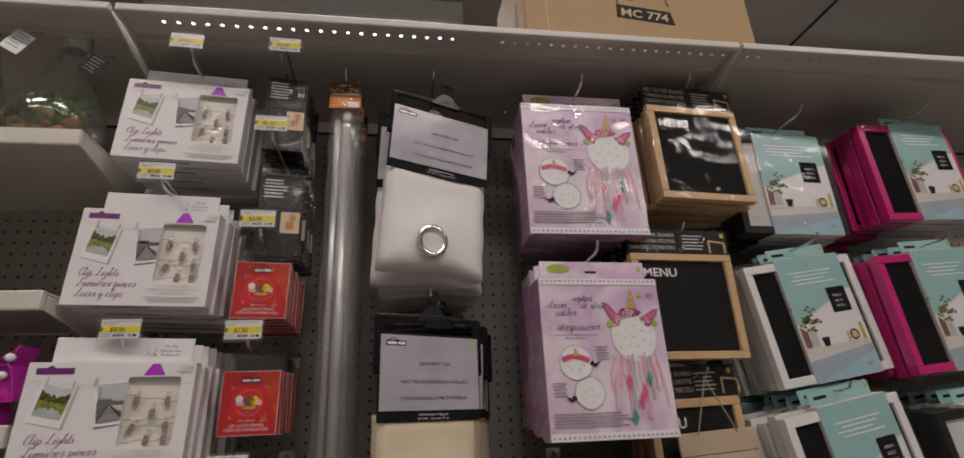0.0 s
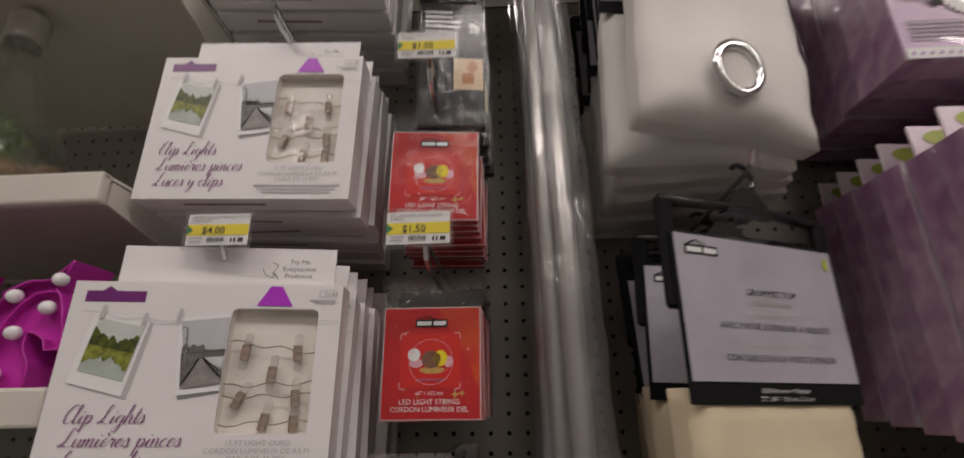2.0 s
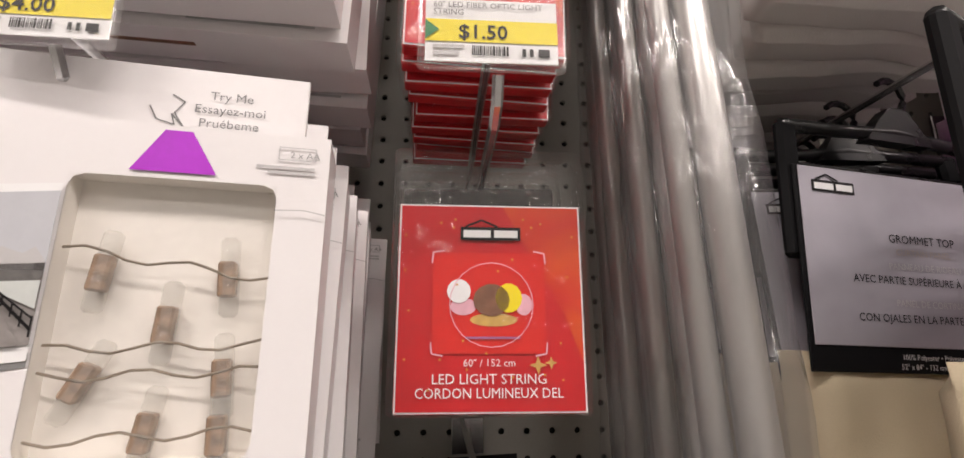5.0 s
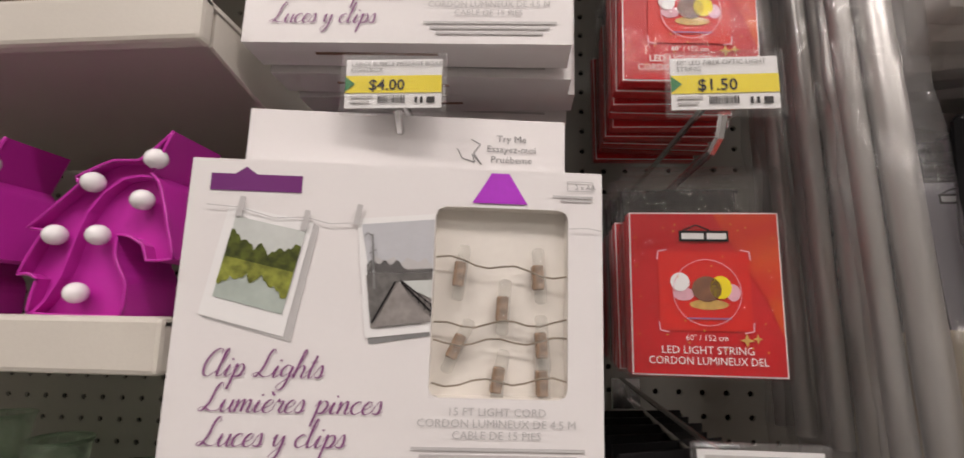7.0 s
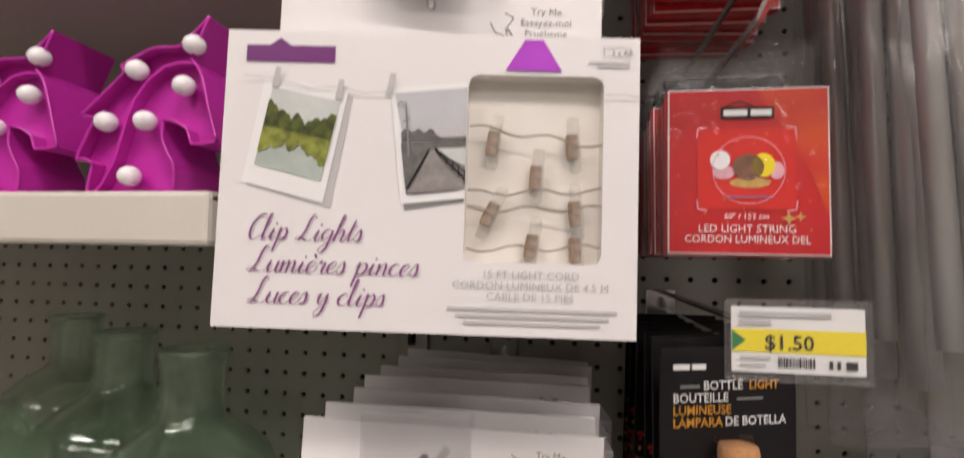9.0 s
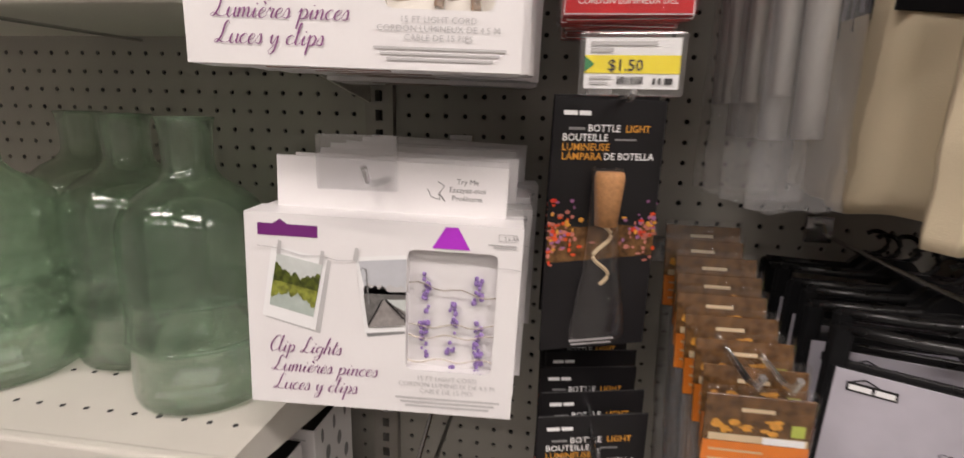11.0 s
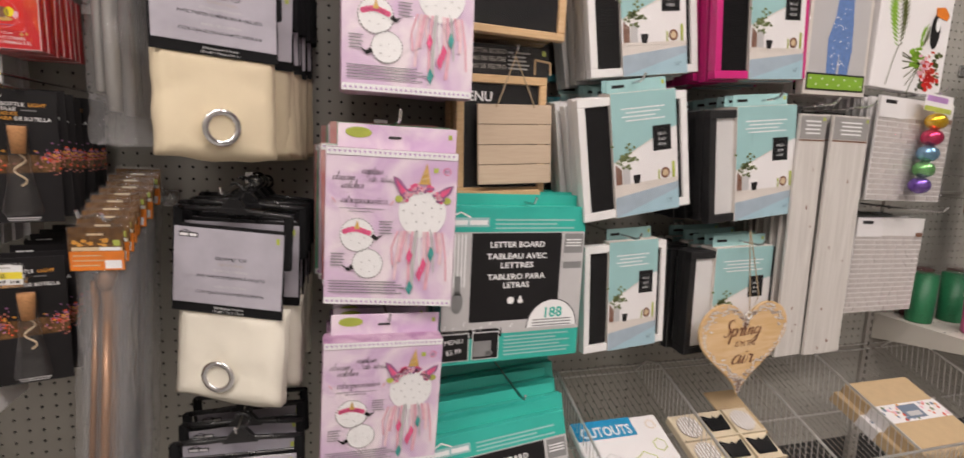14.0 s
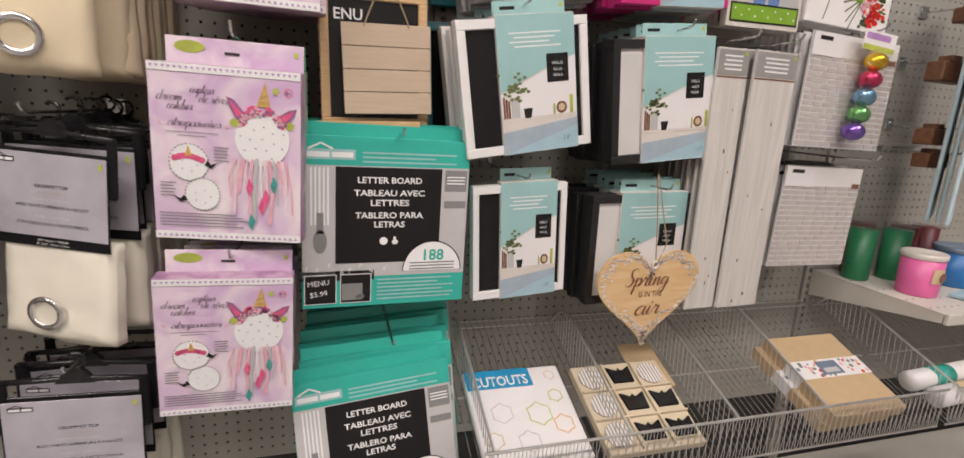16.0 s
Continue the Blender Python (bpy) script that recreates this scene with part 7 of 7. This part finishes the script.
dots = thing("craft_frame_pack", pose(1.372, 0.948, 1.590, 0, -1.5, 4), "picture frame craft with blue dungarees and green dotted base", "craft kit")
part("backing", cuboid(-0.105, 0.105, 0.002, 0.022, -0.108, 0.12, 0.001), PRINT_CREAM, dots)
printed("photo", [rect(-0.095, -0.062, 0.095, 0.118)], PALE_GREY, dots, 1, 0.002)
printed("dungarees", [[(-0.036, -0.058), (-0.040, 0.02), (-0.022, 0.07), (-0.016, 0.118), (0.034, 0.118), (0.040, 0.06), (0.044, 0.0), (0.036, -0.058), (0.006, -0.058), (0.002, -0.01), (-0.004, -0.058)]], NAVY, dots, 2, 0.002)
r = random.Random(14)
printed("dungaree_dots", [oval(r.uniform(-0.03, 0.03), r.uniform(-0.05, 0.10), 0.0018, 0.0018, 6) for _ in range(34)], WHITE_PRINT, dots, 3, 0.002)
printed("dark_border", [rect(-0.098, -0.098, 0.098, -0.058)], BLACK_PRINT, dots, 2, 0.002)
printed("green_base", [rect(-0.094, -0.094, 0.094, -0.062)], GREEN_DOT, dots, 3, 0.002)
printed("green_dots", [oval(-0.085 + 0.019 * k, -0.071 - 0.013 * (k % 2), 0.0024, 0.0024, 7) for k in range(10)], WHITE_PRINT, dots, 4, 0.002)
part("film", cuboid(-0.108, 0.108, -0.005, 0.026, -0.112, 0.125, 0.004), WRAP, dots, "clear film bag")
copy_thing(dots, pose(1.376, 0.985, 1.592, 0, -0.5, 4))
tropic = thing("tropical_canvas", pose(1.640, 0.972, 1.640, 0, 1.5, 5), "white canvas with palm leaf, toucan and red flower print", "wall art")
part("canvas", cuboid(-0.142, 0.142, 0, 0.024, -0.130, 0.150, 0.002), WHITE_CARD, tropic)
leaf = [(0.0, 0.0)] + [(0.022 * math.sin(math.pi * k / 12) * (1 if k % 2 else 0.7), 0.012 * k) for k in range(1, 12)] + [(0.0, 0.145)] + [(-0.022 * math.sin(math.pi * k / 12) * (1 if k % 2 else 0.7), 0.012 * k) for k in range(11, 0, -1)]
for dx, dz, a, s in ((-0.055, -0.030, -10, 1.2), (0.030, -0.020, 20, 0.5)):
    ca, sa = math.cos(radians(a)), math.sin(radians(a))
    for side, m in ((1, LEAF), (-1, GREEN_DOT)):
        blades = []
        for k in range(17):
            z0 = 0.006 + 0.0078 * k
            l = 0.030 * math.sin(math.pi * (k + 2) / 19) + 0.005
            pts = [(0, z0), (side * l * 0.55, z0 + l * 0.20), (side * l, z0 + l * 0.62), (side * l * 0.45, z0 + l * 0.42)]
            blades.append([(dx + s * (x * ca + z * sa), dz + s * (-x * sa + z * ca)) for x, z in pts])
        printed("palm_leaf", blades, m, tropic, 1)
printed("leaf_stem", ribbon([(-0.085, -0.120), (-0.070, -0.06), (-0.055, -0.02)], 0.003), LEAF, tropic, 1)
fan = []
for k in range(11):
    a = radians(150 + k * 9)
    fan += ribbon([(0.040, -0.055), (0.040 + 0.070 * math.cos(a) * 1.1, -0.055 - 0.020 + 0.06 * math.cos(radians(k * 20 - 70)) - 0.02)], 0.0032)
printed("fan_leaf", fan, LEAF, tropic, 1)
rt = random.Random(33)
for m, n, x, z, sx, sz, a, layer in ((GREEN_DOT, 26, 0.022, -0.042, 0.013, 0.016, 0.010, 2), (LEAF, 22, 0.104, -0.058, 0.009, 0.018, 0.008, 2), (OLIVE_PRINT, 12, 0.062, -0.110, 0.016, 0.008, 0.008, 2), (RED_BRIGHT, 30, 0.078, -0.074, 0.016, 0.018, 0.010, 3), (RED_ORANGE, 16, 0.086, -0.070, 0.014, 0.016, 0.008, 4), (SOFT_PINK, 18, 0.050, -0.062, 0.008, 0.014, 0.009, 5), (CREAM, 7, 0.064, -0.070, 0.010, 0.010, 0.003, 6)):
    printed("petal_print", [oval(x + rt.gauss(0, sx), z + rt.gauss(0, sz), a * rt.uniform(0.5, 1.2), a * rt.uniform(0.3, 0.7), 8, q, q + 360) for q in [rt.uniform(0, 90) for _ in range(n)]], m, tropic, layer)
printed("toucan_body", [oval(0.080, 0.030, 0.020, 0.044, 18)], BLACK_PRINT, tropic, 3)
printed("toucan_breast", [oval(0.087, 0.048, 0.010, 0.018, 14)], WHITE_PRINT, tropic, 4)
printed("toucan_beak", [[(0.068, 0.088), (0.075, 0.068), (0.120, 0.062), (0.128, 0.076), (0.105, 0.094)]], ORANGE, tropic, 4)
hook(1.372, 1.720, 0.92)
hook(1.64, 1.795, 0.95)

POSTER = mat("pale_poster_print", (0.56, 0.71, 0.77), 0.4, var=0.05)
prints = thing("poster_bag", pose(2.118, 0.945, 1.352, 0, 3, 30), "clear hanging bag of pale blue children's posters", "poster pack")
part("sheets", cuboid(-0.130, 0.130, 0.0, 0.010, -0.315, 0.34, 0.003), POSTER, prints)
r = random.Random(5)
for m in (LILAC, ORANGE, YELLOW, RED_ORANGE, HOT_PINK, MINT, LIME):
    printed("shape_print", [oval(r.uniform(-0.10, 0.10), r.uniform(-0.28, -0.08), r.uniform(0.010, 0.022), r.uniform(0.010, 0.020), 9) for _ in range(4)], m, prints, 1 + r.randint(0, 3))
printed("line_print", [rect(-0.09, 0.02 - 0.06 * k, -0.05 + 0.03 * (k % 2), 0.023 - 0.06 * k) for k in range(4)], SLATE, prints, 2)
part("bag", cuboid(-0.138, 0.136, -0.006, 0.016, -0.322, 0.36, 0.004), FILM, prints, "clear plastic bag")
copy_thing(prints, pose(2.140, 0.985, 1.355, 0, 2, 32))
copy_thing(prints, pose(2.158, 1.020, 1.350, 0, 1, 30))
for x, z, s in ((2.16, 1.605, 0.9), (2.12, 1.450, 1.2), (2.12, 1.272, 1.0), (2.13, 1.205, 0.9)):
    hook(x, z + 0.022 * s, 0.96)
    toy = thing("wooden_blank", pose(x, 1.020, z, 0, rng.uniform(-4, 4), rng.uniform(-8, 8)), "small dark brown wooden craft blank hanging on a hook", "craft blank", "wooden craft blanks")
    part("block", cuboid(-0.045 * s, 0.045 * s, 0, 0.05, -0.026 * s, 0.020 * s, 0.004), BROWN_TOY, toy)
    part("tab", cuboid(-0.02 * s, 0.01 * s, 0.004, 0.045, 0.020 * s, 0.034 * s, 0.002), BROWN_TOY, toy)
    part("cord", rod([(0, 0.02, 0.030 * s), (0.004, 0.02, 0.05 * s)], 0.0012, 4), ROPE, toy)
rail = thing("peg_bar", pose(1.98, 1.172, 1.238), "slim grey steel bar on the pegboard", "bar")
part("bar", cuboid(-0.16, 0.28, -0.008, 0.0, -0.005, 0.005, 0.001), PEG_PAINT, rail)


# ---- craft tubs on the other shelf ----
def tub(name, label, r, h, body, lid, x, y, z, band=True):
    t = thing(name, pose(x, y, z, 0, 0, rng.uniform(-10, 10)), label, "tub", "craft tubs")
    part("body", lathe([(0.0001, 0), (r * 0.90, 0), (r * 0.94, 0.004), (r, h - 0.012), (0.0001, h - 0.012)], 32), body, t, smooth=True)
    part("lid", lathe([(r * 1.02, h - 0.016), (r * 1.05, h - 0.012), (r * 1.05, h - 0.002), (r * 0.98, h), (r * 0.9, h - 0.003), (0.0001, h - 0.003)], 32), lid, t, "pale screw lid", True)
    if band:
        bm = bmesh.new()
        for a0, a1, z0, z1 in ((-2.15, -1.25, h * 0.35, h * 0.68),):
            ring = [a0 + (a1 - a0) * k / 8 for k in range(9)]
            lo = [bm.verts.new((r * 1.012 * math.cos(a), r * 1.012 * math.sin(a), z0)) for a in ring]
            hi = [bm.verts.new((r * 1.02 * math.cos(a), r * 1.02 * math.sin(a), z1)) for a in ring]
            for k in range(8):
                bm.faces.new((lo[k], lo[k + 1], hi[k + 1], hi[k]))
        part("label", bm, CREAM, t, "cream oval label")
        b = ball((0, 0, 0), 0.014, scale=(1.5, 0.15, 1))
        part("label_picture", b, PRINT_BROWN, t).matrix_basis = pose(r * 1.02 * math.cos(-1.45), r * 1.02 * math.sin(-1.45), h * 0.48, 0, 0, 5)
    return t


tub("slime_tub", "bright pink craft tub with clear lid and cream label", 0.051, 0.120, PINK_TUB, PRINT_CREAM, 2.032, 0.935, 0.8385)
tub("craft_tub", "blue craft tub with a dark lid", 0.060, 0.118, BLUE_TUB, SLATE, 2.255, 0.985, 0.8385, False)
for x, y, m, w, h in ((1.980, 1.075, GREEN_GLITTER, "green", 0.165), (2.098, 1.060, GREEN_GLITTER, "green", 0.165), (2.030, 1.125, RED_GLITTER, "dark red", 0.17), (2.185, 1.100, RED_GLITTER, "dark red", 0.165), (2.290, 1.110, RED_GLITTER, "dark red", 0.16)):
    tub("glitter_tube", w + " glitter tube with a clear lid", 0.037, h, m, FILM_POUCH, x, y, 0.8385, False)
slip = thing("craft_pack", pose(2.19, 0.86, 0.8392, 0, 0, 12), "flat pale printed pack lying on the shelf", "craft pack")
part("pack", cuboid(-0.09, 0.09, -0.05, 0.05, 0, 0.012, 0.003), SKY_BLUE, slip)


# ---- wire baskets on a slope and what lies in them ----
SLOPE = 0.40
ANGLE = math.degrees(math.atan(SLOPE))


def deck_z(y, base=0.56):
    return base + SLOPE * (y - 0.72)


def wire_basket(x0, x1, label, dividers):
    t = thing("wire_basket", pose(0, 0, 0), label, "wire basket", "wire baskets")
    yf, yb = 0.735, 1.165
    bm = bmesh.new()
    n = int((x1 - x0) / 0.0165)
    for k in range(n + 1):
        x = x0 + (x1 - x0) * k / n
        rod([(x, yf, deck_z(yf)), (x, yb, deck_z(yb))], 0.0010, 4, bm)
    tagged(part("floor_mesh", bm, CHROME, t), kind="stuff")
    for y in (yf, 0.95, yb):
        part("cross_wire", rod([(x0, y, deck_z(y) - 0.003), (x1, y, deck_z(y) - 0.003)], 0.0024, 6), BASKET_WIRE, t)
    part("front_rail", rod([(x0, yf - 0.006, 0.668), (x1, yf - 0.006, 0.668)], 0.0030, 6), BASKET_WIRE, t)
    part("back_rail", rod([(x0, yb - 0.01, 0.722), (x1, yb - 0.01, 0.722)], 0.0026, 6), BASKET_WIRE, t)
    bm = bmesh.new()
    n = int((x1 - x0) / 0.016)
    for k in range(n):
        x = x0 + (x1 - x0) * k / n
        rod([(x, yf - 0.003, deck_z(yf)), (x + 0.010, yf - 0.006, 0.668)], 0.0009, 4, bm)
        rod([(x + 0.010, yf - 0.003, deck_z(yf)), (x, yf - 0.006, 0.668)], 0.0009, 4, bm)
    tagged(part("front_mesh", bm, BASKET_WIRE, t), kind="stuff")
    for x in dividers:
        part("divider_rail", rod([(x, 0.732, 0.664), (x, 1.045, 0.789), (x, 1.10, 0.775), (x, 1.15, 0.73)], 0.0032, 6), BASKET_WIRE, t)
        bm = bmesh.new()
        for k in range(26):
            y = 0.742 + k * 0.0155
            top = deck_z(y, 0.664) if y < 1.045 else 0.789 - (y - 1.045) * 0.5
            rod([(x, y, deck_z(y)), (x, min(y + 0.006, 1.15), top)], 0.0012, 4, bm)
        tagged(part("divider_mesh", bm, BASKET_WIRE, t), kind="stuff")
    return t


wire_basket(0.715, 1.905, "zinc wire basket shelf with dividers, sloping to the front", (0.735, 1.021, 1.280, 1.522))
wire_basket(1.935, 3.10, "zinc wire basket shelf holding rolled sheets", (1.95, 2.5))


def sloped(x, y, lift, yaw=0.0):
    return pose(x, y, deck_z(y) + lift) @ pose(0, 0, 0, ANGLE, 0, yaw)


kraft = thing("kraft_box", sloped(1.672, 0.735, 0.066), "brown kraft gift box with a patterned paper band", "gift box", "kraft boxes")
part("lid", cuboid(-0.113, 0.113, 0, 0.243, -0.032, 0.0, 0.002), KRAFT, kraft)
part("band", cuboid(-0.1135, 0.1135, 0.105, 0.160, -0.033, 0.0008), WHITE_CARD, kraft, "pink patterned band")
r = random.Random(17)
for m in (SOFT_PINK, RED_ORANGE, SLATE, AMBER, PRINT_GREEN):
    bm = bmesh.new()
    for k in range(9):
        bmesh.ops.create_circle(bm, cap_ends=True, segments=7, radius=r.uniform(0.003, 0.006), matrix=Matrix.Translation((r.uniform(-0.105, 0.105), r.uniform(0.110, 0.155), 0.0013 + 0.0003 * r.random())))
    tagged(part("band_motif", bm, m, kraft), kind="stuff")
part("band_label", cuboid(-0.036, 0.030, 0.112, 0.153, 0.0017, 0.0022), SLATE, kraft, "dark blue label")
part("band_picture", cuboid(-0.026, 0.020, 0.118, 0.132, 0.0023, 0.0027), PALE_GREY, kraft)
under = copy_thing(kraft, sloped(1.660, 0.752, 0.032, 2))

tray = thing("kraft_tray", sloped(1.097, 0.742, 0.045), "kraft card set with patterned circles and black bow shapes", "craft kit")
part("backing", cuboid(-0.112, 0.118, 0, 0.225, -0.020, 0.0, 0.002), TRAY_CARD, tray)
for x in (-0.035, 0.041):
    part("rib", cuboid(x - 0.002, x + 0.002, 0.004, 0.221, 0.0, 0.008), TRAY_CARD, tray)
for y in (0.078, 0.150):
    part("rib", cuboid(-0.110, 0.116, y - 0.002, y + 0.002, 0.0, 0.0075), TRAY_CARD, tray)
for i, x in enumerate((-0.074, 0.003, 0.080)):
    for j, y in enumerate((0.040, 0.114, 0.187)):
        if (i, j) in ((0, 0), (0, 1), (0, 2), (2, 2)):
            disc = part("paper_disc", lathe([(0.0001, 0.0), (0.030, 0.0), (0.030, 0.002), (0.0001, 0.002)], 24), STRIPE, tray, "striped paper disc")
            disc.matrix_basis = pose(x, y, 0.001)
            for k in range(-3, 4):
                l = math.sqrt(0.029 ** 2 - (k * 0.008) ** 2)
                part("stripe", cuboid(-0.0018, 0.0018, -l, l, 0.0021, 0.0025), WHITE_PRINT, disc).matrix_basis = pose(k * 0.008, 0, 0)
        else:
            bm = bmesh.new()
            low = [bm.verts.new((u, v, 0.001)) for u, v in ((-0.026, -0.020), (0.026, -0.020), (0.030, 0.024), (0.006, 0.012), (0.0, 0.020), (-0.006, 0.012), (-0.030, 0.024))]
            high = [bm.verts.new((v.co.x * 0.96, v.co.y * 0.96, 0.006)) for v in low]
            bm.faces.new(high)
            for k in range(7):
                bm.faces.new((low[k], low[(k + 1) % 7], high[(k + 1) % 7], high[k]))
            part("bow_shape", bm, FELT, tray, "black bow-shaped cut-out").matrix_basis = pose(x, y, 0)
part("back_card", cuboid(0.055, 0.150, 0.16, 0.30, -0.026, -0.022, 0.001), KRAFT, tray)
part("film", cuboid(-0.115, 0.121, -0.003, 0.228, -0.022, 0.012, 0.003), FILM, tray, "clear film wrap")

cut = thing("cutouts_pack", sloped(0.838, 0.740, 0.052), "white wooden cutouts pack with a blue title band", "craft pack")
part("card", cuboid(-0.112, 0.112, 0, 0.232, -0.020, 0.0, 0.003), WHITE_CARD, cut)
part("title_band", cuboid(-0.110, 0.040, 0.182, 0.231, 0.0004, 0.001), BLUE_PRINT, cut, "blue title band")
title = lettering("CUTOUTS", -0.098, 0.0, 0.036, WHITE_PRINT, cut, 0, width=0.128, bold=0.0008)
title.matrix_basis = pose(0, 0.188, 0.0016, -90, 0, 0)
for x, y, rr, m in ((-0.05, 0.12, 0.026, PALE_GREY), (0.03, 0.11, 0.030, LIME), (-0.01, 0.05, 0.026, PALE_GREY), (0.075, 0.08, 0.024, AMBER), (0.08, 0.150, 0.018, LIME), (-0.08, 0.06, 0.020, CREAM), (0.085, 0.205, 0.014, CREAM)):
    bm = bmesh.new()
    ringv = []
    for k in range(12):
        a = 2 * math.pi * k / 12
        q = rr * (1 if k % 2 else 0.82)
        ringv.append(((x + q * math.cos(a), y + q * math.sin(a)), (x + (q - 0.0022) * math.cos(a), y + (q - 0.0022) * math.sin(a))))
    for k in range(12):
        (a, b), (c2, d2) = ringv[k], ringv[(k + 1) % 12]
        bm.faces.new([bm.verts.new((p[0], p[1], 0.0008)) for p in (b, a, c2, d2)])
    part("shape_outline", bm, m, cut)
part("film", cuboid(-0.115, 0.115, -0.003, 0.236, -0.022, 0.006, 0.003), FILM, cut, "clear film bag")

for x, y, z, w in ((2.05, 0.815, 0.652, "teal-banded white"), (2.08, 0.765, 0.632, "kraft-ended white")):
    roll = thing("paper_roll", pose(x, y, z, 0, 0, 4), w + " rolled sheet lying in a wire basket", "paper roll", "paper rolls")
    part("roll", rod([(-0.17, 0, 0), (0.30, 0, 0)], 0.026, 20), WHITE_CARD, roll, smooth=True)
    part("label_band", rod([(-0.10, 0, 0), (-0.02, 0, 0)], 0.0266, 20), TEAL if "teal" in w else CREAM, roll, smooth=True)
    part("wrap", rod([(-0.18, 0, 0), (0.31, 0, 0)], 0.029, 16), FILM, roll, "clear wrap", True)


# ---- carton on the top shelf ----
box = thing("carton", pose(0.548, 0.900, 2.1725, 0, 0, 1), "brown cardboard shipping carton with a stencilled dark label", "carton")
part("body", cuboid(-0.288, 0.288, 0, 0.27, 0, 0.36, 0.004), CARTON, box)
printed("label_frame", ribbon([(-0.056, 0.18), (-0.070, 0.26)], 0.004) + ribbon([(0.072, 0.185), (0.055, 0.26)], 0.004), BLACK_PRINT, box, 1)
printed("label_bar", [[(-0.064, 0.142), (0.082, 0.130), (0.074, 0.170), (-0.062, 0.182)]], BLACK_PRINT, box, 1)
lettering("MC 774", -0.054, 0.149, 0.032, CREAM, box, 2, turn=-4.5, width=0.118, bold=0.0006)
printed("care_mark", [oval(-0.022, 0.205, 0.008, 0.012, 10), rect(-0.026, 0.212, -0.016, 0.232), oval(0.015, 0.212, 0.016, 0.010, 14)], PRINT_BROWN, box, 1)
printed("seam", [rect(-0.235, 0.0, -0.233, 0.36)], CREAM, box, 1)
wrap = thing("plastic_wrap", pose(0.245, 0.905, 2.1725), "crumpled clear plastic wrap beside a carton", "plastic wrap")
bm = bmesh.new()
rows = []
for i in range(9):
    rows.append([bm.verts.new((0.010 * noise.noise(Vector((i * 0.7, k * 0.9, 1))) + 0.004 * i - 0.008, 0.02 * k + 0.006 * noise.noise(Vector((i, k, 4))), 0.035 * i)) for k in range(8)])
for a, b in zip(rows, rows[1:]):
    for k in range(7):
        bm.faces.new((a[k], a[k + 1], b[k + 1], b[k]))
part("sheet", bm, FILM_BAG, wrap, smooth=True)
